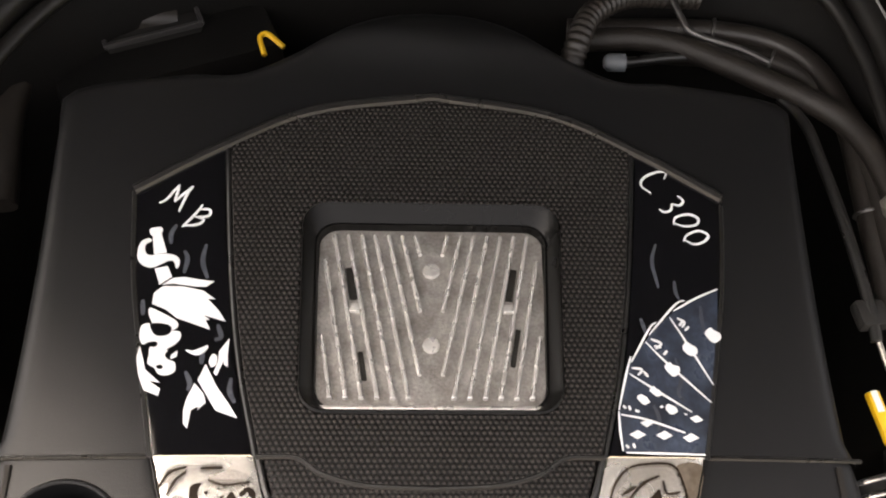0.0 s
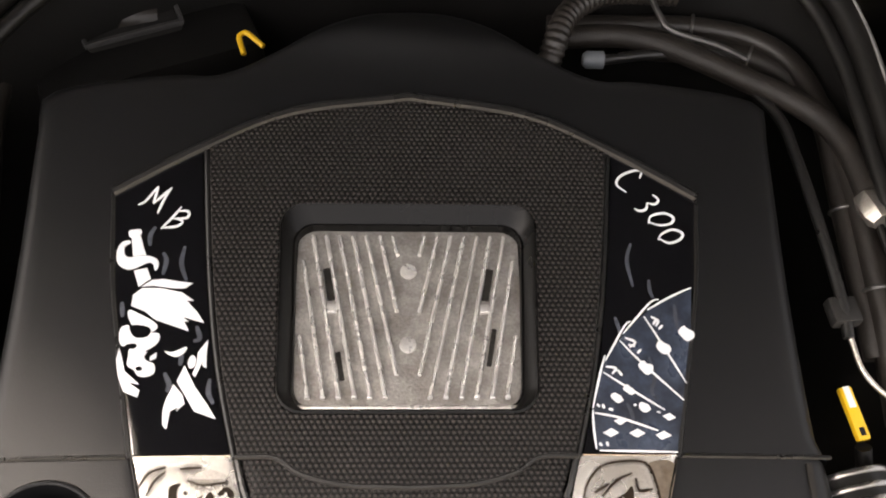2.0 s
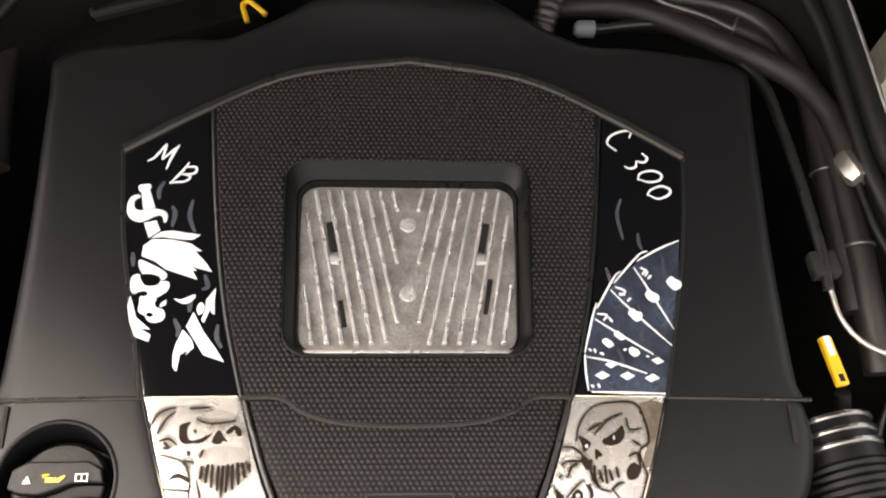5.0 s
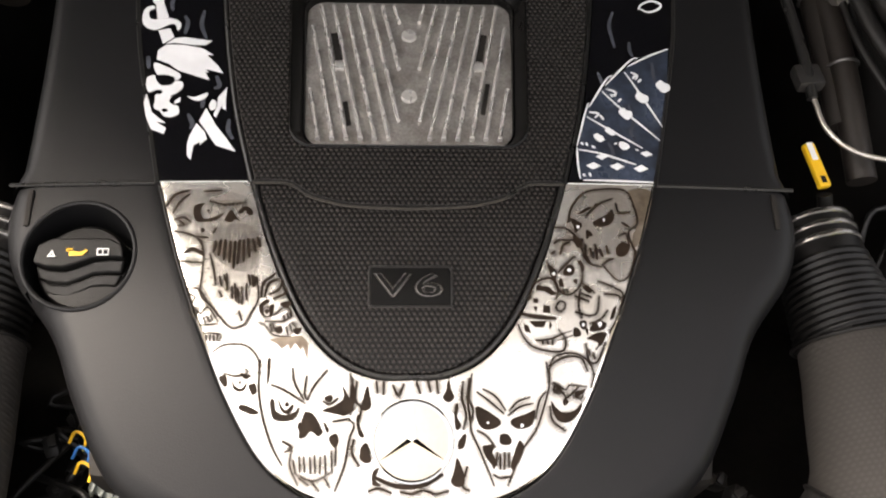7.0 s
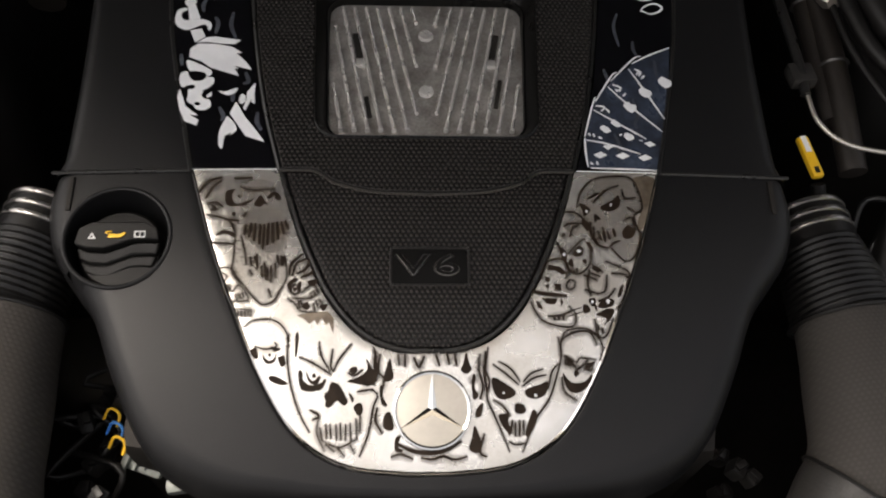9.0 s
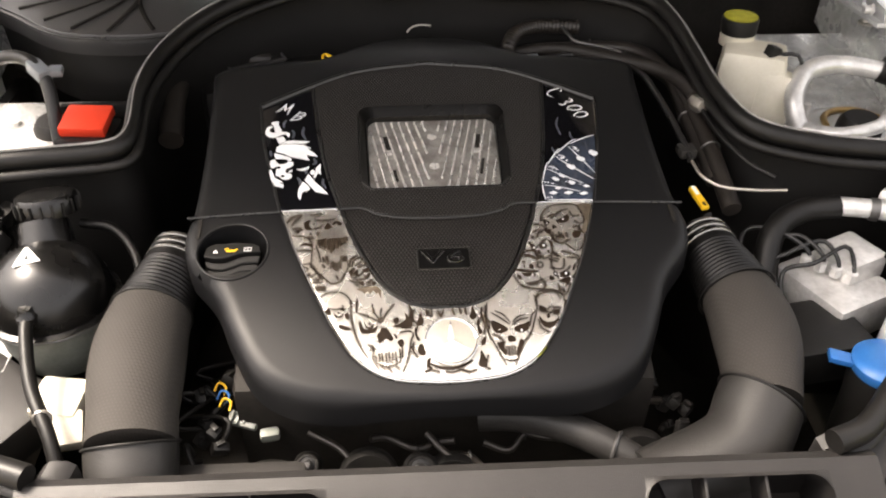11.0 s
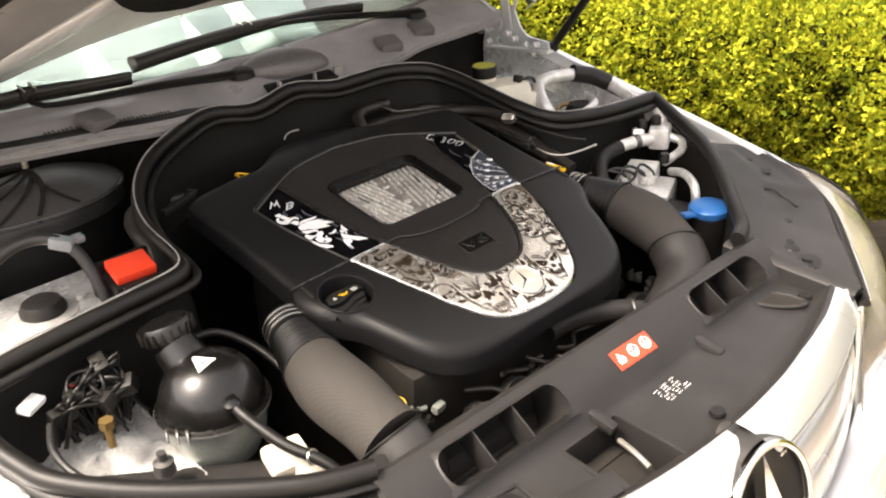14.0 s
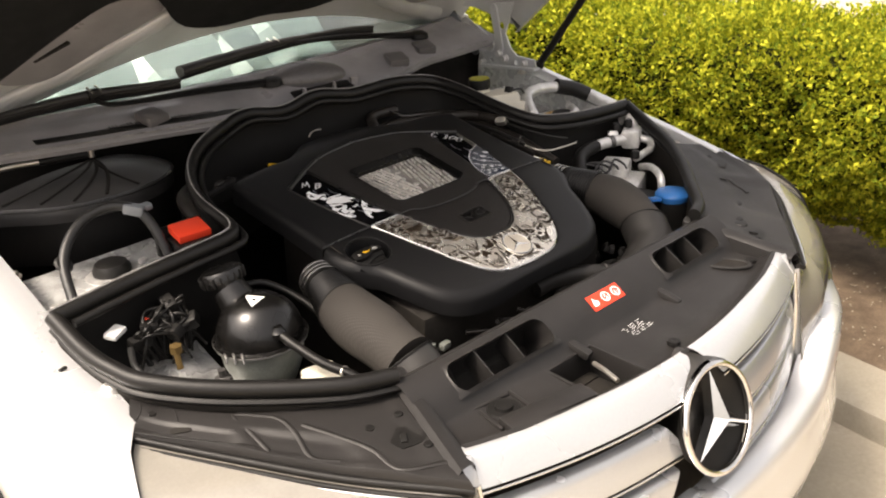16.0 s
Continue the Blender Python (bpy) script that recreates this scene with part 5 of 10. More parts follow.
# gloss side pads
pads = {}
for s, nm in ((-1, "left"), (1, "right")):
    ao = [(-s * (x + G), y) for x, y in half_curve(PAD_OUT, 16)]
    ai = [(-s * (x - G * 0.5), y) for x, y in half_curve(PAD_IN, 16)]
    ai[-1] = (ai[-1][0], 0.2285)
    pads[s] = part("gloss_pad", loft(ao, ai, H, 6, 0.0012, 0.0012, 0.006, 0.0006), "gloss", cover, "gloss black lacquered panel with airbrushed art")
    edge = [(-s * (x + 0.0015), y, H(x, y) + 0.0004) for x, y in half_curve(PAD_OUT, 16)]
    part("pad_trim", tube(bmesh.new(), edge, 0.0008, 20, 6), "chrome", pads[s])
    part("pad_trim", tube(bmesh.new(), [(s * x, SEAM + 0.001, H(x, SEAM) + 0.0006) for x in (0.1165, 0.14, 0.16, 0.181)], 0.0009, 10, 6), "chrome", pads[s])

# silver U band
ao, ai = whole([(x + G, y + G * (y < -0.1)) for x, y in U_OUT], 44), whole([(x - G * 0.6, y - G * 0.6 * (y < -0.05)) for x, y in U_IN], 44)
band = part("silver_band", loft(ao, ai, H, 10, 0.0016, 0.001, 0.006, 0.0005), "silver", cover, "polished silver band airbrushed with skulls")
edge = [(x + 0.001, y + 0.001 * (y < -0.1), H(x, y) + 0.0003) for x, y in half_curve(U_OUT, 40)]
edge = edge + [(-x, y, z) for x, y, z in reversed(edge[:-1])]
part("band_trim", tube(bmesh.new(), edge, 0.0012, 110, 6), "chrome", band)
# emblem on the band
TILT_E = math.degrees(math.atan(0.19 + 1.1 * 0.176))
EM = Matrix.Translation((0.002, -0.1755, H(0, -0.1755) + 0.001)) @ pose(0, 0, 0, TILT_E, 0, 0)
emblem = part("emblem", lathe([(0.0272, -0.001), (0.0272, 0.0022), (0.0255, 0.0026), (0.0, 0.0026)], 48), "cream_disc", cover, "round champagne emblem with chrome ring", at=EM)
part("emblem_ring", torus(0.0265, 0.0017, 48, 8), "chrome", emblem, at=Matrix.Translation((0, 0, 0.0022)))
part("emblem_star", star(0.0262, 0.0036, 0.003), "chrome", emblem, at=Matrix.Translation((0, 0, 0.0026)), sharp=0.2)
# badge
TB = math.degrees(math.atan(0.19 + 1.1 * 0.075))
BM = Matrix.Translation((0.001, -0.0745, H(0, -0.0745) + 0.0004)) @ pose(0, 0, 0, TB, 0, 0)
badge = part("badge", plate(rounded(-0.029, -0.0145, 0.029, 0.0145, 0.003, 4), lambda x, y: 0.0, 0.003), "bezel", cover, "raised badge plate", at=BM, bevel=0.0006)
loop = rounded(-0.029, -0.0145, 0.029, 0.0145, 0.003, 4)
part("badge_frame", tube(bmesh.new(), [(x, y, 0.0002) for x, y in loop + loop[:2]], 0.0009, 60, 6), "bead", badge, "thin raised edge of the badge")
for k, ch in enumerate("V6"):
    letters(ch, 0.0285, 0.0009, "dark_chrome", badge, Matrix.Translation((-0.0125 + 0.025 * k, 0, 0.0006)) @ Matrix.Diagonal((1.45, 0.82, 1, 1)), bold=0.0007)
    letters(ch, 0.0285, 0.0006, "bezel", badge, Matrix.Translation((-0.0125 + 0.025 * k, 0, 0.0018)) @ Matrix.Diagonal((1.45, 0.82, 1, 1)), bold=-0.0003)

# oil filler cap
oil = thing("oil_filler_cap", "black oil filler cap with a yellow oil can symbol", "cap", at=(CAP[0], CAP[1], H(*CAP) - 0.030), turn=3)
oil.matrix_basis = pose(CAP[0], CAP[1], H(*CAP) - 0.036, 12, 0, 1.5)
part("cap_body", lathe([(0.031, 0.0), (0.0325, 0.008), (0.0325, 0.018), (0.030, 0.021), (0.0, 0.022)], 48), "plastic", oil)
wave = [(-0.031, -0.0005), (-0.022, -0.0035), (-0.010, -0.0042), (0.0, -0.001), (0.010, 0.0028), (0.021, 0.0035), (0.031, 0.003)]
part("grip", plate(wave + [(0.029, 0.0125), (0.020, 0.0175), (-0.020, 0.0175), (-0.029, 0.0125)], lambda x, y: 0.0333, 0.014), "plastic", oil, bevel=0.0012)
low = [(x * 0.93, y - 0.0095) for x, y in wave]
part("grip_step", plate(low + [(x, y - 0.0004) for x, y in reversed(wave)], lambda x, y: 0.0265 + 0.25 * (y + 0.004), 0.010), "plastic", oil, bevel=0.0016)
low2 = [(x * 0.80, y - 0.0185) for x, y in wave]
part("grip_step", plate(low2 + [(x, y - 0.0004) for x, y in reversed(low)], lambda x, y: 0.0232 + 0.2 * (y + 0.012), 0.008), "plastic", oil, bevel=0.0016)
TOPZ = 0.0343
# oil can symbol
part("can_symbol", plate([(-0.007, -0.003), (0.005, -0.003), (0.010, 0.002), (0.0085, 0.003), (0.004, 0.0005), (-0.007, 0.0015)], lambda x, y: TOPZ + 0.0004, 0.0006), "yellow", oil, at=Matrix.Translation((-0.001, 0.006, 0)) @ Matrix.Diagonal((0.75, 0.75, 1, 1)))
part("can_spout", tube(bmesh.new(), [(-0.007, 0.0068, TOPZ), (-0.0082, 0.0084, TOPZ), (-0.004, 0.0088, TOPZ)], 0.0006, 8, 5), "yellow", oil)
part("warning_triangle", plate([(-0.0225, 0.002), (-0.0155, 0.002), (-0.019, 0.0082)], lambda x, y: TOPZ + 0.0004, 0.0006, [[(-0.0208, 0.003), (-0.0172, 0.003), (-0.019, 0.0062)]]), "white", oil, at=Matrix.Translation((-0.003, 0.0014, 0)) @ Matrix.Diagonal((0.8, 0.8, 1, 1)))
part("manual_symbol", plate([(0.0145, 0.003), (0.0255, 0.003), (0.0255, 0.010), (0.0145, 0.010)], lambda x, y: TOPZ + 0.0004, 0.0006, [[(0.0155, 0.004), (0.0196, 0.004), (0.0196, 0.009), (0.0155, 0.009)], [(0.0204, 0.004), (0.0245, 0.004), (0.0245, 0.009), (0.0204, 0.009)]]), "white", oil, at=Matrix.Translation((0.002, 0.0016, 0)) @ Matrix.Diagonal((0.75, 0.75, 1, 1)))


# ---------- airbrushed art on the cover, in millimetres of the cover's plan ----------
LIFT = {"haze_art": 0.0007, "blue_art": 0.0011, "smoke_art": 0.0013, "brown_art": 0.0009, "dark_art": 0.0012, "white_art": 0.0016, "black_art": 0.0019}


def art(name, parent, mat, fills=(), strokes=(), width=1.0, smooth=True):
    """Flat painted shapes and brush strokes laid on the cover's surface."""
    if mat == "haze_art" and len(fills) + len(strokes) > 1:
        for f in fills:
            art(name, parent, mat, [f], (), width, smooth)
        for stroke in strokes:
            art(name, parent, mat, (), [stroke], width, smooth)
        return
    lift = LIFT[mat] - (0.00004 * width if mat == "haze_art" and strokes else 0.0)
    top = lambda x, y: H(x, y) + lift
    bm = bmesh.new()
    for f in fills:
        pts = [(x / 1000, y / 1000, 0) for x, y in f]
        pts = spline(pts, 4 * len(pts), True) if smooth else [Vector(p) for p in pts]
        plate(pts, top, 0.0003, bm=bm)
    for s in strokes:
        c = spline([(x / 1000, y / 1000, 0) for x, y in s], 4 + 3 * len(s))
        rows = []
        for i, q in enumerate(c):
            d = (c[min(i + 1, len(c) - 1)] - c[max(i - 1, 0)]).normalized()
            n = Vector((-d.y, d.x, 0))
            w = width / 1250 * (0.35 + 0.65 * math.sin(math.pi * (0.12 + 0.76 * i / (len(c) - 1))))
            rows.append([bm.verts.new((p.x, p.y, top(p.x, p.y))) for p in (q - n * w, q + n * w)])
        for a, b in zip(rows, rows[1:]):
            bm.faces.new((a[0], a[1], b[1], b[0]))
    part(name, bm, mat, parent)


art("painted_dagger", pads[-1], "white_art",
    fills=[[(-202.5, 161.2), (-201.5, 163.2), (-194.4, 164.1), (-192.5, 162), (-193.5, 159.1), (-187.8, 144), (-196.8, 143.1), (-199.6, 157.2), (-201.5, 158.2)]],
    strokes=[], width=0.8, smooth=False)
art("painted_dagger", pads[-1], "white_art",
    fills=[[(-194.9, 132.1), (-185.9, 133.9), (-182, 125.9), (-190.1, 120)]],
    strokes=[], width=0.8, smooth=False)
art("painted_dagger_guard", pads[-1], "white_art",
    fills=[[(-201.6, 155.2), (-206.6, 153.3), (-208.7, 147.3), (-207.8, 139.3), (-202.9, 134.2), (-195.9, 133.1), (-185.9, 137.9), (-181.9, 136.9), (-180, 131.8), (-177.9, 134.8), (-178.8, 139.8), (-184.8, 142.9), (-193.8, 143.1), (-198.8, 142.1), (-202.8, 144.2), (-203.7, 150.2), (-199.6, 153.2)]],
    strokes=[], width=0.8)
art("painted_bandana", pads[-1], "white_art",
    fills=[[(-188.1, 120), (-181.1, 124.9), (-173, 125.7), (-162.1, 123.6), (-152.1, 122.4), (-157.2, 118.5), (-166.2, 118.6), (-180.1, 120.8)]],
    strokes=[], width=0.8, smooth=False)
art("painted_bandana", pads[-1], "white_art",
    fills=[[(-193.2, 114), (-187.2, 119), (-173.2, 118.7), (-159.2, 115.5), (-150.3, 109.4), (-155.3, 109.5), (-146.4, 100.3), (-141.6, 93.2), (-156.5, 97.5), (-152.5, 94.4), (-155.5, 94.5), (-151.6, 87.4), (-163.6, 91.6), (-175.5, 95.8), (-183.4, 101.9), (-193.4, 106.1)]],
    strokes=[], width=0.8, smooth=False)
art("painted_skull", pads[-1], "white_art",
    fills=[[(-194.4, 103.1), (-186.5, 99.9), (-175.5, 93.8), (-173.6, 89.7), (-177.7, 86.8), (-183.7, 86.9), (-189.6, 90), (-194.5, 98.1)]],
    strokes=[], width=0.8)
art("painted_skull", pads[-1], "white_art",
    fills=[[(-198.6, 90.1), (-193.6, 92.1), (-190.6, 89), (-178.7, 86.8), (-171.7, 85.7), (-171.8, 79.7), (-177.8, 74.8), (-182.9, 73.9), (-186.8, 76.9), (-191.8, 79), (-195.8, 77.1), (-198.7, 82.1)]],
    strokes=[], width=0.8)
art("painted_skull", pads[-1], "white_art",
    fills=[[(-190.8, 75), (-185.8, 75.9), (-179.9, 73.8), (-176.9, 70.8), (-178, 66.8), (-173, 64.7), (-172.1, 58.7), (-177.1, 55.8), (-183.1, 56.9), (-186.1, 60.9), (-191, 64), (-190.9, 70)]],
    strokes=[], width=0.8)
art("painted_jaw", pads[-1], "white_art",
    fills=[[(-197.8, 76.1), (-194, 66.1), (-192.1, 60), (-181.2, 50.9), (-188.2, 52), (-180.3, 46.8), (-181.4, 41.9), (-191.3, 46), (-196.1, 56.1), (-199, 68.1)]],
    strokes=[], width=0.8, smooth=False)
art("painted_jaw", pads[-1], "white_art",
    fills=[[(-175.9, 69.8), (-171.9, 72.7), (-171.9, 68.7), (-176, 66.8)]],
    strokes=[], width=0.8, smooth=False)
art("painted_socket", pads[-1], "black_art",
    fills=[[(-192.6, 91), (-187.6, 92), (-180.6, 90.8), (-177.6, 87.8), (-179.7, 83.8), (-186.7, 82.9), (-190.7, 86)]],
    strokes=[], width=0.8)
art("painted_socket", pads[-1], "black_art",
    fills=[[(-191.8, 78), (-187.8, 79), (-185.8, 76.9), (-188.8, 75)]],
    strokes=[], width=0.8)
art("painted_socket", pads[-1], "black_art",
    fills=[[(-179.9, 69.8), (-177.9, 72.8), (-175.9, 69.8), (-178, 66.8)]],
    strokes=[], width=0.8)
art("painted_socket", pads[-1], "black_art",
    fills=[[(-185.1, 61.9), (-182, 62.9), (-180.1, 60.8), (-183.1, 59.9)]],
    strokes=[], width=0.8)
art("painted_sword", pads[-1], "white_art",
    fills=[[(-166.9, 73.6), (-161.9, 72.6), (-156.8, 74.5), (-151.8, 76.4), (-152.9, 72.4), (-157.9, 69.5), (-162.9, 70.6)]],
    strokes=[], width=0.8)
art("painted_sword", pads[-1], "white_art",
    fills=[[(-150, 65.4), (-147.9, 70.3), (-144.9, 68.3), (-145, 63.3), (-148.1, 61.3)]],
    strokes=[], width=0.8)
art("painted_sword", pads[-1], "white_art",
    fills=[[(-143.9, 72.3), (-137.7, 81.2), (-137.9, 70.2), (-137.1, 61.2), (-140, 63.2), (-140, 66.2), (-144.1, 55.3), (-146.1, 57.3), (-144, 65.3)]],
    strokes=[], width=0.8, smooth=False)
art("painted_sword", pads[-1], "white_art",
    fills=[[(-156.2, 52.5), (-152, 63.4), (-143.3, 48.3), (-134.4, 37.1), (-127.6, 27), (-142.5, 32.2)]],
    strokes=[], width=0.8, smooth=False)
art("painted_sword", pads[-1], "white_art",
    fills=[[(-158.2, 50.5), (-151.3, 43.4), (-149.4, 37.4), (-154.5, 32.4), (-153.5, 35.4), (-158.5, 32.5), (-159.7, 20.5), (-162.7, 23.6), (-163.5, 32.6), (-162.4, 39.6)]],
    strokes=[], width=0.8, smooth=False)
art("painted_smoke", pads[-1], "smoke_art",
    fills=[],
    strokes=[[(-183.4, 165.9), (-186.5, 158.9), (-185.7, 150.9)]], width=2.2)
art("painted_smoke", pads[-1], "smoke_art",
    fills=[],
    strokes=[[(-175.7, 145.8), (-172.8, 139.7), (-174, 128.7)]], width=2.2)
art("painted_smoke", pads[-1], "smoke_art",
    fills=[],
    strokes=[[(-160.7, 150.5), (-161.9, 137.6), (-157.1, 124.5)]], width=2.2)
art("painted_smoke", pads[-1], "smoke_art",
    fills=[],
    strokes=[[(-146.6, 91.3), (-143.7, 82.3), (-147.8, 80.3)]], width=2.2)
art("painted_smoke", pads[-1], "smoke_art",
    fills=[],
    strokes=[[(-165.1, 58.6), (-161.2, 50.5), (-162.3, 45.6)]], width=2.2)
art("painted_smoke", pads[-1], "smoke_art",
    fills=[],
    strokes=[[(-134.2, 54.1), (-134.3, 45.1), (-130.4, 37.1)]], width=2.2)
art("painted_smoke", pads[-1], "smoke_art",
    fills=[],
    strokes=[[(-200.3, 109.2), (-198.5, 98.1)]], width=2.2)
art("painted_smoke", pads[-1], "smoke_art",
    fills=[],
    strokes=[[(-154.9, 72.4), (-155, 63.4)]], width=2.2)
art("painted_initial", pads[-1], "white_art",
    strokes=[[(-198.1, 183.1), (-193.1, 186.1), (-184.9, 197.9)], [(-184.9, 197.9), (-187.1, 184)], [(-187.1, 184), (-174.9, 196.8)], [(-174.9, 196.8), (-179.1, 188.8), (-183.3, 175.9)]], width=1.3)
art("painted_initial", pads[-1], "white_art",
    strokes=[[(-166.2, 181.6), (-171.3, 173.7), (-179.4, 163.8)], [(-169.2, 177.7), (-161.2, 177.6), (-161.3, 172.6), (-171.3, 171.7)], [(-169.3, 171.7), (-164.4, 169.6), (-168.4, 165.7), (-179.4, 164.8)]], width=1.3)
art("painted_model_number", pads[1], "white_art",
    fills=[],
    strokes=[[(175.3, 208.3), (177.4, 214.2), (170.4, 214.4), (160.3, 209.5), (157.2, 202.6), (164.1, 196.4)], [(184.1, 195.1), (188, 191.1), (185, 187.1), (179, 188.2)], [(179, 188.2), (177.9, 183.2), (172.9, 181.3), (168.9, 183.4)], [(178.7, 171.2), (180.8, 177.2), (190.9, 180), (197.8, 176.9), (195.7, 171.9), (186.7, 170.1), (179.7, 172.2)], [(184.5, 158.1), (187.6, 163.1), (196.6, 166.9), (203.6, 163.8), (200.5, 158.9), (192.5, 156), (185.5, 159.1)]], width=1.3)
art("painted_card_field", pads[1], "blue_art",
    fills=[[(204.9, 120.8), (174.7, 107.3), (156.5, 91.6), (137.1, 68.9), (126.5, 34), (126.1, 7), (181.1, 6.2), (187.5, 32.1), (192.9, 54), (200.4, 87.9)]],
    strokes=[], width=0.8, smooth=False)
art("painted_card_edge", pads[1], "white_art",
    fills=[],
    strokes=[[(204.9, 121.8), (187.8, 114.1), (170.7, 104.3)], [(179.8, 112.2), (172.7, 109.3), (151.4, 86.6)], [(157.5, 95.5), (152.5, 91.6), (137.1, 66.9)], [(137.1, 70.9), (132.9, 58.9), (125.6, 34)], [(125.5, 33), (125.3, 20), (126.1, 7)], [(128.1, 6), (154.1, 5.6), (181.1, 5.2)], [(167.6, 99.4), (175.4, 85.3), (192.8, 52)], [(148.3, 81.7), (161.1, 67.5), (189.7, 40)], [(134.9, 58.9), (150.8, 48.6), (175.5, 33.2)], [(126.5, 31), (143.5, 27.8), (169.3, 19.3)]], width=1)
art("painted_suit", pads[1], "white_art",
    fills=[[(174.3, 78.3), (177.3, 82.2), (180.3, 80.2), (184.2, 78.1), (184.2, 74.1), (180.2, 72.2), (176.2, 74.2)]],
    strokes=[], width=0.8)
art("painted_suit", pads[1], "white_art",
    fills=[[(160, 64.5), (164.1, 67.4), (166, 65.4), (170, 64.3), (170, 60.3), (165.9, 57.4), (162, 60.5)]],
    strokes=[], width=0.8)
art("painted_suit", pads[1], "white_art",
    fills=[[(147.8, 47.7), (150.8, 50.6), (152.8, 48.6), (154.8, 47.6), (155.7, 44.6), (152.7, 43.6), (149.7, 45.7)]],
    strokes=[], width=0.8)
art("painted_suit", pads[1], "white_art",
    fills=[[(191.4, 89), (195.5, 92.9), (198.5, 90.9), (202.4, 88.8), (202.4, 84.8), (197.3, 81.9), (193.4, 85)]],
    strokes=[], width=0.8)
art("painted_suit", pads[1], "white_art",
    fills=[[(138.7, 42.8), (141.7, 44.8), (143.7, 43.7), (145.7, 42.7), (146.6, 39.7), (143.6, 37.7), (140.6, 39.8)]],
    strokes=[], width=0.8)
art("painted_suit", pads[1], "white_art",
    fills=[[(157.6, 36.5), (159.6, 38.5), (162.6, 37.5), (164.6, 36.4), (165.5, 33.4), (161.5, 31.5), (158.5, 33.5)]],
    strokes=[], width=0.8)
art("painted_suit", pads[1], "white_art",
    fills=[[(173.5, 29.3), (178.5, 31.2), (182.5, 28.1), (177.4, 26.2)]],
    strokes=[], width=0.8, smooth=False)
art("painted_suit", pads[1], "white_art",
    fills=[[(139.4, 25.8), (144.5, 27.7), (148.4, 25.7), (143.4, 22.8)]],
    strokes=[], width=0.8, smooth=False)
art("painted_suit", pads[1], "white_art",
    fills=[[(131.3, 17.9), (137.3, 20.8), (142.3, 17.8), (136.3, 14.9)]],
    strokes=[], width=0.8, smooth=False)
art("painted_suit", pads[1], "white_art",
    fills=[[(149.3, 17.7), (155.3, 20.6), (160.3, 17.5), (154.2, 14.6)]],
    strokes=[], width=0.8, smooth=False)
art("painted_suit", pads[1], "white_art",
    fills=[[(167.3, 16.4), (173.3, 19.3), (178.3, 16.2), (171.2, 13.3)]],
    strokes=[], width=0.8, smooth=False)
art("painted_suit", pads[1], "white_art",
    fills=[[(144.6, 39.7), (146.7, 40.7), (147.6, 39.7), (145.6, 38.7)]],
    strokes=[], width=0.8, smooth=False)
art("painted_suit", pads[1], "white_art",
    fills=[[(153.6, 36.6), (155.6, 37.6), (156.6, 36.5), (154.6, 35.6)]],
    strokes=[], width=0.8, smooth=False)
art("painted_suit", pads[1], "white_art",
    fills=[[(169.5, 32.3), (171.5, 32.3), (172.5, 31.3), (170.5, 31.3)]],
    strokes=[], width=0.8, smooth=False)
art("painted_card_letter", pads[1], "white_art",
    fills=[],
    strokes=[[(172.6, 99.3), (177.5, 96.2), (175.5, 92.3)]], width=1.2)
art("painted_card_letter", pads[1], "white_art",
    fills=[],
    strokes=[[(173.5, 93.3), (176.5, 97.2)]], width=1.2)
art("painted_card_letter", pads[1], "white_art",
    fills=[],
    strokes=[[(180.5, 93.2), (177.4, 90.2)]], width=1.2)
art("painted_card_letter", pads[1], "white_art",
    fills=[],
    strokes=[[(152.3, 83.6), (159.3, 80.5), (155.2, 76.6)]], width=1.2)
art("painted_card_letter", pads[1], "white_art",
    fills=[],
    strokes=[[(154.3, 78.6), (159.2, 77.5)]], width=1.2)
art("painted_card_letter", pads[1], "white_art",
    fills=[],
    strokes=[[(163.2, 75.4), (160.2, 72.5)]], width=1.2)
art("painted_card_letter", pads[1], "white_art",
    fills=[],
    strokes=[[(137, 62.9), (144, 61.7), (140.9, 57.8)]], width=1.2)
art("painted_card_letter", pads[1], "white_art",
    fills=[],
    strokes=[[(145, 60.7), (147.9, 56.7)]], width=1.2)
art("painted_card_letter", pads[1], "white_art",
    fills=[],
    strokes=[[(128.6, 37), (130.6, 35)]], width=1.2)
art("painted_card_letter", pads[1], "white_art",
    fills=[],
    strokes=[[(132.6, 36.9), (133.5, 33.9)]], width=1.2)
art("painted_card_letter", pads[1], "white_art",
    fills=[],
    strokes=[[(136.5, 33.9), (139.5, 32.8)]], width=1.2)
art("painted_card_letter", pads[1], "white_art",
    fills=[],
    strokes=[[(128.2, 11), (130.2, 9)]], width=1.2)
art("painted_card_letter", pads[1], "white_art",
    fills=[],
    strokes=[[(133.2, 11.9), (134.2, 8.9)]], width=1.2)
art("painted_smoke", pads[1], "smoke_art",
    fills=[],
    strokes=[[(163.5, 155.5), (159.2, 141.5), (161.9, 121.5)]], width=1.8)
art("painted_smoke", pads[1], "smoke_art",
    fills=[],
    strokes=[[(174, 127.3), (173.9, 119.3), (175.8, 113.3)]], width=1.8)
art("painted_smoke", pads[1], "smoke_art",
    fills=[],
    strokes=[[(146.6, 98.7), (148.5, 91.7), (149.4, 86.7)]], width=1.8)
art("painted_smoke", pads[1], "smoke_art",
    fills=[],
    strokes=[[(190.7, 109), (190.6, 98), (191.4, 90)]], width=1.8)
art("painted_smoke", pads[1], "smoke_art",
    fills=[],
    strokes=[[(168.1, 70.4), (170.9, 56.3), (167.7, 46.4), (170.7, 40.3)]], width=1.8)
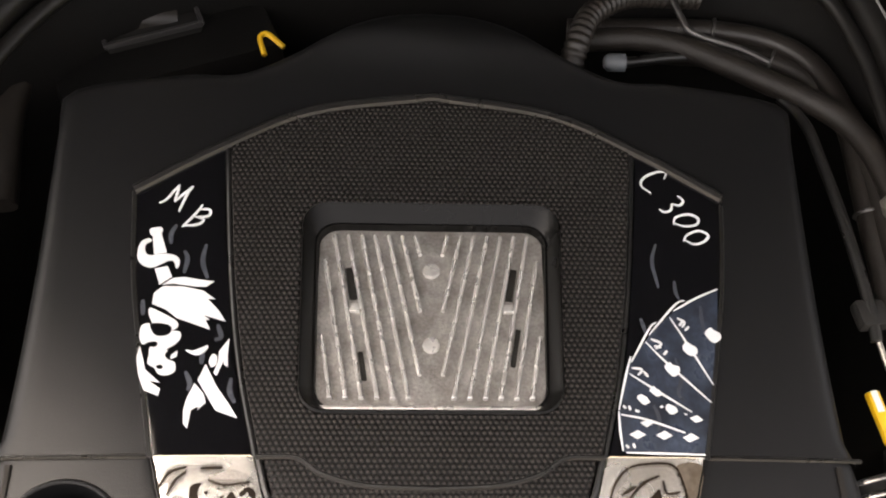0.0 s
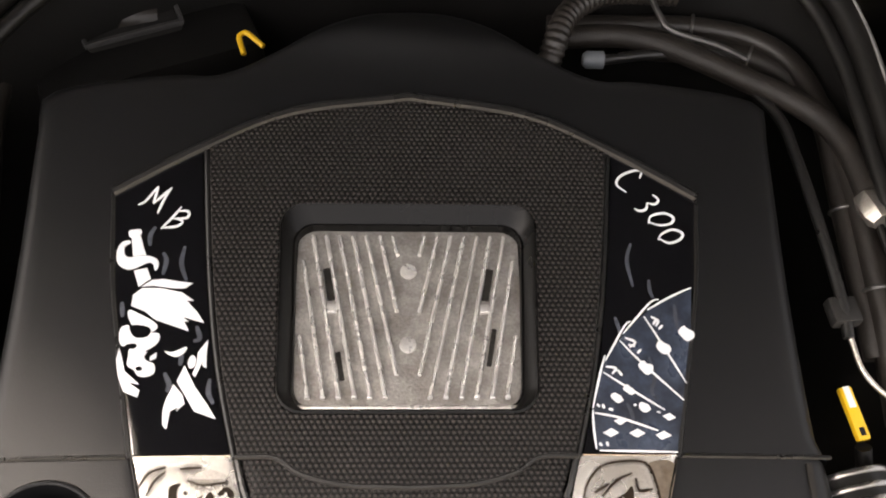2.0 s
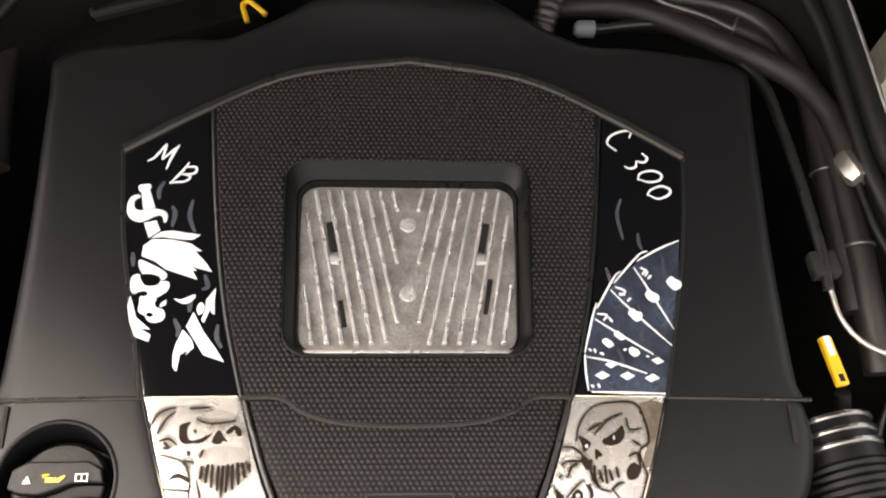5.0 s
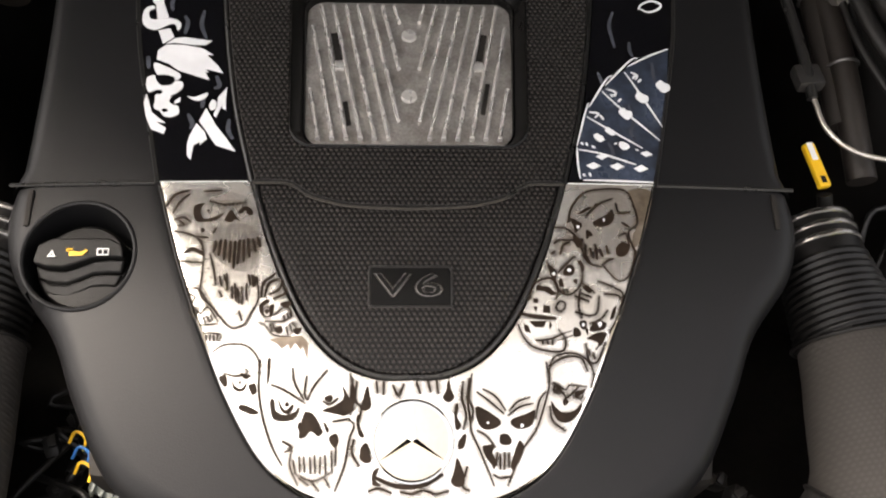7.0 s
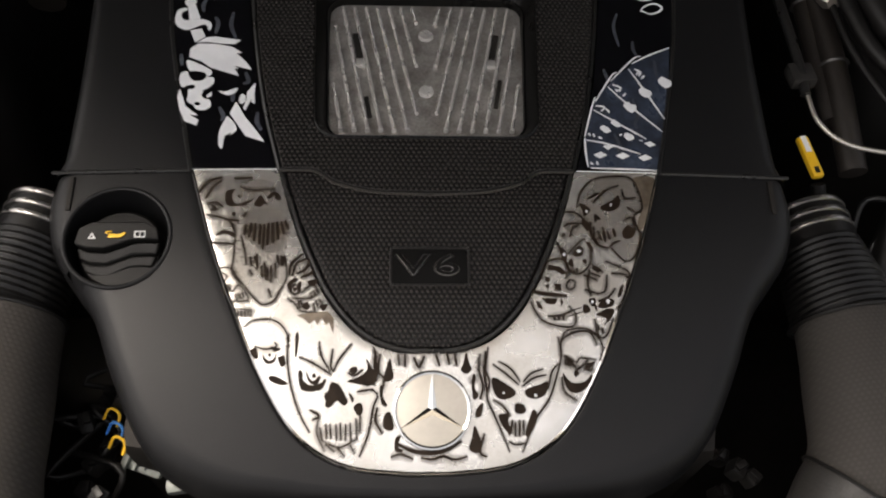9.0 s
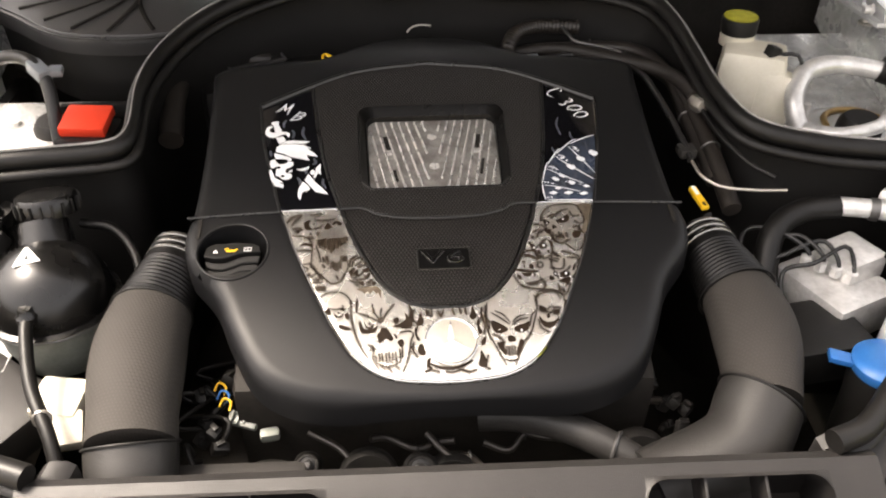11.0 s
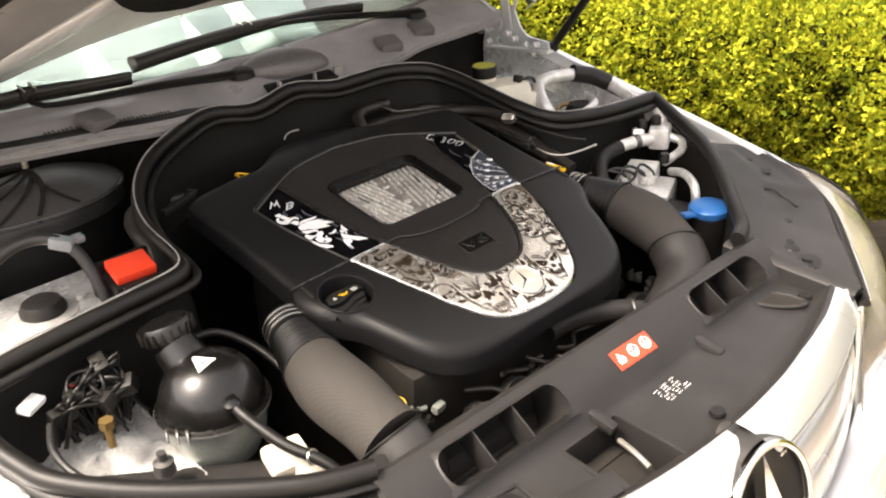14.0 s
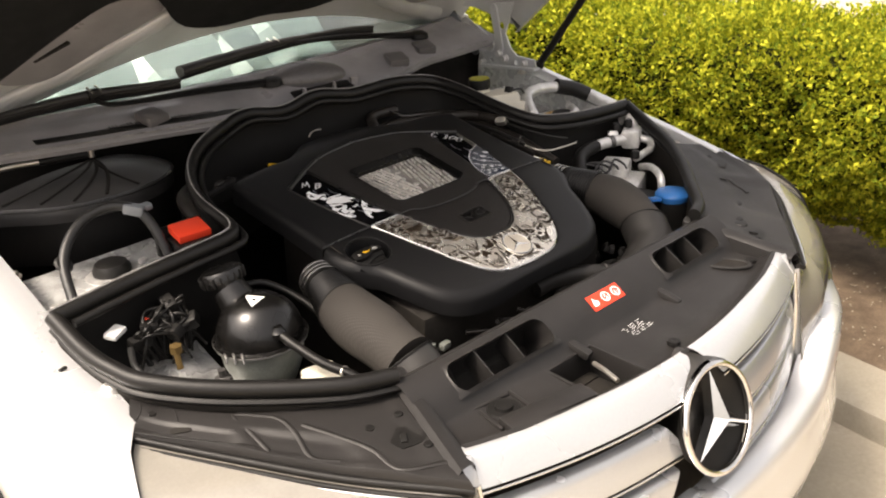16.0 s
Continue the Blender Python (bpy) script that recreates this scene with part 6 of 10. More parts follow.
art("painted_smoke", pads[1], "smoke_art",
    fills=[],
    strokes=[[(149.6, 37.7), (152.5, 29.6), (151.3, 20.6)]], width=1.8)
art("painted_bearded_skull_shade", band, "haze_art",
    fills=[[(-175.3, -17.2), (-170.1, -6.3), (-156.1, -2.5), (-134.1, -3.9), (-116.2, -9.2), (-109.3, -19.3), (-105.6, -36.3), (-103.8, -49.4), (-106, -64.3), (-105.3, -80.4), (-107.4, -91.3), (-110.6, -100.3), (-118.6, -103.1), (-127.6, -98), (-136.4, -88.9), (-144.3, -79.7), (-144.1, -65.7), (-144.8, -52.7), (-149.6, -39.7), (-154.5, -27.6), (-168.4, -24.4)]],
    strokes=[], width=0.8)
art("painted_bearded_skull_shade", band, "haze_art",
    fills=[[(-138.6, -34.8), (-132.5, -29.9), (-116.5, -29.2), (-108.6, -34.3), (-104.7, -45.4), (-109, -61.3), (-119, -64.1), (-130.9, -58), (-137.8, -49.8)]],
    strokes=[], width=0.8)
art("painted_bearded_skull", band, "dark_art",
    fills=[[(-153.4, -23.6), (-153.3, -15.6), (-146.2, -13.7), (-148.3, -16.7), (-148.4, -21.7), (-145.4, -25.7), (-137.4, -23.8), (-131.3, -20.9), (-137.4, -26.8), (-144.5, -27.7), (-150.5, -27.6)]],
    strokes=[], width=0.8)
art("painted_bearded_skull", band, "dark_art",
    fills=[[(-131.4, -25.9), (-127.3, -19), (-123.4, -24.1), (-120.4, -27.1), (-124.4, -26), (-125.5, -28), (-129.5, -28)]],
    strokes=[], width=0.8)
art("painted_bearded_skull", band, "dark_art",
    fills=[[(-122.3, -20.1), (-117.3, -16.2), (-112.3, -19.2), (-112.4, -23.2), (-115.4, -22.2), (-117.3, -19.2), (-120.4, -22.1)]],
    strokes=[], width=0.8)
art("painted_bearded_skull", band, "dark_art",
    fills=[[(-158.8, -51.5), (-152.8, -46.6), (-144.8, -49.7), (-144.8, -52.7), (-151.8, -49.6)]],
    strokes=[], width=0.8)
art("painted_eye", band, "dark_art",
    fills=[[(-142.3, -19.8), (-142.3, -20.8), (-143.3, -20.8), (-144.3, -19.7), (-144.3, -18.7), (-142.3, -18.8)]],
    strokes=[], width=0.8)
art("painted_eye", band, "dark_art",
    fills=[[(-118.3, -20.1), (-118.3, -21.1), (-119.3, -21.1), (-120.3, -20.1), (-119.3, -19.1), (-118.3, -19.1)]],
    strokes=[], width=0.8)
art("painted_eye", band, "dark_art",
    fills=[[(-144.6, -34.7), (-145.6, -35.7), (-146.6, -35.7), (-147.6, -34.7), (-147.5, -32.7), (-145.5, -32.7)]],
    strokes=[], width=0.8)
art("painted_bearded_skull_haze", band, "haze_art",
    fills=[],
    strokes=[[(-174.3, -17.3), (-168.1, -7.4), (-157.1, -3.5)], [(-168.4, -21.4), (-163.2, -11.4), (-157.1, -6.5)], [(-148.1, -4.7), (-134.1, -3.9)], [(-143.2, -11.8), (-132.3, -14.9), (-116.2, -13.2)], [(-167.4, -26.4), (-160.4, -24.5), (-154.5, -28.6)], [(-163.4, -26.4), (-159.5, -30.5), (-164.5, -30.4)], [(-166.6, -34.4), (-153.6, -37.6), (-146.7, -42.7), (-143.8, -51.7)], [(-162.9, -56.4), (-143.9, -57.7)], [(-149.6, -38.7), (-141.6, -39.8)], [(-136.5, -31.9), (-138.6, -36.8)]], width=2.34)
art("painted_bearded_skull_haze", band, "haze_art",
    fills=[],
    strokes=[[(-174.3, -17.3), (-168.1, -7.4), (-157.1, -3.5)], [(-168.4, -21.4), (-163.2, -11.4), (-157.1, -6.5)], [(-148.1, -4.7), (-134.1, -3.9)], [(-143.2, -11.8), (-132.3, -14.9), (-116.2, -13.2)], [(-167.4, -26.4), (-160.4, -24.5), (-154.5, -28.6)], [(-163.4, -26.4), (-159.5, -30.5), (-164.5, -30.4)], [(-166.6, -34.4), (-153.6, -37.6), (-146.7, -42.7), (-143.8, -51.7)], [(-162.9, -56.4), (-143.9, -57.7)], [(-149.6, -38.7), (-141.6, -39.8)], [(-136.5, -31.9), (-138.6, -36.8)]], width=4.485)
art("painted_bearded_skull", band, "dark_art",
    fills=[],
    strokes=[[(-174.3, -17.3), (-168.1, -7.4), (-157.1, -3.5)], [(-168.4, -21.4), (-163.2, -11.4), (-157.1, -6.5)], [(-148.1, -4.7), (-134.1, -3.9)], [(-143.2, -11.8), (-132.3, -14.9), (-116.2, -13.2)], [(-167.4, -26.4), (-160.4, -24.5), (-154.5, -28.6)], [(-163.4, -26.4), (-159.5, -30.5), (-164.5, -30.4)], [(-166.6, -34.4), (-153.6, -37.6), (-146.7, -42.7), (-143.8, -51.7)], [(-162.9, -56.4), (-143.9, -57.7)], [(-149.6, -38.7), (-141.6, -39.8)], [(-136.5, -31.9), (-138.6, -36.8)]], width=0.78)
art("painted_beard_haze", band, "haze_art",
    fills=[],
    strokes=[[(-136.7, -41.9), (-136.8, -46.9), (-137.8, -50.8)], [(-132.7, -40.9), (-133.8, -52.9)], [(-129.7, -41), (-129.9, -56)], [(-125.7, -42), (-125.9, -58)], [(-122.7, -42.1), (-123, -62.1)], [(-119.7, -41.1), (-119.9, -59.1)], [(-116.7, -41.2), (-115.9, -57.2)], [(-113.6, -40.2), (-111.9, -54.2)], [(-110.6, -40.3), (-107.8, -50.3)], [(-107.6, -39.3), (-104.7, -46.4)]], width=2.268)
art("painted_beard_haze", band, "haze_art",
    fills=[],
    strokes=[[(-136.7, -41.9), (-136.8, -46.9), (-137.8, -50.8)], [(-132.7, -40.9), (-133.8, -52.9)], [(-129.7, -41), (-129.9, -56)], [(-125.7, -42), (-125.9, -58)], [(-122.7, -42.1), (-123, -62.1)], [(-119.7, -41.1), (-119.9, -59.1)], [(-116.7, -41.2), (-115.9, -57.2)], [(-113.6, -40.2), (-111.9, -54.2)], [(-110.6, -40.3), (-107.8, -50.3)], [(-107.6, -39.3), (-104.7, -46.4)]], width=4.347)
art("painted_beard", band, "dark_art",
    fills=[],
    strokes=[[(-136.7, -41.9), (-136.8, -46.9), (-137.8, -50.8)], [(-132.7, -40.9), (-133.8, -52.9)], [(-129.7, -41), (-129.9, -56)], [(-125.7, -42), (-125.9, -58)], [(-122.7, -42.1), (-123, -62.1)], [(-119.7, -41.1), (-119.9, -59.1)], [(-116.7, -41.2), (-115.9, -57.2)], [(-113.6, -40.2), (-111.9, -54.2)], [(-110.6, -40.3), (-107.8, -50.3)], [(-107.6, -39.3), (-104.7, -46.4)]], width=1.092)
art("painted_beard_haze", band, "haze_art",
    fills=[],
    strokes=[[(-132.1, -66.9), (-130.2, -75)], [(-129.1, -66), (-127.1, -72)], [(-127, -65), (-126.2, -78)], [(-123.2, -74.1), (-122.3, -83.1)], [(-121.1, -72.1), (-119.4, -85.1)], [(-119.2, -75.1), (-117.4, -86.2)], [(-116.2, -74.2), (-115.4, -87.2)], [(-113.1, -72.2), (-112.3, -84.2)], [(-112.1, -66.2), (-110.2, -74.3)], [(-109.1, -66.3), (-108.2, -75.3)], [(-107.1, -67.3), (-107.2, -74.3)], [(-132.2, -76.9), (-129.3, -82)]], width=1.8)
art("painted_beard_haze", band, "haze_art",
    fills=[],
    strokes=[[(-132.1, -66.9), (-130.2, -75)], [(-129.1, -66), (-127.1, -72)], [(-127, -65), (-126.2, -78)], [(-123.2, -74.1), (-122.3, -83.1)], [(-121.1, -72.1), (-119.4, -85.1)], [(-119.2, -75.1), (-117.4, -86.2)], [(-116.2, -74.2), (-115.4, -87.2)], [(-113.1, -72.2), (-112.3, -84.2)], [(-112.1, -66.2), (-110.2, -74.3)], [(-109.1, -66.3), (-108.2, -75.3)], [(-107.1, -67.3), (-107.2, -74.3)], [(-132.2, -76.9), (-129.3, -82)]], width=3.45)
art("painted_beard", band, "dark_art",
    fills=[],
    strokes=[[(-132.1, -66.9), (-130.2, -75)], [(-129.1, -66), (-127.1, -72)], [(-127, -65), (-126.2, -78)], [(-123.2, -74.1), (-122.3, -83.1)], [(-121.1, -72.1), (-119.4, -85.1)], [(-119.2, -75.1), (-117.4, -86.2)], [(-116.2, -74.2), (-115.4, -87.2)], [(-113.1, -72.2), (-112.3, -84.2)], [(-112.1, -66.2), (-110.2, -74.3)], [(-109.1, -66.3), (-108.2, -75.3)], [(-107.1, -67.3), (-107.2, -74.3)], [(-132.2, -76.9), (-129.3, -82)]], width=0.78)
art("painted_contour_haze", band, "haze_art",
    fills=[],
    strokes=[[(-143.8, -51.7), (-144.1, -65.7), (-144.3, -79.7), (-136.4, -87.9), (-127.6, -98), (-120.6, -103.1), (-112.6, -100.2), (-109.5, -94.3), (-104.3, -83.4), (-106.1, -67.3)], [(-117.4, -91.2), (-114.6, -98.2)], [(-139.8, -50.8), (-136, -63.9), (-134.2, -73.9)]], width=2.652)
art("painted_contour_haze", band, "haze_art",
    fills=[],
    strokes=[[(-143.8, -51.7), (-144.1, -65.7), (-144.3, -79.7), (-136.4, -87.9), (-127.6, -98), (-120.6, -103.1), (-112.6, -100.2), (-109.5, -94.3), (-104.3, -83.4), (-106.1, -67.3)], [(-117.4, -91.2), (-114.6, -98.2)], [(-139.8, -50.8), (-136, -63.9), (-134.2, -73.9)]], width=5.083)
art("painted_contour", band, "dark_art",
    fills=[],
    strokes=[[(-143.8, -51.7), (-144.1, -65.7), (-144.3, -79.7), (-136.4, -87.9), (-127.6, -98), (-120.6, -103.1), (-112.6, -100.2), (-109.5, -94.3), (-104.3, -83.4), (-106.1, -67.3)], [(-117.4, -91.2), (-114.6, -98.2)], [(-139.8, -50.8), (-136, -63.9), (-134.2, -73.9)]], width=0.884)
art("painted_tentacle_haze", band, "haze_art",
    fills=[],
    strokes=[[(-102.3, -82.4), (-101.2, -72.4), (-93, -65.5)], [(-100.3, -82.4), (-97.2, -72.5), (-90.1, -69.6)], [(-97.3, -80.5), (-90.2, -76.6), (-88.1, -69.6)], [(-94.3, -83.5), (-86.3, -79.7), (-85.2, -75.7)]], width=1.92)
art("painted_tentacle_haze", band, "haze_art",
    fills=[],
    strokes=[[(-102.3, -82.4), (-101.2, -72.4), (-93, -65.5)], [(-100.3, -82.4), (-97.2, -72.5), (-90.1, -69.6)], [(-97.3, -80.5), (-90.2, -76.6), (-88.1, -69.6)], [(-94.3, -83.5), (-86.3, -79.7), (-85.2, -75.7)]], width=3.68)
art("painted_tentacle", band, "dark_art",
    fills=[],
    strokes=[[(-102.3, -82.4), (-101.2, -72.4), (-93, -65.5)], [(-100.3, -82.4), (-97.2, -72.5), (-90.1, -69.6)], [(-97.3, -80.5), (-90.2, -76.6), (-88.1, -69.6)], [(-94.3, -83.5), (-86.3, -79.7), (-85.2, -75.7)]], width=1.04)
art("painted_small_skull", band, "dark_art",
    fills=[[(-103.4, -87.4), (-98.3, -83.5), (-96.4, -85.5), (-100.4, -88.4), (-100.5, -94.4), (-102.5, -92.4)]],
    strokes=[], width=0.8)
art("painted_small_skull", band, "dark_art",
    fills=[[(-89.4, -86.6), (-81.3, -84.7), (-84.4, -89.7)]],
    strokes=[], width=0.8)
art("painted_small_skull", band, "dark_art",
    fills=[[(-91.6, -102.6), (-87.6, -101.6), (-86.7, -105.7), (-90.7, -106.6)]],
    strokes=[], width=0.8)
art("painted_small_skull", band, "dark_art",
    fills=[[(-79.6, -103.8), (-73.6, -102.9), (-76.7, -107.8)]],
    strokes=[], width=0.8)
art("painted_small_skull", band, "dark_art",
    fills=[[(-96.4, -88.5), (-93.4, -86.5), (-93.5, -92.5), (-95.5, -95.5)]],
    strokes=[], width=0.8)
art("painted_small_skull_haze", band, "haze_art",
    fills=[],
    strokes=[[(-94.4, -91.5), (-95.5, -94.5), (-98.5, -95.5), (-100.5, -93.4), (-100.4, -90.4), (-98.4, -88.5), (-96.4, -89.5), (-94.4, -91.5)], [(-93.5, -94.5), (-85.4, -88.7), (-80.5, -92.7)], [(-86.5, -93.7), (-85.6, -98.7)], [(-84.5, -92.7), (-82.5, -96.7)], [(-82.5, -91.7), (-80.5, -95.7)], [(-95.6, -99.5), (-93.7, -105.5)], [(-93.6, -99.5), (-91.7, -105.6)], [(-84.6, -101.7), (-82.7, -107.7)], [(-82.6, -99.7), (-79.7, -106.8)], [(-80.6, -98.7), (-77.6, -102.8)], [(-103.6, -98.4), (-98.6, -101.5), (-92.7, -107.6), (-80.7, -108.7)], [(-99.6, -98.4), (-87.6, -98.6), (-81.5, -95.7)]], width=1.716)
art("painted_small_skull_haze", band, "haze_art",
    fills=[],
    strokes=[[(-94.4, -91.5), (-95.5, -94.5), (-98.5, -95.5), (-100.5, -93.4), (-100.4, -90.4), (-98.4, -88.5), (-96.4, -89.5), (-94.4, -91.5)], [(-93.5, -94.5), (-85.4, -88.7), (-80.5, -92.7)], [(-86.5, -93.7), (-85.6, -98.7)], [(-84.5, -92.7), (-82.5, -96.7)], [(-82.5, -91.7), (-80.5, -95.7)], [(-95.6, -99.5), (-93.7, -105.5)], [(-93.6, -99.5), (-91.7, -105.6)], [(-84.6, -101.7), (-82.7, -107.7)], [(-82.6, -99.7), (-79.7, -106.8)], [(-80.6, -98.7), (-77.6, -102.8)], [(-103.6, -98.4), (-98.6, -101.5), (-92.7, -107.6), (-80.7, -108.7)], [(-99.6, -98.4), (-87.6, -98.6), (-81.5, -95.7)]], width=3.289)
art("painted_small_skull", band, "dark_art",
    fills=[],
    strokes=[[(-94.4, -91.5), (-95.5, -94.5), (-98.5, -95.5), (-100.5, -93.4), (-100.4, -90.4), (-98.4, -88.5), (-96.4, -89.5), (-94.4, -91.5)], [(-93.5, -94.5), (-85.4, -88.7), (-80.5, -92.7)], [(-86.5, -93.7), (-85.6, -98.7)], [(-84.5, -92.7), (-82.5, -96.7)], [(-82.5, -91.7), (-80.5, -95.7)], [(-95.6, -99.5), (-93.7, -105.5)], [(-93.6, -99.5), (-91.7, -105.6)], [(-84.6, -101.7), (-82.7, -107.7)], [(-82.6, -99.7), (-79.7, -106.8)], [(-80.6, -98.7), (-77.6, -102.8)], [(-103.6, -98.4), (-98.6, -101.5), (-92.7, -107.6), (-80.7, -108.7)], [(-99.6, -98.4), (-87.6, -98.6), (-81.5, -95.7)]], width=0.572)
art("painted_eye", band, "dark_art",
    fills=[[(-96.4, -91.5), (-97.5, -93.5), (-98.5, -93.5), (-99.4, -91.4), (-98.4, -90.5), (-97.4, -90.5)]],
    strokes=[], width=0.8)
art("painted_eye", band, "dark_art",
    fills=[[(-145.4, -90.7), (-146.5, -91.7), (-147.5, -91.7), (-148.4, -90.7), (-147.4, -89.7), (-146.4, -89.7)]],
    strokes=[], width=0.8)
art("painted_small_skull_haze", band, "haze_art",
    fills=[],
    strokes=[[(-144.4, -90.7), (-145.5, -92.7), (-147.5, -92.7), (-148.5, -91.7), (-148.4, -89.7), (-147.4, -88.7), (-145.4, -88.7), (-144.4, -90.7)], [(-143.5, -93.8), (-138.4, -88.8), (-130.6, -99)], [(-141.5, -94.8), (-139.6, -99.8)], [(-139.5, -93.8), (-136.6, -98.9)], [(-136.5, -93.9), (-134.6, -97.9)], [(-154.2, -75.6), (-145.2, -76.7), (-137.4, -87.9)], [(-143.6, -100.8), (-130.6, -100)], [(-140.7, -105.8), (-128.7, -107), (-129.8, -112)], [(-138.7, -106.8), (-137.8, -110.8)], [(-135.7, -106.9), (-135.8, -111.9)], [(-133.7, -106.9), (-132.8, -111.9)], [(-130.7, -107), (-130.8, -111)], [(-153.3, -78.6), (-148.3, -81.7), (-149.4, -85.7)]], width=2.028)
art("painted_small_skull_haze", band, "haze_art",
    fills=[],
    strokes=[[(-144.4, -90.7), (-145.5, -92.7), (-147.5, -92.7), (-148.5, -91.7), (-148.4, -89.7), (-147.4, -88.7), (-145.4, -88.7), (-144.4, -90.7)], [(-143.5, -93.8), (-138.4, -88.8), (-130.6, -99)], [(-141.5, -94.8), (-139.6, -99.8)], [(-139.5, -93.8), (-136.6, -98.9)], [(-136.5, -93.9), (-134.6, -97.9)], [(-154.2, -75.6), (-145.2, -76.7), (-137.4, -87.9)], [(-143.6, -100.8), (-130.6, -100)], [(-140.7, -105.8), (-128.7, -107), (-129.8, -112)], [(-138.7, -106.8), (-137.8, -110.8)], [(-135.7, -106.9), (-135.8, -111.9)], [(-133.7, -106.9), (-132.8, -111.9)], [(-130.7, -107), (-130.8, -111)], [(-153.3, -78.6), (-148.3, -81.7), (-149.4, -85.7)]], width=3.887)
art("painted_small_skull", band, "dark_art",
    fills=[],
    strokes=[[(-144.4, -90.7), (-145.5, -92.7), (-147.5, -92.7), (-148.5, -91.7), (-148.4, -89.7), (-147.4, -88.7), (-145.4, -88.7), (-144.4, -90.7)], [(-143.5, -93.8), (-138.4, -88.8), (-130.6, -99)], [(-141.5, -94.8), (-139.6, -99.8)], [(-139.5, -93.8), (-136.6, -98.9)], [(-136.5, -93.9), (-134.6, -97.9)], [(-154.2, -75.6), (-145.2, -76.7), (-137.4, -87.9)], [(-143.6, -100.8), (-130.6, -100)], [(-140.7, -105.8), (-128.7, -107), (-129.8, -112)], [(-138.7, -106.8), (-137.8, -110.8)], [(-135.7, -106.9), (-135.8, -111.9)], [(-133.7, -106.9), (-132.8, -111.9)], [(-130.7, -107), (-130.8, -111)], [(-153.3, -78.6), (-148.3, -81.7), (-149.4, -85.7)]], width=0.676)
art("painted_side_skull_haze", band, "haze_art",
    fills=[],
    strokes=[[(-133.9, -118.9), (-125.8, -114), (-111.8, -114.3), (-102.9, -122.4), (-101.1, -133.4)], [(-126.1, -132), (-117.1, -134.2), (-109.1, -132.3), (-111, -129.3)]], width=3.36)
art("painted_side_skull_haze", band, "haze_art",
    fills=[],
    strokes=[[(-133.9, -118.9), (-125.8, -114), (-111.8, -114.3), (-102.9, -122.4), (-101.1, -133.4)], [(-126.1, -132), (-117.1, -134.2), (-109.1, -132.3), (-111, -129.3)]], width=6.44)
art("painted_side_skull", band, "dark_art",
    fills=[],
    strokes=[[(-133.9, -118.9), (-125.8, -114), (-111.8, -114.3), (-102.9, -122.4), (-101.1, -133.4)], [(-126.1, -132), (-117.1, -134.2), (-109.1, -132.3), (-111, -129.3)]], width=0.832)
art("painted_side_skull", band, "dark_art",
    fills=[[(-128.1, -135), (-124.1, -133.1), (-122.2, -138.1), (-123.2, -141.1), (-126.2, -139)]],
    strokes=[], width=0.8)
art("painted_side_skull", band, "dark_art",
    fills=[[(-119.2, -137.1), (-117.2, -140.2), (-113.2, -142.2), (-110.2, -139.3), (-109.2, -136.3), (-110.2, -142.3), (-114.3, -144.2), (-118.2, -142.2)]],
    strokes=[], width=0.8)
art("painted_side_skull", band, "dark_art",
    fills=[[(-106.2, -140.3), (-104.2, -138.4), (-102.3, -144.4), (-105.3, -144.4)]],
    strokes=[], width=0.8)
art("painted_eye", band, "dark_art",
    fills=[[(-113.2, -138.2), (-113.2, -139.2), (-114.2, -139.2), (-115.2, -138.2), (-114.2, -137.2), (-113.2, -137.2)]],
    strokes=[], width=0.8)
art("painted_side_skull", band, "dark_art",
    fills=[[(-113.4, -152.2), (-107.4, -153.3), (-100.5, -157.4), (-105.5, -158.4), (-113.5, -155.2)]],
    strokes=[], width=0.8)
art("painted_side_skull", band, "dark_art",
    fills=[[(-108.2, -140.3), (-105.2, -139.4), (-102.3, -143.4), (-105.3, -146.4)]],
    strokes=[], width=0.8)
art("painted_side_skull", band, "dark_art",
    fills=[[(-114.1, -132.2), (-109.1, -133.3), (-106.1, -133.3), (-110.2, -136.3)]],
    strokes=[], width=0.8)
art("painted_hair", band, "brown_art",
    fills=[[(-95.7, -110.5), (-86.7, -108.7), (-73.7, -107.9), (-68.8, -112.9), (-69, -123.9), (-72.8, -114.9), (-73.9, -117.9), (-77.8, -112.8), (-80.9, -117.7), (-82.8, -113.7), (-86.8, -116.7), (-89.8, -113.6)]],
    strokes=[], width=0.8, smooth=False)
art("painted_grinning_skull", band, "dark_art",
    fills=[[(-96, -123.5), (-94, -123.5), (-94.1, -133.5), (-95.2, -139.5), (-96.2, -138.5), (-96.1, -132.5)]],
    strokes=[], width=0.8)
art("painted_grinning_skull_haze", band, "haze_art",
    fills=[],
    strokes=[[(-101, -123.4), (-101.2, -142.4), (-97.5, -161.5), (-90.8, -178.6), (-84, -189.7)], [(-93.2, -139.6), (-83.3, -143.7), (-69.4, -151.9)], [(-79, -128.8), (-77.2, -138.8), (-70.4, -149.9)], [(-69.1, -133.9), (-70.3, -144.9), (-68.4, -149.9)], [(-55.1, -130.2), (-64.2, -141), (-68.4, -149.9)], [(-58.4, -150.1), (-53.4, -152.2), (-47.3, -148.3)], [(-41.5, -161.4), (-36.6, -165.4), (-39.7, -173.4), (-43, -190.3), (-49.2, -205.3)], [(-84.8, -174.7), (-77.8, -178.8), (-82.9, -181.7)], [(-51.6, -163.2), (-39.5, -161.4)], [(-40.1, -132.4), (-37.3, -148.4), (-39.5, -159.4)]], width=3.12)
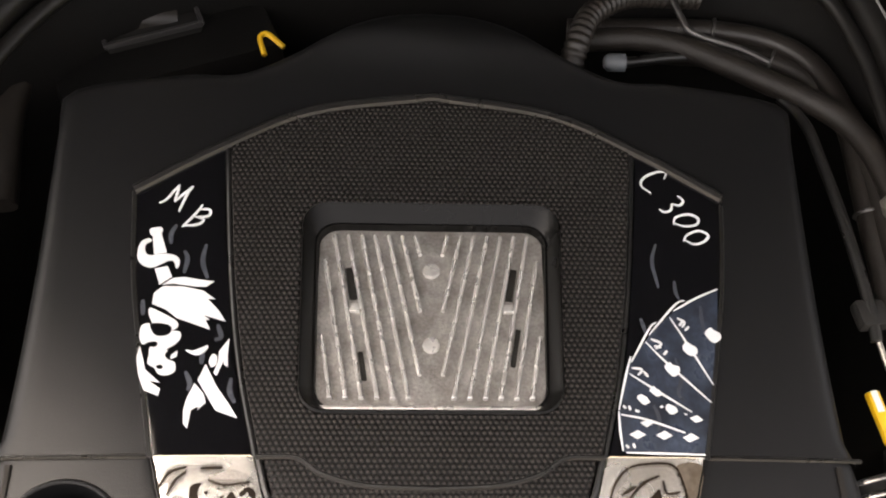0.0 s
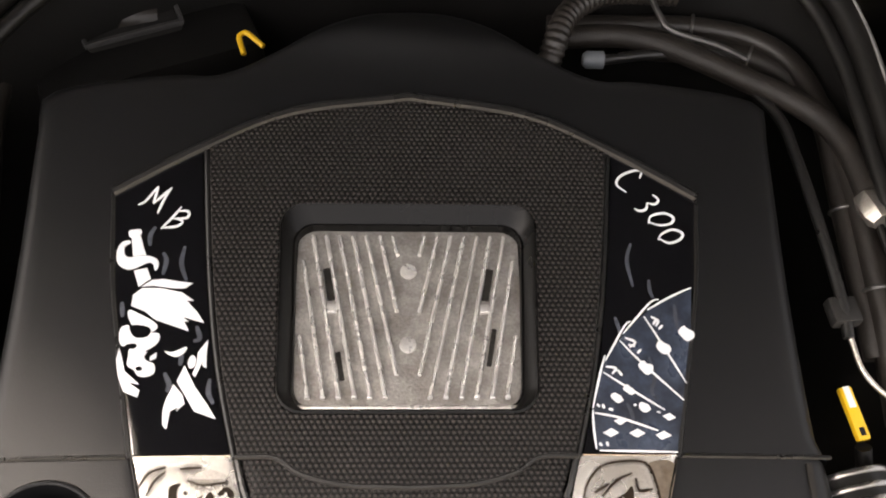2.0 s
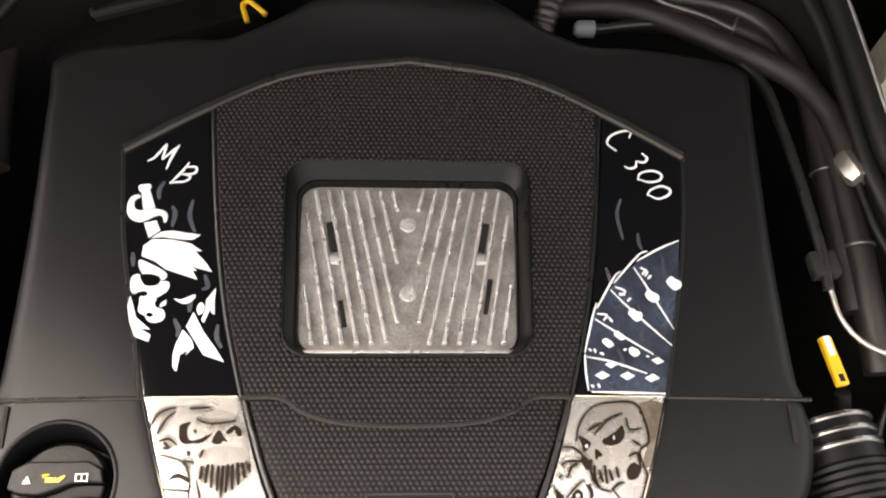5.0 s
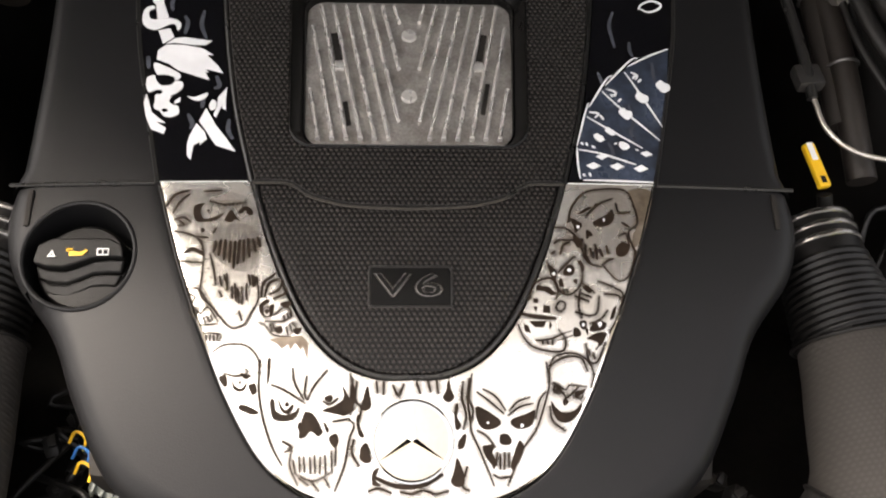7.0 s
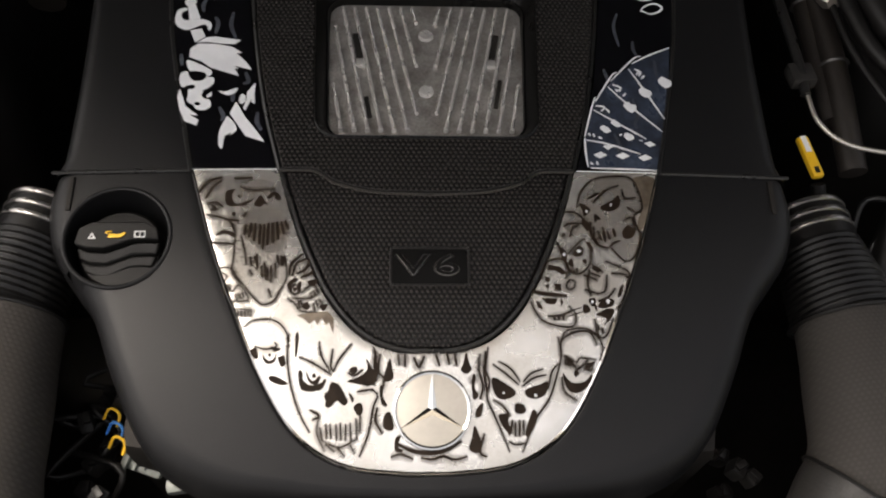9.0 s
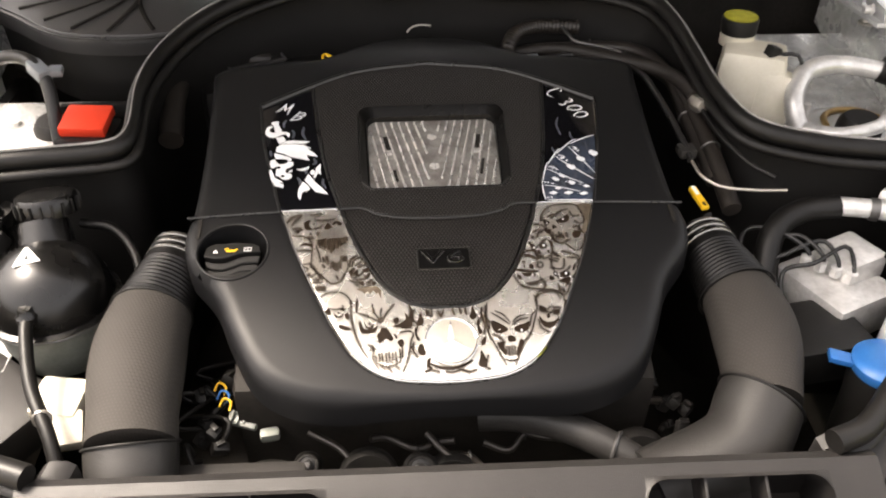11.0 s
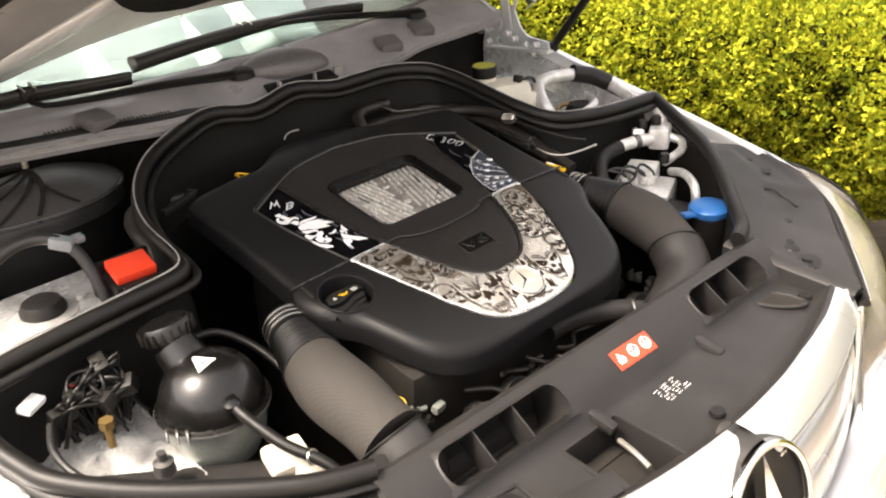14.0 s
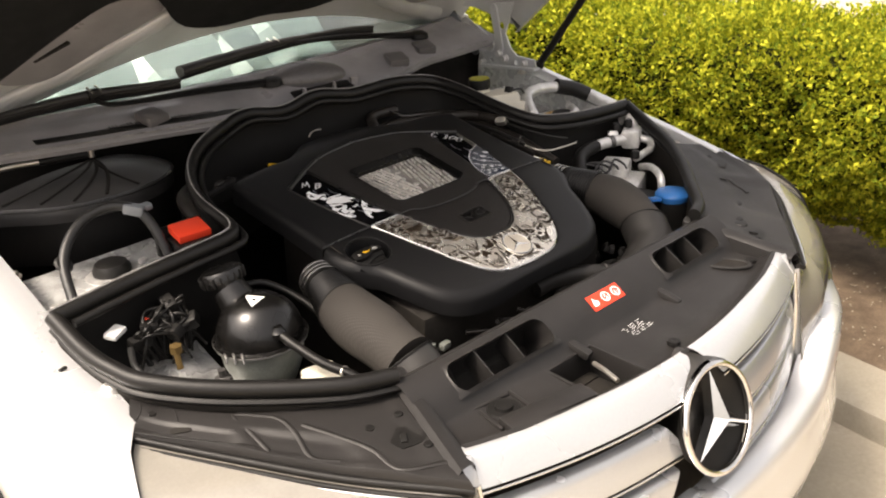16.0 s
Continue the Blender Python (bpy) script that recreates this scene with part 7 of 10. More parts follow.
art("painted_grinning_skull_haze", band, "haze_art",
    fills=[],
    strokes=[[(-101, -123.4), (-101.2, -142.4), (-97.5, -161.5), (-90.8, -178.6), (-84, -189.7)], [(-93.2, -139.6), (-83.3, -143.7), (-69.4, -151.9)], [(-79, -128.8), (-77.2, -138.8), (-70.4, -149.9)], [(-69.1, -133.9), (-70.3, -144.9), (-68.4, -149.9)], [(-55.1, -130.2), (-64.2, -141), (-68.4, -149.9)], [(-58.4, -150.1), (-53.4, -152.2), (-47.3, -148.3)], [(-41.5, -161.4), (-36.6, -165.4), (-39.7, -173.4), (-43, -190.3), (-49.2, -205.3)], [(-84.8, -174.7), (-77.8, -178.8), (-82.9, -181.7)], [(-51.6, -163.2), (-39.5, -161.4)], [(-40.1, -132.4), (-37.3, -148.4), (-39.5, -159.4)]], width=5.98)
art("painted_grinning_skull", band, "dark_art",
    fills=[],
    strokes=[[(-101, -123.4), (-101.2, -142.4), (-97.5, -161.5), (-90.8, -178.6), (-84, -189.7)], [(-93.2, -139.6), (-83.3, -143.7), (-69.4, -151.9)], [(-79, -128.8), (-77.2, -138.8), (-70.4, -149.9)], [(-69.1, -133.9), (-70.3, -144.9), (-68.4, -149.9)], [(-55.1, -130.2), (-64.2, -141), (-68.4, -149.9)], [(-58.4, -150.1), (-53.4, -152.2), (-47.3, -148.3)], [(-41.5, -161.4), (-36.6, -165.4), (-39.7, -173.4), (-43, -190.3), (-49.2, -205.3)], [(-84.8, -174.7), (-77.8, -178.8), (-82.9, -181.7)], [(-51.6, -163.2), (-39.5, -161.4)], [(-40.1, -132.4), (-37.3, -148.4), (-39.5, -159.4)]], width=1.04)
art("painted_grinning_skull", band, "dark_art",
    fills=[[(-93.4, -149.6), (-90.4, -149.6), (-89.5, -155.6), (-83.5, -158.7), (-76.5, -156.8), (-74.4, -153.8), (-73.5, -155.9), (-77.6, -161.8), (-90.5, -161.6)]],
    strokes=[], width=0.8)
art("painted_grinning_skull", band, "dark_art",
    fills=[[(-88.3, -147.6), (-85.4, -153.7), (-82.5, -155.7), (-77.4, -151.8), (-79.5, -157.8), (-85.5, -156.7)]],
    strokes=[], width=0.8)
art("painted_grinning_skull", band, "dark_art",
    fills=[[(-58.5, -156.1), (-50.4, -153.2), (-44.3, -148.3), (-45.2, -140.3), (-41.3, -146.4), (-37.4, -154.4), (-42.5, -159.4), (-49.5, -158.2)]],
    strokes=[], width=0.8)
art("painted_grinning_skull", band, "dark_art",
    fills=[[(-57.3, -148.1), (-52.3, -146.2), (-51.4, -149.2), (-54.4, -151.2)]],
    strokes=[], width=0.8)
art("painted_grinning_skull", band, "dark_art",
    fills=[[(-70.5, -157.9), (-67.5, -157), (-63.5, -159), (-58.6, -167.1), (-57.7, -170.1), (-60.7, -172.1), (-65.7, -169), (-69.7, -172.9), (-73.7, -171.9)]],
    strokes=[], width=0.8)
art("painted_grinning_skull", band, "dark_art",
    fills=[[(-74.6, -165.8), (-72.6, -162.9), (-72.7, -169.9)]],
    strokes=[], width=0.8)
art("painted_grinning_skull", band, "dark_art",
    fills=[[(-57.6, -163.1), (-53.6, -167.2), (-54.7, -170.2)]],
    strokes=[], width=0.8)
art("painted_grinning_skull", band, "dark_art",
    fills=[[(-53.7, -173.2), (-48.7, -170.3), (-46.8, -175.3), (-49.8, -179.2)]],
    strokes=[], width=0.8)
art("painted_eye", band, "dark_art",
    fills=[[(-80.4, -152.8), (-81.4, -153.7), (-82.4, -153.7), (-83.4, -152.7), (-82.4, -150.7), (-81.4, -150.7)]],
    strokes=[], width=0.8)
art("painted_teeth_haze", band, "haze_art",
    fills=[],
    strokes=[[(-76.9, -185.8), (-75.1, -194.8)], [(-72.9, -183.9), (-72.1, -193.9)], [(-69.9, -183.9), (-69.1, -193.9)], [(-65.9, -184), (-65.1, -195)], [(-62.9, -183), (-62.1, -195)], [(-58.9, -184.1), (-59.1, -195.1)], [(-55.9, -183.1), (-55.1, -195.2)], [(-51.8, -180.2), (-51, -193.2)], [(-48.8, -178.3), (-49, -190.3)]], width=1.56)
art("painted_teeth_haze", band, "haze_art",
    fills=[],
    strokes=[[(-76.9, -185.8), (-75.1, -194.8)], [(-72.9, -183.9), (-72.1, -193.9)], [(-69.9, -183.9), (-69.1, -193.9)], [(-65.9, -184), (-65.1, -195)], [(-62.9, -183), (-62.1, -195)], [(-58.9, -184.1), (-59.1, -195.1)], [(-55.9, -183.1), (-55.1, -195.2)], [(-51.8, -180.2), (-51, -193.2)], [(-48.8, -178.3), (-49, -190.3)]], width=2.99)
art("painted_teeth", band, "dark_art",
    fills=[],
    strokes=[[(-76.9, -185.8), (-75.1, -194.8)], [(-72.9, -183.9), (-72.1, -193.9)], [(-69.9, -183.9), (-69.1, -193.9)], [(-65.9, -184), (-65.1, -195)], [(-62.9, -183), (-62.1, -195)], [(-58.9, -184.1), (-59.1, -195.1)], [(-55.9, -183.1), (-55.1, -195.2)], [(-51.8, -180.2), (-51, -193.2)], [(-48.8, -178.3), (-49, -190.3)]], width=0.676)
art("painted_jaw_haze", band, "haze_art",
    fills=[],
    strokes=[[(-75.1, -194.8), (-63.1, -199), (-50, -193.2)], [(-73.1, -196.9), (-66.2, -202)], [(-65.1, -199), (-59.2, -205.1)], [(-56.1, -197.1), (-52.2, -203.2)], [(-77.8, -179.8), (-79, -189.8), (-73.2, -201.9)]], width=1.8)
art("painted_jaw_haze", band, "haze_art",
    fills=[],
    strokes=[[(-75.1, -194.8), (-63.1, -199), (-50, -193.2)], [(-73.1, -196.9), (-66.2, -202)], [(-65.1, -199), (-59.2, -205.1)], [(-56.1, -197.1), (-52.2, -203.2)], [(-77.8, -179.8), (-79, -189.8), (-73.2, -201.9)]], width=3.45)
art("painted_jaw", band, "dark_art",
    fills=[],
    strokes=[[(-75.1, -194.8), (-63.1, -199), (-50, -193.2)], [(-73.1, -196.9), (-66.2, -202)], [(-65.1, -199), (-59.2, -205.1)], [(-56.1, -197.1), (-52.2, -203.2)], [(-77.8, -179.8), (-79, -189.8), (-73.2, -201.9)]], width=0.52)
art("painted_flame", band, "dark_art",
    fills=[[(26.9, -136.4), (24.7, -144.4), (22.7, -148.4), (26.6, -151.4), (30.7, -148.5), (28.8, -143.5)]],
    strokes=[], width=0.8)
art("painted_flame", band, "dark_art",
    fills=[[(30.6, -155.5), (33.6, -153.5), (32.5, -160.5), (35.4, -165.6), (31.4, -168.5)]],
    strokes=[], width=0.8)
art("painted_flame", band, "dark_art",
    fills=[[(33.2, -175.5), (38.3, -170.6), (37.2, -178.6), (33.2, -180.5)]],
    strokes=[], width=0.8)
art("painted_flame", band, "dark_art",
    fills=[[(32.1, -185.5), (30, -193.5), (27.9, -200.5), (32.8, -203.5), (36.9, -200.6), (36, -193.6)]],
    strokes=[], width=0.8)
art("painted_flame", band, "dark_art",
    fills=[[(-35.5, -161.5), (-33.5, -158.5), (-32.6, -166.5), (-29.7, -172.6), (-33.7, -171.5)]],
    strokes=[], width=0.8)
art("painted_flame", band, "dark_art",
    fills=[[(-31.8, -178.5), (-27.8, -176.6), (-24.9, -186.6), (-29, -188.6), (-32.9, -185.5)]],
    strokes=[], width=0.8)
art("painted_flame", band, "dark_art",
    fills=[[(-24, -193.6), (-20, -191.7), (-22.1, -198.7), (-18.2, -201.7), (-24.2, -201.6)]],
    strokes=[], width=0.8)
art("painted_flame", band, "dark_art",
    fills=[[(-28.2, -140.6), (-31.4, -149.5), (-32.4, -154.5), (-29.5, -156.6), (-25.4, -153.6), (-26.3, -147.6)]],
    strokes=[], width=0.8)
art("painted_flame_core", band, "brown_art",
    fills=[[(26.8, -143.4), (24.7, -147.4), (26.7, -149.4), (28.7, -147.5)]],
    strokes=[], width=0.8)
art("painted_flame_core", band, "brown_art",
    fills=[[(33, -192.5), (30.9, -198.5), (32.9, -200.5), (34.9, -198.6)]],
    strokes=[], width=0.8)
art("painted_flame_core", band, "brown_art",
    fills=[[(-28.3, -147.6), (-30.4, -152.5), (-29.4, -154.6), (-27.4, -152.6)]],
    strokes=[], width=0.8)
art("painted_flame_line_haze", band, "haze_art",
    fills=[],
    strokes=[[(-35.2, -137.5), (-36.4, -149.4), (-32.4, -154.5), (-33.6, -163.5)], [(-38.1, -135.4), (-39.3, -146.4), (-37.5, -156.4)], [(-17.2, -137.7), (-17.3, -146.7)], [(-11.2, -139.8), (-7.3, -146.9), (-3.2, -139)], [(4.8, -138.1), (7.7, -146.1)], [(12.8, -137.2), (14.7, -145.2)], [(18.8, -137.3), (19.7, -146.3)], [(-22.2, -137.7), (-21.3, -145.7)], [(36.8, -137.6), (35.7, -148.6), (38.5, -159.6), (36.4, -168.6)], [(32.6, -151.5), (30.5, -158.5)], [(40.9, -135.7), (39.7, -149.6), (41.4, -163.7)]], width=2.4)
art("painted_flame_line_haze", band, "haze_art",
    fills=[],
    strokes=[[(-35.2, -137.5), (-36.4, -149.4), (-32.4, -154.5), (-33.6, -163.5)], [(-38.1, -135.4), (-39.3, -146.4), (-37.5, -156.4)], [(-17.2, -137.7), (-17.3, -146.7)], [(-11.2, -139.8), (-7.3, -146.9), (-3.2, -139)], [(4.8, -138.1), (7.7, -146.1)], [(12.8, -137.2), (14.7, -145.2)], [(18.8, -137.3), (19.7, -146.3)], [(-22.2, -137.7), (-21.3, -145.7)], [(36.8, -137.6), (35.7, -148.6), (38.5, -159.6), (36.4, -168.6)], [(32.6, -151.5), (30.5, -158.5)], [(40.9, -135.7), (39.7, -149.6), (41.4, -163.7)]], width=4.6)
art("painted_flame_line", band, "dark_art",
    fills=[],
    strokes=[[(-35.2, -137.5), (-36.4, -149.4), (-32.4, -154.5), (-33.6, -163.5)], [(-38.1, -135.4), (-39.3, -146.4), (-37.5, -156.4)], [(-17.2, -137.7), (-17.3, -146.7)], [(-11.2, -139.8), (-7.3, -146.9), (-3.2, -139)], [(4.8, -138.1), (7.7, -146.1)], [(12.8, -137.2), (14.7, -145.2)], [(18.8, -137.3), (19.7, -146.3)], [(-22.2, -137.7), (-21.3, -145.7)], [(36.8, -137.6), (35.7, -148.6), (38.5, -159.6), (36.4, -168.6)], [(32.6, -151.5), (30.5, -158.5)], [(40.9, -135.7), (39.7, -149.6), (41.4, -163.7)]], width=1.04)
art("painted_emblem_shadow_haze", band, "haze_art",
    fills=[],
    strokes=[[(-24.1, -196.6), (-11.2, -201.8), (-0.2, -203), (11.8, -201.2), (22.9, -195.4)]], width=3.456)
art("painted_emblem_shadow_haze", band, "haze_art",
    fills=[],
    strokes=[[(-24.1, -196.6), (-11.2, -201.8), (-0.2, -203), (11.8, -201.2), (22.9, -195.4)]], width=6.624)
art("painted_emblem_shadow", band, "dark_art",
    fills=[],
    strokes=[[(-24.1, -196.6), (-11.2, -201.8), (-0.2, -203), (11.8, -201.2), (22.9, -195.4)]], width=1.872)
art("painted_flame_line_haze", band, "haze_art",
    fills=[],
    strokes=[[(-27.2, -205.6), (-20.2, -203.7), (-11.3, -206.8)], [(-6.2, -205.9), (1.7, -207.1), (9.8, -205.2), (17.7, -207.3), (26.8, -205.4)], [(39, -190.6), (35.8, -202.6), (40.8, -205.7)], [(-36.7, -173.4), (-37.9, -182.4), (-33, -190.5)]], width=2.4)
art("painted_flame_line_haze", band, "haze_art",
    fills=[],
    strokes=[[(-27.2, -205.6), (-20.2, -203.7), (-11.3, -206.8)], [(-6.2, -205.9), (1.7, -207.1), (9.8, -205.2), (17.7, -207.3), (26.8, -205.4)], [(39, -190.6), (35.8, -202.6), (40.8, -205.7)], [(-36.7, -173.4), (-37.9, -182.4), (-33, -190.5)]], width=4.6)
art("painted_flame_line", band, "dark_art",
    fills=[],
    strokes=[[(-27.2, -205.6), (-20.2, -203.7), (-11.3, -206.8)], [(-6.2, -205.9), (1.7, -207.1), (9.8, -205.2), (17.7, -207.3), (26.8, -205.4)], [(39, -190.6), (35.8, -202.6), (40.8, -205.7)], [(-36.7, -173.4), (-37.9, -182.4), (-33, -190.5)]], width=1.04)
art("painted_stern_skull_haze", band, "haze_art",
    fills=[],
    strokes=[[(42.9, -132.7), (40.7, -148.7), (43.5, -156.7), (41.4, -167.7), (47.2, -180.8), (53.9, -195.9), (56.8, -202.9)], [(94, -125.5), (95.8, -139.5), (90.5, -157.4), (85.4, -169.4), (76.2, -181.2), (70, -194.1), (65.8, -203.1)], [(85.5, -162.4), (88.6, -150.4), (93.7, -144.5)], [(45.7, -144.7), (54.6, -150.9), (64.5, -159)], [(49.8, -142.8), (58.7, -147.9), (65.5, -157)], [(84.6, -152.3), (75.6, -154.2), (66.5, -160.1)], [(82.7, -148.3), (73.6, -151.2), (67.5, -157.1)], [(45.4, -168.7), (52.3, -172.8), (58.2, -179.9)], [(55.9, -195.9), (60.9, -198), (68.9, -197.1)]], width=2.808)
art("painted_stern_skull_haze", band, "haze_art",
    fills=[],
    strokes=[[(42.9, -132.7), (40.7, -148.7), (43.5, -156.7), (41.4, -167.7), (47.2, -180.8), (53.9, -195.9), (56.8, -202.9)], [(94, -125.5), (95.8, -139.5), (90.5, -157.4), (85.4, -169.4), (76.2, -181.2), (70, -194.1), (65.8, -203.1)], [(85.5, -162.4), (88.6, -150.4), (93.7, -144.5)], [(45.7, -144.7), (54.6, -150.9), (64.5, -159)], [(49.8, -142.8), (58.7, -147.9), (65.5, -157)], [(84.6, -152.3), (75.6, -154.2), (66.5, -160.1)], [(82.7, -148.3), (73.6, -151.2), (67.5, -157.1)], [(45.4, -168.7), (52.3, -172.8), (58.2, -179.9)], [(55.9, -195.9), (60.9, -198), (68.9, -197.1)]], width=5.382)
art("painted_stern_skull", band, "dark_art",
    fills=[],
    strokes=[[(42.9, -132.7), (40.7, -148.7), (43.5, -156.7), (41.4, -167.7), (47.2, -180.8), (53.9, -195.9), (56.8, -202.9)], [(94, -125.5), (95.8, -139.5), (90.5, -157.4), (85.4, -169.4), (76.2, -181.2), (70, -194.1), (65.8, -203.1)], [(85.5, -162.4), (88.6, -150.4), (93.7, -144.5)], [(45.7, -144.7), (54.6, -150.9), (64.5, -159)], [(49.8, -142.8), (58.7, -147.9), (65.5, -157)], [(84.6, -152.3), (75.6, -154.2), (66.5, -160.1)], [(82.7, -148.3), (73.6, -151.2), (67.5, -157.1)], [(45.4, -168.7), (52.3, -172.8), (58.2, -179.9)], [(55.9, -195.9), (60.9, -198), (68.9, -197.1)]], width=0.936)
art("painted_stern_skull_shade", band, "haze_art",
    fills=[],
    strokes=[[(80.1, -121.3), (87, -128.4), (88.9, -137.4)]], width=6)
art("painted_stern_skull", band, "dark_art",
    fills=[[(45.6, -153.7), (56.5, -158.9), (62.4, -164), (57.4, -167.9), (49.4, -167.8), (45.5, -161.7)]],
    strokes=[], width=0.8)
art("painted_stern_skull", band, "dark_art",
    fills=[[(85.6, -156.4), (80.5, -158.3), (69.5, -162.1), (69.4, -166.1), (75.4, -168.2), (83.4, -165.3)]],
    strokes=[], width=0.8)
art("painted_stern_skull", band, "dark_art",
    fills=[[(61.3, -172), (63.3, -171), (67.3, -172.1), (69.2, -176.1), (66.2, -178.1), (61.2, -177)]],
    strokes=[], width=0.8)
art("painted_stern_skull", band, "dark_art",
    fills=[[(49.2, -178.8), (51.1, -184.8), (55, -189.9), (57, -192.9), (58.1, -187.9), (56.1, -182.9), (57.2, -177.9), (53.2, -177.9)]],
    strokes=[], width=0.8)
art("painted_stern_skull", band, "dark_art",
    fills=[[(74.3, -175.2), (77.2, -179.2), (75.1, -186.2), (70, -193.1), (68, -191.1), (70.1, -184.1)]],
    strokes=[], width=0.8)
art("painted_eye_spark", band, "white_art",
    fills=[[(54.4, -164.9), (53.4, -164.9), (52.4, -164.8), (52.4, -164.8), (52.4, -163.8), (53.4, -163.9)]],
    strokes=[], width=0.8)
art("painted_eye_spark", band, "white_art",
    fills=[[(77.4, -166.2), (76.4, -167.2), (75.4, -167.2), (75.4, -166.2), (75.4, -165.2), (76.4, -165.2)]],
    strokes=[], width=0.8)
art("painted_teeth_haze", band, "haze_art",
    fills=[],
    strokes=[[(59.1, -182), (58, -190.9)], [(61.1, -183), (61, -193)], [(64.1, -182), (64, -193)], [(67.1, -182.1), (67, -192.1)]], width=1.92)
art("painted_teeth_haze", band, "haze_art",
    fills=[],
    strokes=[[(59.1, -182), (58, -190.9)], [(61.1, -183), (61, -193)], [(64.1, -182), (64, -193)], [(67.1, -182.1), (67, -192.1)]], width=3.68)
art("painted_teeth", band, "dark_art",
    fills=[],
    strokes=[[(59.1, -182), (58, -190.9)], [(61.1, -183), (61, -193)], [(64.1, -182), (64, -193)], [(67.1, -182.1), (67, -192.1)]], width=0.832)
art("painted_side_skull_haze", band, "haze_art",
    fills=[],
    strokes=[[(95.8, -139.5), (97, -128.5), (107.1, -122.7), (118.1, -122.9), (122.9, -131.9)], [(98.8, -138.6), (105.7, -146.7), (107.7, -148.7), (115.8, -141.8)], [(95.6, -153.5), (97.4, -163.6), (106.3, -169.7)], [(99.5, -157.6), (104.5, -160.7), (112.5, -157.8)], [(103.8, -143.6), (102.7, -145.6), (100.7, -145.6), (98.7, -144.6), (98.8, -142.6), (100.8, -141.6), (102.8, -141.6), (103.8, -143.6)], [(118.7, -146.9), (117.7, -148.9), (114.7, -148.8), (113.7, -147.8), (113.7, -145.8), (115.7, -144.8), (117.7, -144.9), (118.7, -146.9)]], width=2.304)
art("painted_side_skull_haze", band, "haze_art",
    fills=[],
    strokes=[[(95.8, -139.5), (97, -128.5), (107.1, -122.7), (118.1, -122.9), (122.9, -131.9)], [(98.8, -138.6), (105.7, -146.7), (107.7, -148.7), (115.8, -141.8)], [(95.6, -153.5), (97.4, -163.6), (106.3, -169.7)], [(99.5, -157.6), (104.5, -160.7), (112.5, -157.8)], [(103.8, -143.6), (102.7, -145.6), (100.7, -145.6), (98.7, -144.6), (98.8, -142.6), (100.8, -141.6), (102.8, -141.6), (103.8, -143.6)], [(118.7, -146.9), (117.7, -148.9), (114.7, -148.8), (113.7, -147.8), (113.7, -145.8), (115.7, -144.8), (117.7, -144.9), (118.7, -146.9)]], width=4.416)
art("painted_side_skull", band, "dark_art",
    fills=[],
    strokes=[[(95.8, -139.5), (97, -128.5), (107.1, -122.7), (118.1, -122.9), (122.9, -131.9)], [(98.8, -138.6), (105.7, -146.7), (107.7, -148.7), (115.8, -141.8)], [(95.6, -153.5), (97.4, -163.6), (106.3, -169.7)], [(99.5, -157.6), (104.5, -160.7), (112.5, -157.8)], [(103.8, -143.6), (102.7, -145.6), (100.7, -145.6), (98.7, -144.6), (98.8, -142.6), (100.8, -141.6), (102.8, -141.6), (103.8, -143.6)], [(118.7, -146.9), (117.7, -148.9), (114.7, -148.8), (113.7, -147.8), (113.7, -145.8), (115.7, -144.8), (117.7, -144.9), (118.7, -146.9)]], width=0.832)
art("painted_side_skull", band, "dark_art",
    fills=[[(104.6, -150.7), (106.7, -148.7), (108.6, -151.7), (105.6, -153.7)]],
    strokes=[], width=0.8)
art("painted_side_skull", band, "dark_art",
    fills=[[(96.6, -150.5), (97.5, -157.6), (101.4, -163.6), (109.4, -163.7), (116.6, -156.9), (117.6, -151.9), (113.6, -155.8), (109.5, -157.7), (103.5, -157.6), (99.6, -154.6)]],
    strokes=[], width=0.8)
art("painted_side_skull", band, "dark_art",
    fills=[[(102.8, -143.6), (101.7, -144.6), (100.7, -144.6), (99.8, -143.6), (100.8, -142.6), (101.8, -142.6)]],
    strokes=[], width=0.8)
art("painted_side_skull", band, "dark_art",
    fills=[[(116.7, -146.9), (116.7, -147.9), (114.7, -147.8), (114.7, -146.8), (115.7, -145.8), (116.7, -145.9)]],
    strokes=[], width=0.8)
art("painted_side_skull", band, "dark_art",
    fills=[[(96.8, -139.5), (99.8, -141.6), (103.7, -146.6), (98.8, -141.6)]],
    strokes=[], width=0.8)
art("painted_side_skull", band, "dark_art",
    fills=[[(120.8, -142.9), (117.8, -143.9), (111.7, -148.8), (118.7, -145.9)]],
    strokes=[], width=0.8)
art("painted_dark_corner", band, "brown_art",
    fills=[[(161, -1.5), (178, -1.8), (173.6, -23.7), (167.4, -38.6), (161.3, -46.5), (161.4, -36.5), (165.6, -27.6), (163.8, -12.6)]],
    strokes=[], width=0.8)
art("painted_fanged_skull_shade", band, "haze_art",
    fills=[[(115.6, -26.8), (117.8, -15.9), (126.9, -5), (139, -1.2), (158, -1.5), (163.8, -12.6), (165.6, -27.6), (157.5, -33.5), (160.3, -43.5), (162.2, -50.6), (156, -66.5), (148.9, -70.3), (143, -65.3), (137.1, -58.2), (126.2, -52), (118.4, -37.9)]],
    strokes=[], width=0.8)
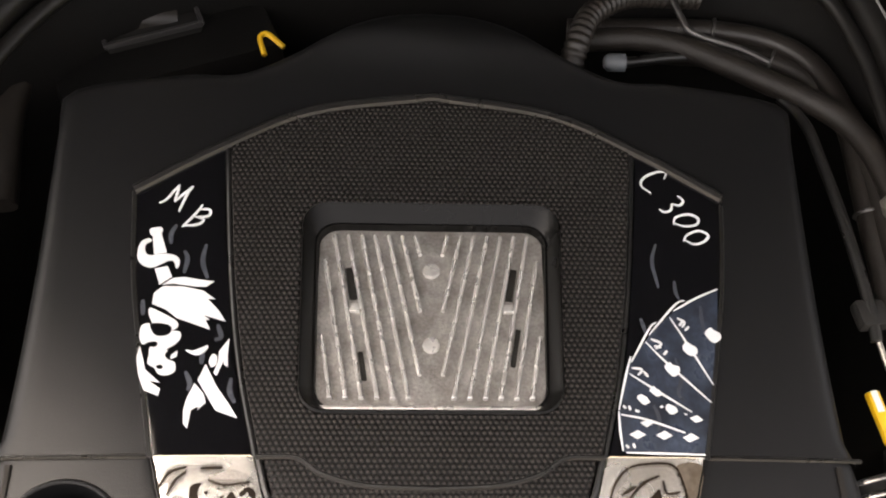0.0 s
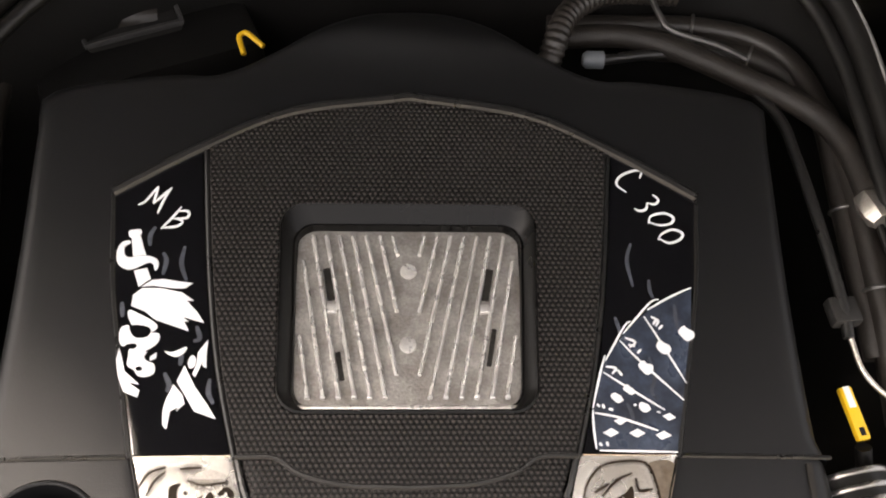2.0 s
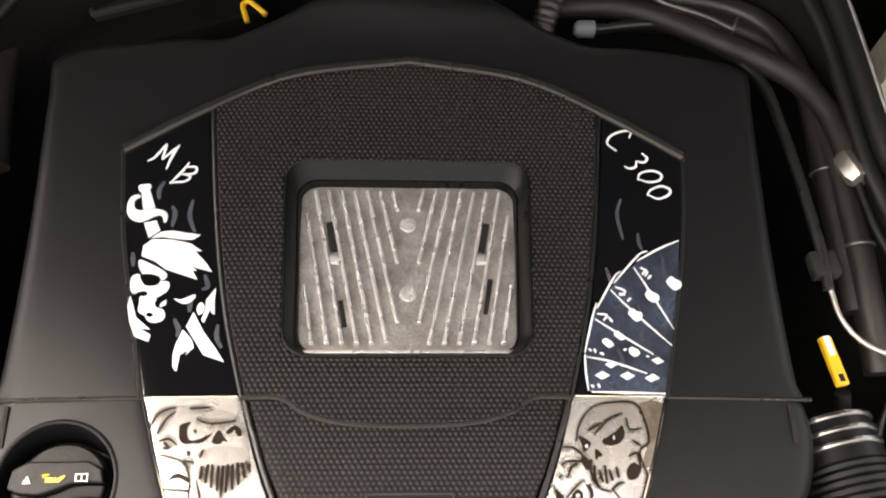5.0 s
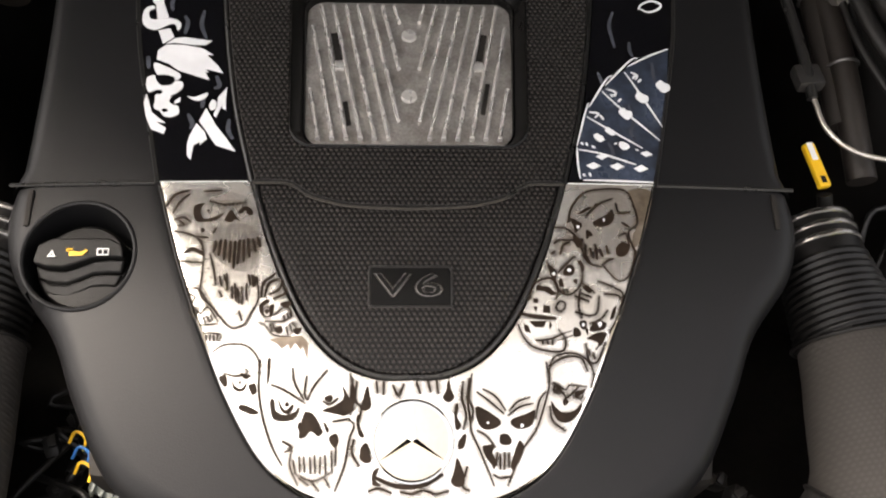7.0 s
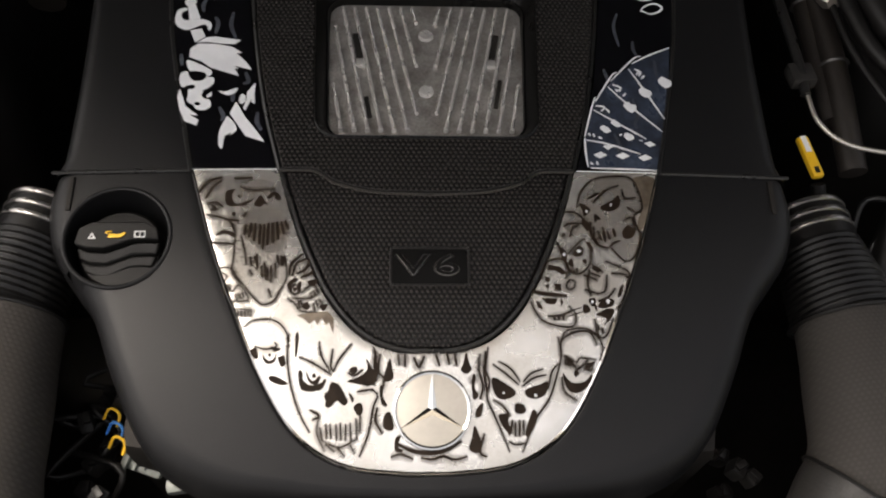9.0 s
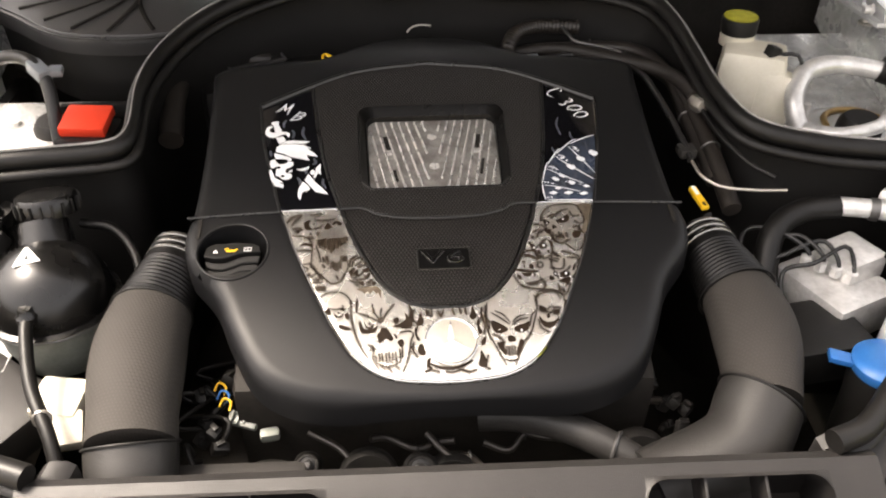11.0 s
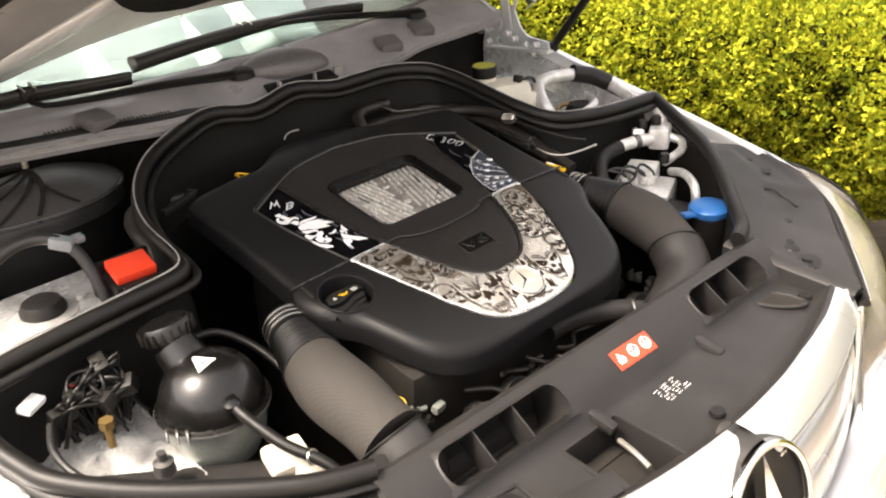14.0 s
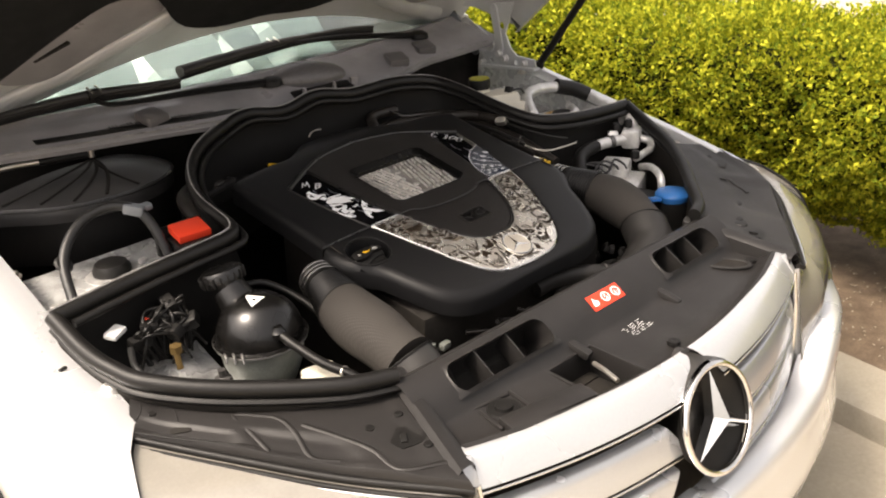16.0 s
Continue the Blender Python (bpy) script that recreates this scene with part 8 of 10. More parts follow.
art("painted_fanged_skull_haze", band, "haze_art",
    fills=[],
    strokes=[[(114.6, -27.8), (117.8, -15.9), (126.9, -5), (139, -1.2), (158, -1.5), (163.8, -12.6), (165.6, -27.6), (158.5, -33.5), (160.3, -43.5), (162.2, -50.6), (156, -66.5), (148.9, -70.3), (143, -65.3), (137.1, -58.2)], [(127.7, -23), (137.8, -13.2), (148.9, -8.3)], [(122.7, -20.9), (132.8, -15.1)], [(150.8, -11.4), (152.7, -19.4), (161.7, -18.5)], [(150.4, -37.4), (156.5, -35.5), (158.3, -45.5)], [(137.1, -59.2), (142.1, -55.2), (146.2, -54.3)], [(153.6, -26.4), (159.5, -30.5)]], width=2.736)
art("painted_fanged_skull_haze", band, "haze_art",
    fills=[],
    strokes=[[(114.6, -27.8), (117.8, -15.9), (126.9, -5), (139, -1.2), (158, -1.5), (163.8, -12.6), (165.6, -27.6), (158.5, -33.5), (160.3, -43.5), (162.2, -50.6), (156, -66.5), (148.9, -70.3), (143, -65.3), (137.1, -58.2)], [(127.7, -23), (137.8, -13.2), (148.9, -8.3)], [(122.7, -20.9), (132.8, -15.1)], [(150.8, -11.4), (152.7, -19.4), (161.7, -18.5)], [(150.4, -37.4), (156.5, -35.5), (158.3, -45.5)], [(137.1, -59.2), (142.1, -55.2), (146.2, -54.3)], [(153.6, -26.4), (159.5, -30.5)]], width=5.244)
art("painted_fanged_skull", band, "dark_art",
    fills=[],
    strokes=[[(114.6, -27.8), (117.8, -15.9), (126.9, -5), (139, -1.2), (158, -1.5), (163.8, -12.6), (165.6, -27.6), (158.5, -33.5), (160.3, -43.5), (162.2, -50.6), (156, -66.5), (148.9, -70.3), (143, -65.3), (137.1, -58.2)], [(127.7, -23), (137.8, -13.2), (148.9, -8.3)], [(122.7, -20.9), (132.8, -15.1)], [(150.8, -11.4), (152.7, -19.4), (161.7, -18.5)], [(150.4, -37.4), (156.5, -35.5), (158.3, -45.5)], [(137.1, -59.2), (142.1, -55.2), (146.2, -54.3)], [(153.6, -26.4), (159.5, -30.5)]], width=0.988)
art("painted_fanged_skull", band, "dark_art",
    fills=[[(132.6, -27.1), (142.7, -21.2), (147.8, -16.3), (148.6, -24.3), (143.6, -29.3), (136.5, -30.1)]],
    strokes=[], width=0.8)
art("painted_fanged_skull", band, "dark_art",
    fills=[[(116.6, -23.8), (124.6, -28), (123.5, -31.9), (119.5, -34.9), (118.5, -29.9)]],
    strokes=[], width=0.8)
art("painted_fanged_skull", band, "dark_art",
    fills=[[(127.5, -33), (130.5, -34.1), (132.4, -37.1), (129.4, -38), (127.4, -40)]],
    strokes=[], width=0.8)
art("painted_fanged_skull", band, "dark_art",
    fills=[[(148.3, -46.3), (153.4, -41.4), (158.3, -45.5), (155.2, -51.4), (149.2, -52.3)]],
    strokes=[], width=0.8)
art("painted_eye_spark", band, "white_art",
    fills=[[(141.6, -25.2), (141.6, -26.2), (140.6, -26.2), (140.6, -25.2), (140.6, -24.2), (141.6, -24.2)]],
    strokes=[], width=0.8)
art("painted_eye_spark", band, "white_art",
    fills=[[(122.5, -30.9), (122.5, -31.9), (121.5, -31.9), (120.5, -30.9), (121.5, -29.9), (122.5, -29.9)]],
    strokes=[], width=0.8)
art("painted_fangs_haze", band, "haze_art",
    fills=[],
    strokes=[[(126.3, -43), (126.2, -52), (129.1, -58)], [(129.3, -46), (131.2, -54.1)], [(133.3, -43.1), (134.2, -55.1)], [(136.3, -46.1), (138.2, -53.2)], [(141.3, -44.2), (142.2, -51.2)], [(124.4, -39), (123.3, -45.9), (125.2, -53)]], width=1.92)
art("painted_fangs_haze", band, "haze_art",
    fills=[],
    strokes=[[(126.3, -43), (126.2, -52), (129.1, -58)], [(129.3, -46), (131.2, -54.1)], [(133.3, -43.1), (134.2, -55.1)], [(136.3, -46.1), (138.2, -53.2)], [(141.3, -44.2), (142.2, -51.2)], [(124.4, -39), (123.3, -45.9), (125.2, -53)]], width=3.68)
art("painted_fangs", band, "dark_art",
    fills=[],
    strokes=[[(126.3, -43), (126.2, -52), (129.1, -58)], [(129.3, -46), (131.2, -54.1)], [(133.3, -43.1), (134.2, -55.1)], [(136.3, -46.1), (138.2, -53.2)], [(141.3, -44.2), (142.2, -51.2)], [(124.4, -39), (123.3, -45.9), (125.2, -53)]], width=1.04)
art("painted_wisp_haze", band, "haze_art",
    fills=[],
    strokes=[[(104.5, -31.6), (112.5, -31.8), (119.4, -37.9), (123.3, -42.9)], [(103.3, -43.6), (108.4, -40.7), (118.4, -40.9)], [(107.2, -51.7), (110.3, -44.7), (115.4, -41.8)], [(101.2, -51.6), (104.2, -48.6)], [(124.2, -52), (129.1, -58), (137.1, -60.2)]], width=2.592)
art("painted_wisp_haze", band, "haze_art",
    fills=[],
    strokes=[[(104.5, -31.6), (112.5, -31.8), (119.4, -37.9), (123.3, -42.9)], [(103.3, -43.6), (108.4, -40.7), (118.4, -40.9)], [(107.2, -51.7), (110.3, -44.7), (115.4, -41.8)], [(101.2, -51.6), (104.2, -48.6)], [(124.2, -52), (129.1, -58), (137.1, -60.2)]], width=4.968)
art("painted_wisp", band, "dark_art",
    fills=[],
    strokes=[[(104.5, -31.6), (112.5, -31.8), (119.4, -37.9), (123.3, -42.9)], [(103.3, -43.6), (108.4, -40.7), (118.4, -40.9)], [(107.2, -51.7), (110.3, -44.7), (115.4, -41.8)], [(101.2, -51.6), (104.2, -48.6)], [(124.2, -52), (129.1, -58), (137.1, -60.2)]], width=0.936)
art("painted_wisp", band, "dark_art",
    fills=[[(118.4, -36.9), (123.4, -40.9), (121.3, -46.9), (117.4, -40.8)]],
    strokes=[], width=0.8)
art("painted_small_skull_haze", band, "haze_art",
    fills=[],
    strokes=[[(97.1, -55.5), (102, -67.6), (105.8, -77.7), (113.8, -79.8), (121.9, -70.9), (122.2, -54.9)], [(105, -64.7), (116.2, -53.8), (119.2, -53.9)], [(107.8, -75.7), (108.8, -79.7)], [(110.8, -75.8), (111.8, -78.8)], [(98.1, -58.5), (104, -63.6)]], width=1.98)
art("painted_small_skull_haze", band, "haze_art",
    fills=[],
    strokes=[[(97.1, -55.5), (102, -67.6), (105.8, -77.7), (113.8, -79.8), (121.9, -70.9), (122.2, -54.9)], [(105, -64.7), (116.2, -53.8), (119.2, -53.9)], [(107.8, -75.7), (108.8, -79.7)], [(110.8, -75.8), (111.8, -78.8)], [(98.1, -58.5), (104, -63.6)]], width=3.795)
art("painted_small_skull", band, "dark_art",
    fills=[],
    strokes=[[(97.1, -55.5), (102, -67.6), (105.8, -77.7), (113.8, -79.8), (121.9, -70.9), (122.2, -54.9)], [(105, -64.7), (116.2, -53.8), (119.2, -53.9)], [(107.8, -75.7), (108.8, -79.7)], [(110.8, -75.8), (111.8, -78.8)], [(98.1, -58.5), (104, -63.6)]], width=0.78)
art("painted_small_skull", band, "dark_art",
    fills=[[(99, -61.6), (104, -63.6), (103.9, -68.6), (100.9, -68.6)]],
    strokes=[], width=0.8)
art("painted_small_skull", band, "dark_art",
    fills=[[(109, -63.7), (113.1, -58.8), (117.1, -60.8), (116, -65.8), (110, -66.7)]],
    strokes=[], width=0.8)
art("painted_small_skull", band, "dark_art",
    fills=[[(105.9, -69.7), (107.9, -68.7), (108.8, -74.7), (105.9, -73.7)]],
    strokes=[], width=0.8)
art("painted_small_skull", band, "dark_art",
    fills=[[(115.9, -69.8), (118.9, -68.9), (117.9, -72.9)]],
    strokes=[], width=0.8)
art("painted_small_skull", band, "dark_art",
    fills=[[(119.2, -54.9), (124.1, -59), (124, -64), (122.1, -60.9)]],
    strokes=[], width=0.8)
art("painted_eye_spark", band, "white_art",
    fills=[[(115, -62.8), (114, -63.8), (113, -63.8), (112, -62.8), (113, -61.8), (114, -61.8)]],
    strokes=[], width=0.8)
art("painted_eye_spark", band, "white_art",
    fills=[[(103, -65.6), (103, -66.6), (102, -66.6), (101, -65.6), (102, -64.6), (103, -64.6)]],
    strokes=[], width=0.8)
art("painted_eye", band, "dark_art",
    fills=[[(114, -62.8), (114, -63.8), (113, -63.8), (113, -62.8), (113, -61.8), (114, -61.8)]],
    strokes=[], width=0.8)
art("painted_capped_skull_haze", band, "haze_art",
    fills=[],
    strokes=[[(83.7, -84.3), (87.9, -72.4), (99.9, -68.6), (104.8, -75.7), (102.7, -83.6)], [(75.4, -100.2), (79.3, -109.3), (87.2, -116.4), (105.1, -118.7), (108.3, -110.7), (103.4, -103.6)], [(109.6, -87.7), (107.6, -90.7), (104.6, -91.7), (102.6, -89.6), (103.7, -86.6), (105.7, -84.7), (108.7, -85.7), (109.6, -87.7)], [(92.3, -111.5), (92.2, -114.5)], [(95.3, -111.5), (96.2, -114.5)], [(99.3, -109.6), (99.2, -114.6)], [(87.3, -111.4), (97.3, -110.5), (105.3, -107.7)]], width=1.98)
art("painted_capped_skull_haze", band, "haze_art",
    fills=[],
    strokes=[[(83.7, -84.3), (87.9, -72.4), (99.9, -68.6), (104.8, -75.7), (102.7, -83.6)], [(75.4, -100.2), (79.3, -109.3), (87.2, -116.4), (105.1, -118.7), (108.3, -110.7), (103.4, -103.6)], [(109.6, -87.7), (107.6, -90.7), (104.6, -91.7), (102.6, -89.6), (103.7, -86.6), (105.7, -84.7), (108.7, -85.7), (109.6, -87.7)], [(92.3, -111.5), (92.2, -114.5)], [(95.3, -111.5), (96.2, -114.5)], [(99.3, -109.6), (99.2, -114.6)], [(87.3, -111.4), (97.3, -110.5), (105.3, -107.7)]], width=3.795)
art("painted_capped_skull", band, "dark_art",
    fills=[],
    strokes=[[(83.7, -84.3), (87.9, -72.4), (99.9, -68.6), (104.8, -75.7), (102.7, -83.6)], [(75.4, -100.2), (79.3, -109.3), (87.2, -116.4), (105.1, -118.7), (108.3, -110.7), (103.4, -103.6)], [(109.6, -87.7), (107.6, -90.7), (104.6, -91.7), (102.6, -89.6), (103.7, -86.6), (105.7, -84.7), (108.7, -85.7), (109.6, -87.7)], [(92.3, -111.5), (92.2, -114.5)], [(95.3, -111.5), (96.2, -114.5)], [(99.3, -109.6), (99.2, -114.6)], [(87.3, -111.4), (97.3, -110.5), (105.3, -107.7)]], width=0.78)
art("painted_visor_haze", band, "haze_art",
    fills=[],
    strokes=[[(76.5, -93.2), (88.5, -95.4), (102.5, -96.6)]], width=3.264)
art("painted_visor_haze", band, "haze_art",
    fills=[],
    strokes=[[(76.5, -93.2), (88.5, -95.4), (102.5, -96.6)]], width=6.256)
art("painted_visor", band, "dark_art",
    fills=[],
    strokes=[[(76.5, -93.2), (88.5, -95.4), (102.5, -96.6)]], width=1.768)
art("painted_capped_skull", band, "dark_art",
    fills=[[(89.9, -73.4), (97.8, -74.5), (103.8, -79.6), (99.7, -80.6), (94.8, -77.5), (88.8, -77.4)]],
    strokes=[], width=0.8, smooth=False)
art("painted_capped_skull", band, "dark_art",
    fills=[[(86.7, -82.4), (90.7, -83.4), (89.7, -86.4), (86.7, -85.4)]],
    strokes=[], width=0.8, smooth=False)
art("painted_capped_skull", band, "dark_art",
    fills=[[(93.6, -87.5), (98.6, -87.6), (98.6, -92.6), (93.6, -92.5)]],
    strokes=[], width=0.8, smooth=False)
art("painted_capped_skull", band, "dark_art",
    fills=[[(86.6, -88.4), (89.6, -88.4), (88.6, -92.4)]],
    strokes=[], width=0.8, smooth=False)
art("painted_capped_skull", band, "dark_art",
    fills=[[(79.4, -100.3), (82.4, -101.3), (84.3, -106.3), (80.4, -105.3)]],
    strokes=[], width=0.8, smooth=False)
art("painted_capped_skull", band, "dark_art",
    fills=[[(83.5, -98.3), (95.5, -98.5), (93.4, -102.5), (87.4, -102.4)]],
    strokes=[], width=0.8, smooth=False)
art("painted_capped_skull", band, "dark_art",
    fills=[[(97.5, -98.5), (99.4, -100.6), (97.4, -104.5)]],
    strokes=[], width=0.8, smooth=False)
art("painted_cigarette", band, "dark_art",
    fills=[],
    strokes=[[(101.3, -108.6), (113.4, -104.8)], [(102.3, -111.6), (114.3, -107.8)]], width=0.572)
art("painted_cigarette_tip", band, "dark_art",
    fills=[[(114.4, -102.8), (118.4, -103.9), (119.3, -107.9), (114.3, -108.8)]],
    strokes=[], width=0.8)
art("painted_horned_skull_haze", band, "haze_art",
    fills=[],
    strokes=[[(121.9, -71.9), (127.8, -76), (130.8, -79.1)], [(120.8, -78.9), (128.7, -82)], [(115.7, -80.8), (126.7, -85)], [(115.6, -91.8), (126.5, -95)], [(120.8, -75.9), (118.7, -86.9), (120.5, -96.9)], [(132.9, -70.1), (145.8, -75.3), (150.8, -80.4), (145.5, -96.3), (139.3, -106.2)], [(136.8, -79.2), (146.8, -80.3), (148.7, -83.3)], [(133.8, -80.1), (131.6, -92.1), (125.5, -95)], [(125.4, -100), (133.5, -97.1), (139.6, -90.2)], [(124.2, -117), (125.1, -122)], [(127.1, -119), (128.1, -124)], [(122.2, -112.9), (124.1, -125), (130.1, -125.1), (136.3, -112.2)]], width=1.92)
art("painted_horned_skull_haze", band, "haze_art",
    fills=[],
    strokes=[[(121.9, -71.9), (127.8, -76), (130.8, -79.1)], [(120.8, -78.9), (128.7, -82)], [(115.7, -80.8), (126.7, -85)], [(115.6, -91.8), (126.5, -95)], [(120.8, -75.9), (118.7, -86.9), (120.5, -96.9)], [(132.9, -70.1), (145.8, -75.3), (150.8, -80.4), (145.5, -96.3), (139.3, -106.2)], [(136.8, -79.2), (146.8, -80.3), (148.7, -83.3)], [(133.8, -80.1), (131.6, -92.1), (125.5, -95)], [(125.4, -100), (133.5, -97.1), (139.6, -90.2)], [(124.2, -117), (125.1, -122)], [(127.1, -119), (128.1, -124)], [(122.2, -112.9), (124.1, -125), (130.1, -125.1), (136.3, -112.2)]], width=3.68)
art("painted_horned_skull", band, "dark_art",
    fills=[],
    strokes=[[(121.9, -71.9), (127.8, -76), (130.8, -79.1)], [(120.8, -78.9), (128.7, -82)], [(115.7, -80.8), (126.7, -85)], [(115.6, -91.8), (126.5, -95)], [(120.8, -75.9), (118.7, -86.9), (120.5, -96.9)], [(132.9, -70.1), (145.8, -75.3), (150.8, -80.4), (145.5, -96.3), (139.3, -106.2)], [(136.8, -79.2), (146.8, -80.3), (148.7, -83.3)], [(133.8, -80.1), (131.6, -92.1), (125.5, -95)], [(125.4, -100), (133.5, -97.1), (139.6, -90.2)], [(124.2, -117), (125.1, -122)], [(127.1, -119), (128.1, -124)], [(122.2, -112.9), (124.1, -125), (130.1, -125.1), (136.3, -112.2)]], width=0.832)
art("painted_horned_skull", band, "dark_art",
    fills=[[(118.5, -98.9), (123.5, -98), (123.4, -103), (120.4, -103.9)]],
    strokes=[], width=0.8)
art("painted_horned_skull", band, "dark_art",
    fills=[[(125.4, -104), (130.5, -98.1), (137.5, -99.2), (136.4, -103.2), (130.4, -105.1)]],
    strokes=[], width=0.8)
art("painted_horned_skull", band, "dark_art",
    fills=[[(122.4, -103.9), (124.4, -103), (124.3, -108)]],
    strokes=[], width=0.8)
art("painted_horned_skull", band, "dark_art",
    fills=[[(123.3, -110), (130.4, -106.1), (137.3, -106.2), (134.2, -113.1), (128.2, -118), (131.2, -113.1), (126.3, -111)]],
    strokes=[], width=0.8)
art("painted_horned_skull", band, "dark_art",
    fills=[[(122.9, -73.9), (128.8, -77), (126.8, -79), (122.8, -75.9)]],
    strokes=[], width=0.8)
art("painted_horned_skull", band, "dark_art",
    fills=[[(142.6, -90.3), (145.6, -87.3), (143.5, -95.3), (140.5, -97.2)]],
    strokes=[], width=0.8)
art("painted_eye_spark", band, "white_art",
    fills=[[(134.4, -100.1), (133.4, -102.1), (132.4, -102.1), (131.4, -100.1), (132.5, -99.1), (133.5, -99.1)]],
    strokes=[], width=0.8)
art("painted_eye_spark", band, "white_art",
    fills=[[(122.4, -100.9), (121.4, -101.9), (120.4, -101.9), (120.4, -100.9), (120.4, -99.9), (121.4, -99.9)]],
    strokes=[], width=0.8)
art("painted_eye", band, "dark_art",
    fills=[[(133.4, -100.1), (133.4, -101.1), (132.4, -101.1), (132.4, -100.1), (132.4, -100.1), (133.4, -100.1)]],
    strokes=[], width=0.8)
art("painted_side_skull_haze", band, "haze_art",
    fills=[],
    strokes=[[(96, -128.5), (101.1, -121.6), (113.1, -119.8), (122.1, -123.9), (126.9, -133), (124.8, -143)], [(97.8, -138.6), (106.8, -143.7), (109.8, -140.7), (121.8, -141.9)]], width=2.88)
art("painted_side_skull_haze", band, "haze_art",
    fills=[],
    strokes=[[(96, -128.5), (101.1, -121.6), (113.1, -119.8), (122.1, -123.9), (126.9, -133), (124.8, -143)], [(97.8, -138.6), (106.8, -143.7), (109.8, -140.7), (121.8, -141.9)]], width=5.52)
art("painted_side_skull", band, "dark_art",
    fills=[],
    strokes=[[(96, -128.5), (101.1, -121.6), (113.1, -119.8), (122.1, -123.9), (126.9, -133), (124.8, -143)], [(97.8, -138.6), (106.8, -143.7), (109.8, -140.7), (121.8, -141.9)]], width=0.78)
art("painted_stern_skull_shade", band, "haze_art",
    fills=[],
    strokes=[[(74.1, -122.2), (81, -126.3), (84.9, -135.4)]], width=6)


# ---------- intake ducts ----------
def intake(side, pts, label):
    d = thing("intake_duct", label, "air duct", group="intake ducts")
    mir = lambda p: (side * p[0], p[1], p[2])
    bell = lambda t: 0.0345 + 0.012 * max(0.0, t - 0.35) + (0.0009 * math.sin((t - 0.36) * 2 * math.pi * 17) if t > 0.36 else 0.0)
    part("bellows", tube(bmesh.new(), [mir(p) for p in pts[0:3]], bell, 130, 24), "bellows", d, "finely ribbed black rubber bellows")
    part("sleeve", tube(bmesh.new(), [mir(p) for p in pts[2:6]], lambda t: 0.0435 + 0.0050 * math.sin(math.pi * min(1, t * 1.25)) + 0.002 * t - 0.003 * (side > 0), 40, 28), "duct", d, "taupe woven duct sleeve")
    part("elbow", tube(bmesh.new(), [mir(p) for p in pts[5:]], lambda t: 0.0462 - 0.005 * t, 24, 24), "plastic_grey", d, "grey plastic elbow")
    for k, (a, b, r, m) in enumerate(((0, 2, 0.0445, "rubber"), (5, 6, 0.0472, "plastic"))):
        q, dr = Vector(mir(pts[2 if k == 0 else 5])), (Vector(mir(pts[3 if k == 0 else 6])) - Vector(mir(pts[2 if k == 0 else 5]))).normalized()
        part("seam", torus(r, 0.0016, 32, 6), m, d, at=Matrix.Translation(q) @ dr.to_track_quat('Z', 'Y').to_matrix().to_4x4())
    for f in (0.03, 0.25, 0.46):
        q = Vector(mir(pts[0])).lerp(Vector(mir(pts[1])), f)
        dr = (Vector(mir(pts[1])) - Vector(mir(pts[0]))).normalized()
        part("clamp", torus(0.0350, 0.0018, 32, 8, 1.5), "clamp_ring", d, "steel hose clamp", at=Matrix.Translation(q) @ dr.to_track_quat('Z', 'Y').to_matrix().to_4x4())
    return d


intake(-1, [(0.302, 0.000, 0.800), (0.312, -0.045, 0.795), (0.322, -0.090, 0.786), (0.326, -0.138, 0.777), (0.323, -0.19, 0.766), (0.318, -0.245, 0.745), (0.314, -0.280, 0.715), (0.310, -0.298, 0.66)], "taupe air intake duct with black bellows beside the coolant tank")
intake(1, [(0.322, 0.012, 0.792), (0.330, -0.035, 0.790), (0.338, -0.084, 0.785), (0.343, -0.125, 0.777), (0.341, -0.170, 0.764), (0.331, -0.213, 0.746), (0.296, -0.256, 0.720), (0.205, -0.283, 0.695)], "taupe air intake duct with black bellows beside the washer filler")

# ---------- coolant tank ----------
TC = Vector((-0.448, -0.040, 0.773))
tank = thing("coolant_tank", "round glossy black coolant tank with a white warning mark", "coolant tank", at=TC)
prof = [(0.0, 0.068), (0.018, 0.0662), (0.034, 0.0595), (0.048, 0.0495), (0.059, 0.036), (0.067, 0.018), (0.0695, 0.0), (0.0755, -0.002), (0.0755, -0.006), (0.068, -0.007), (0.0, -0.007)]
M["tank"] = material("smooth black tank plastic", (0.0045, 0.0042, 0.004), 0.27, var=0.2, bump=0.05, rvar=0.05)
part("sphere", lathe(prof, 48), "tank", tank)
M["bowl"] = material("grey green tank plastic", (0.20, 0.215, 0.195), 0.4, var=0.35, scale=30, bump=0.1)
part("lower_bowl", lathe([(0.0, -0.095), (0.05, -0.080), (0.064, -0.045), (0.068, -0.012), (0.0745, -0.0095), (0.0755, -0.007), (0.0, -0.0068)], 48), "bowl", tank, "grey-green lower half of the tank")
part("rim_edge", torus(0.0753, 0.0013, 56, 6), "clamp", tank, at=Matrix.Translation((0, 0, -0.0045)))
part("filler_neck", tube(bmesh.new(), [(-0.002, 0.020, 0.015), (-0.007, 0.042, 0.042), (-0.012, 0.060, 0.064)], lambda t: 0.036 - 0.008 * t, 10, 24), "tank", tank)
CAPM = Matrix.Translation((-0.009, 0.075, 0.068)) @ pose(0, 0, 0, -14, -4, 0)
part("screw_cap", lathe([(0.034, 0.0), (0.0355, 0.018), (0.032, 0.023), (0.0, 0.024)], 36), "tank", tank, "ribbed black screw cap", at=CAPM)
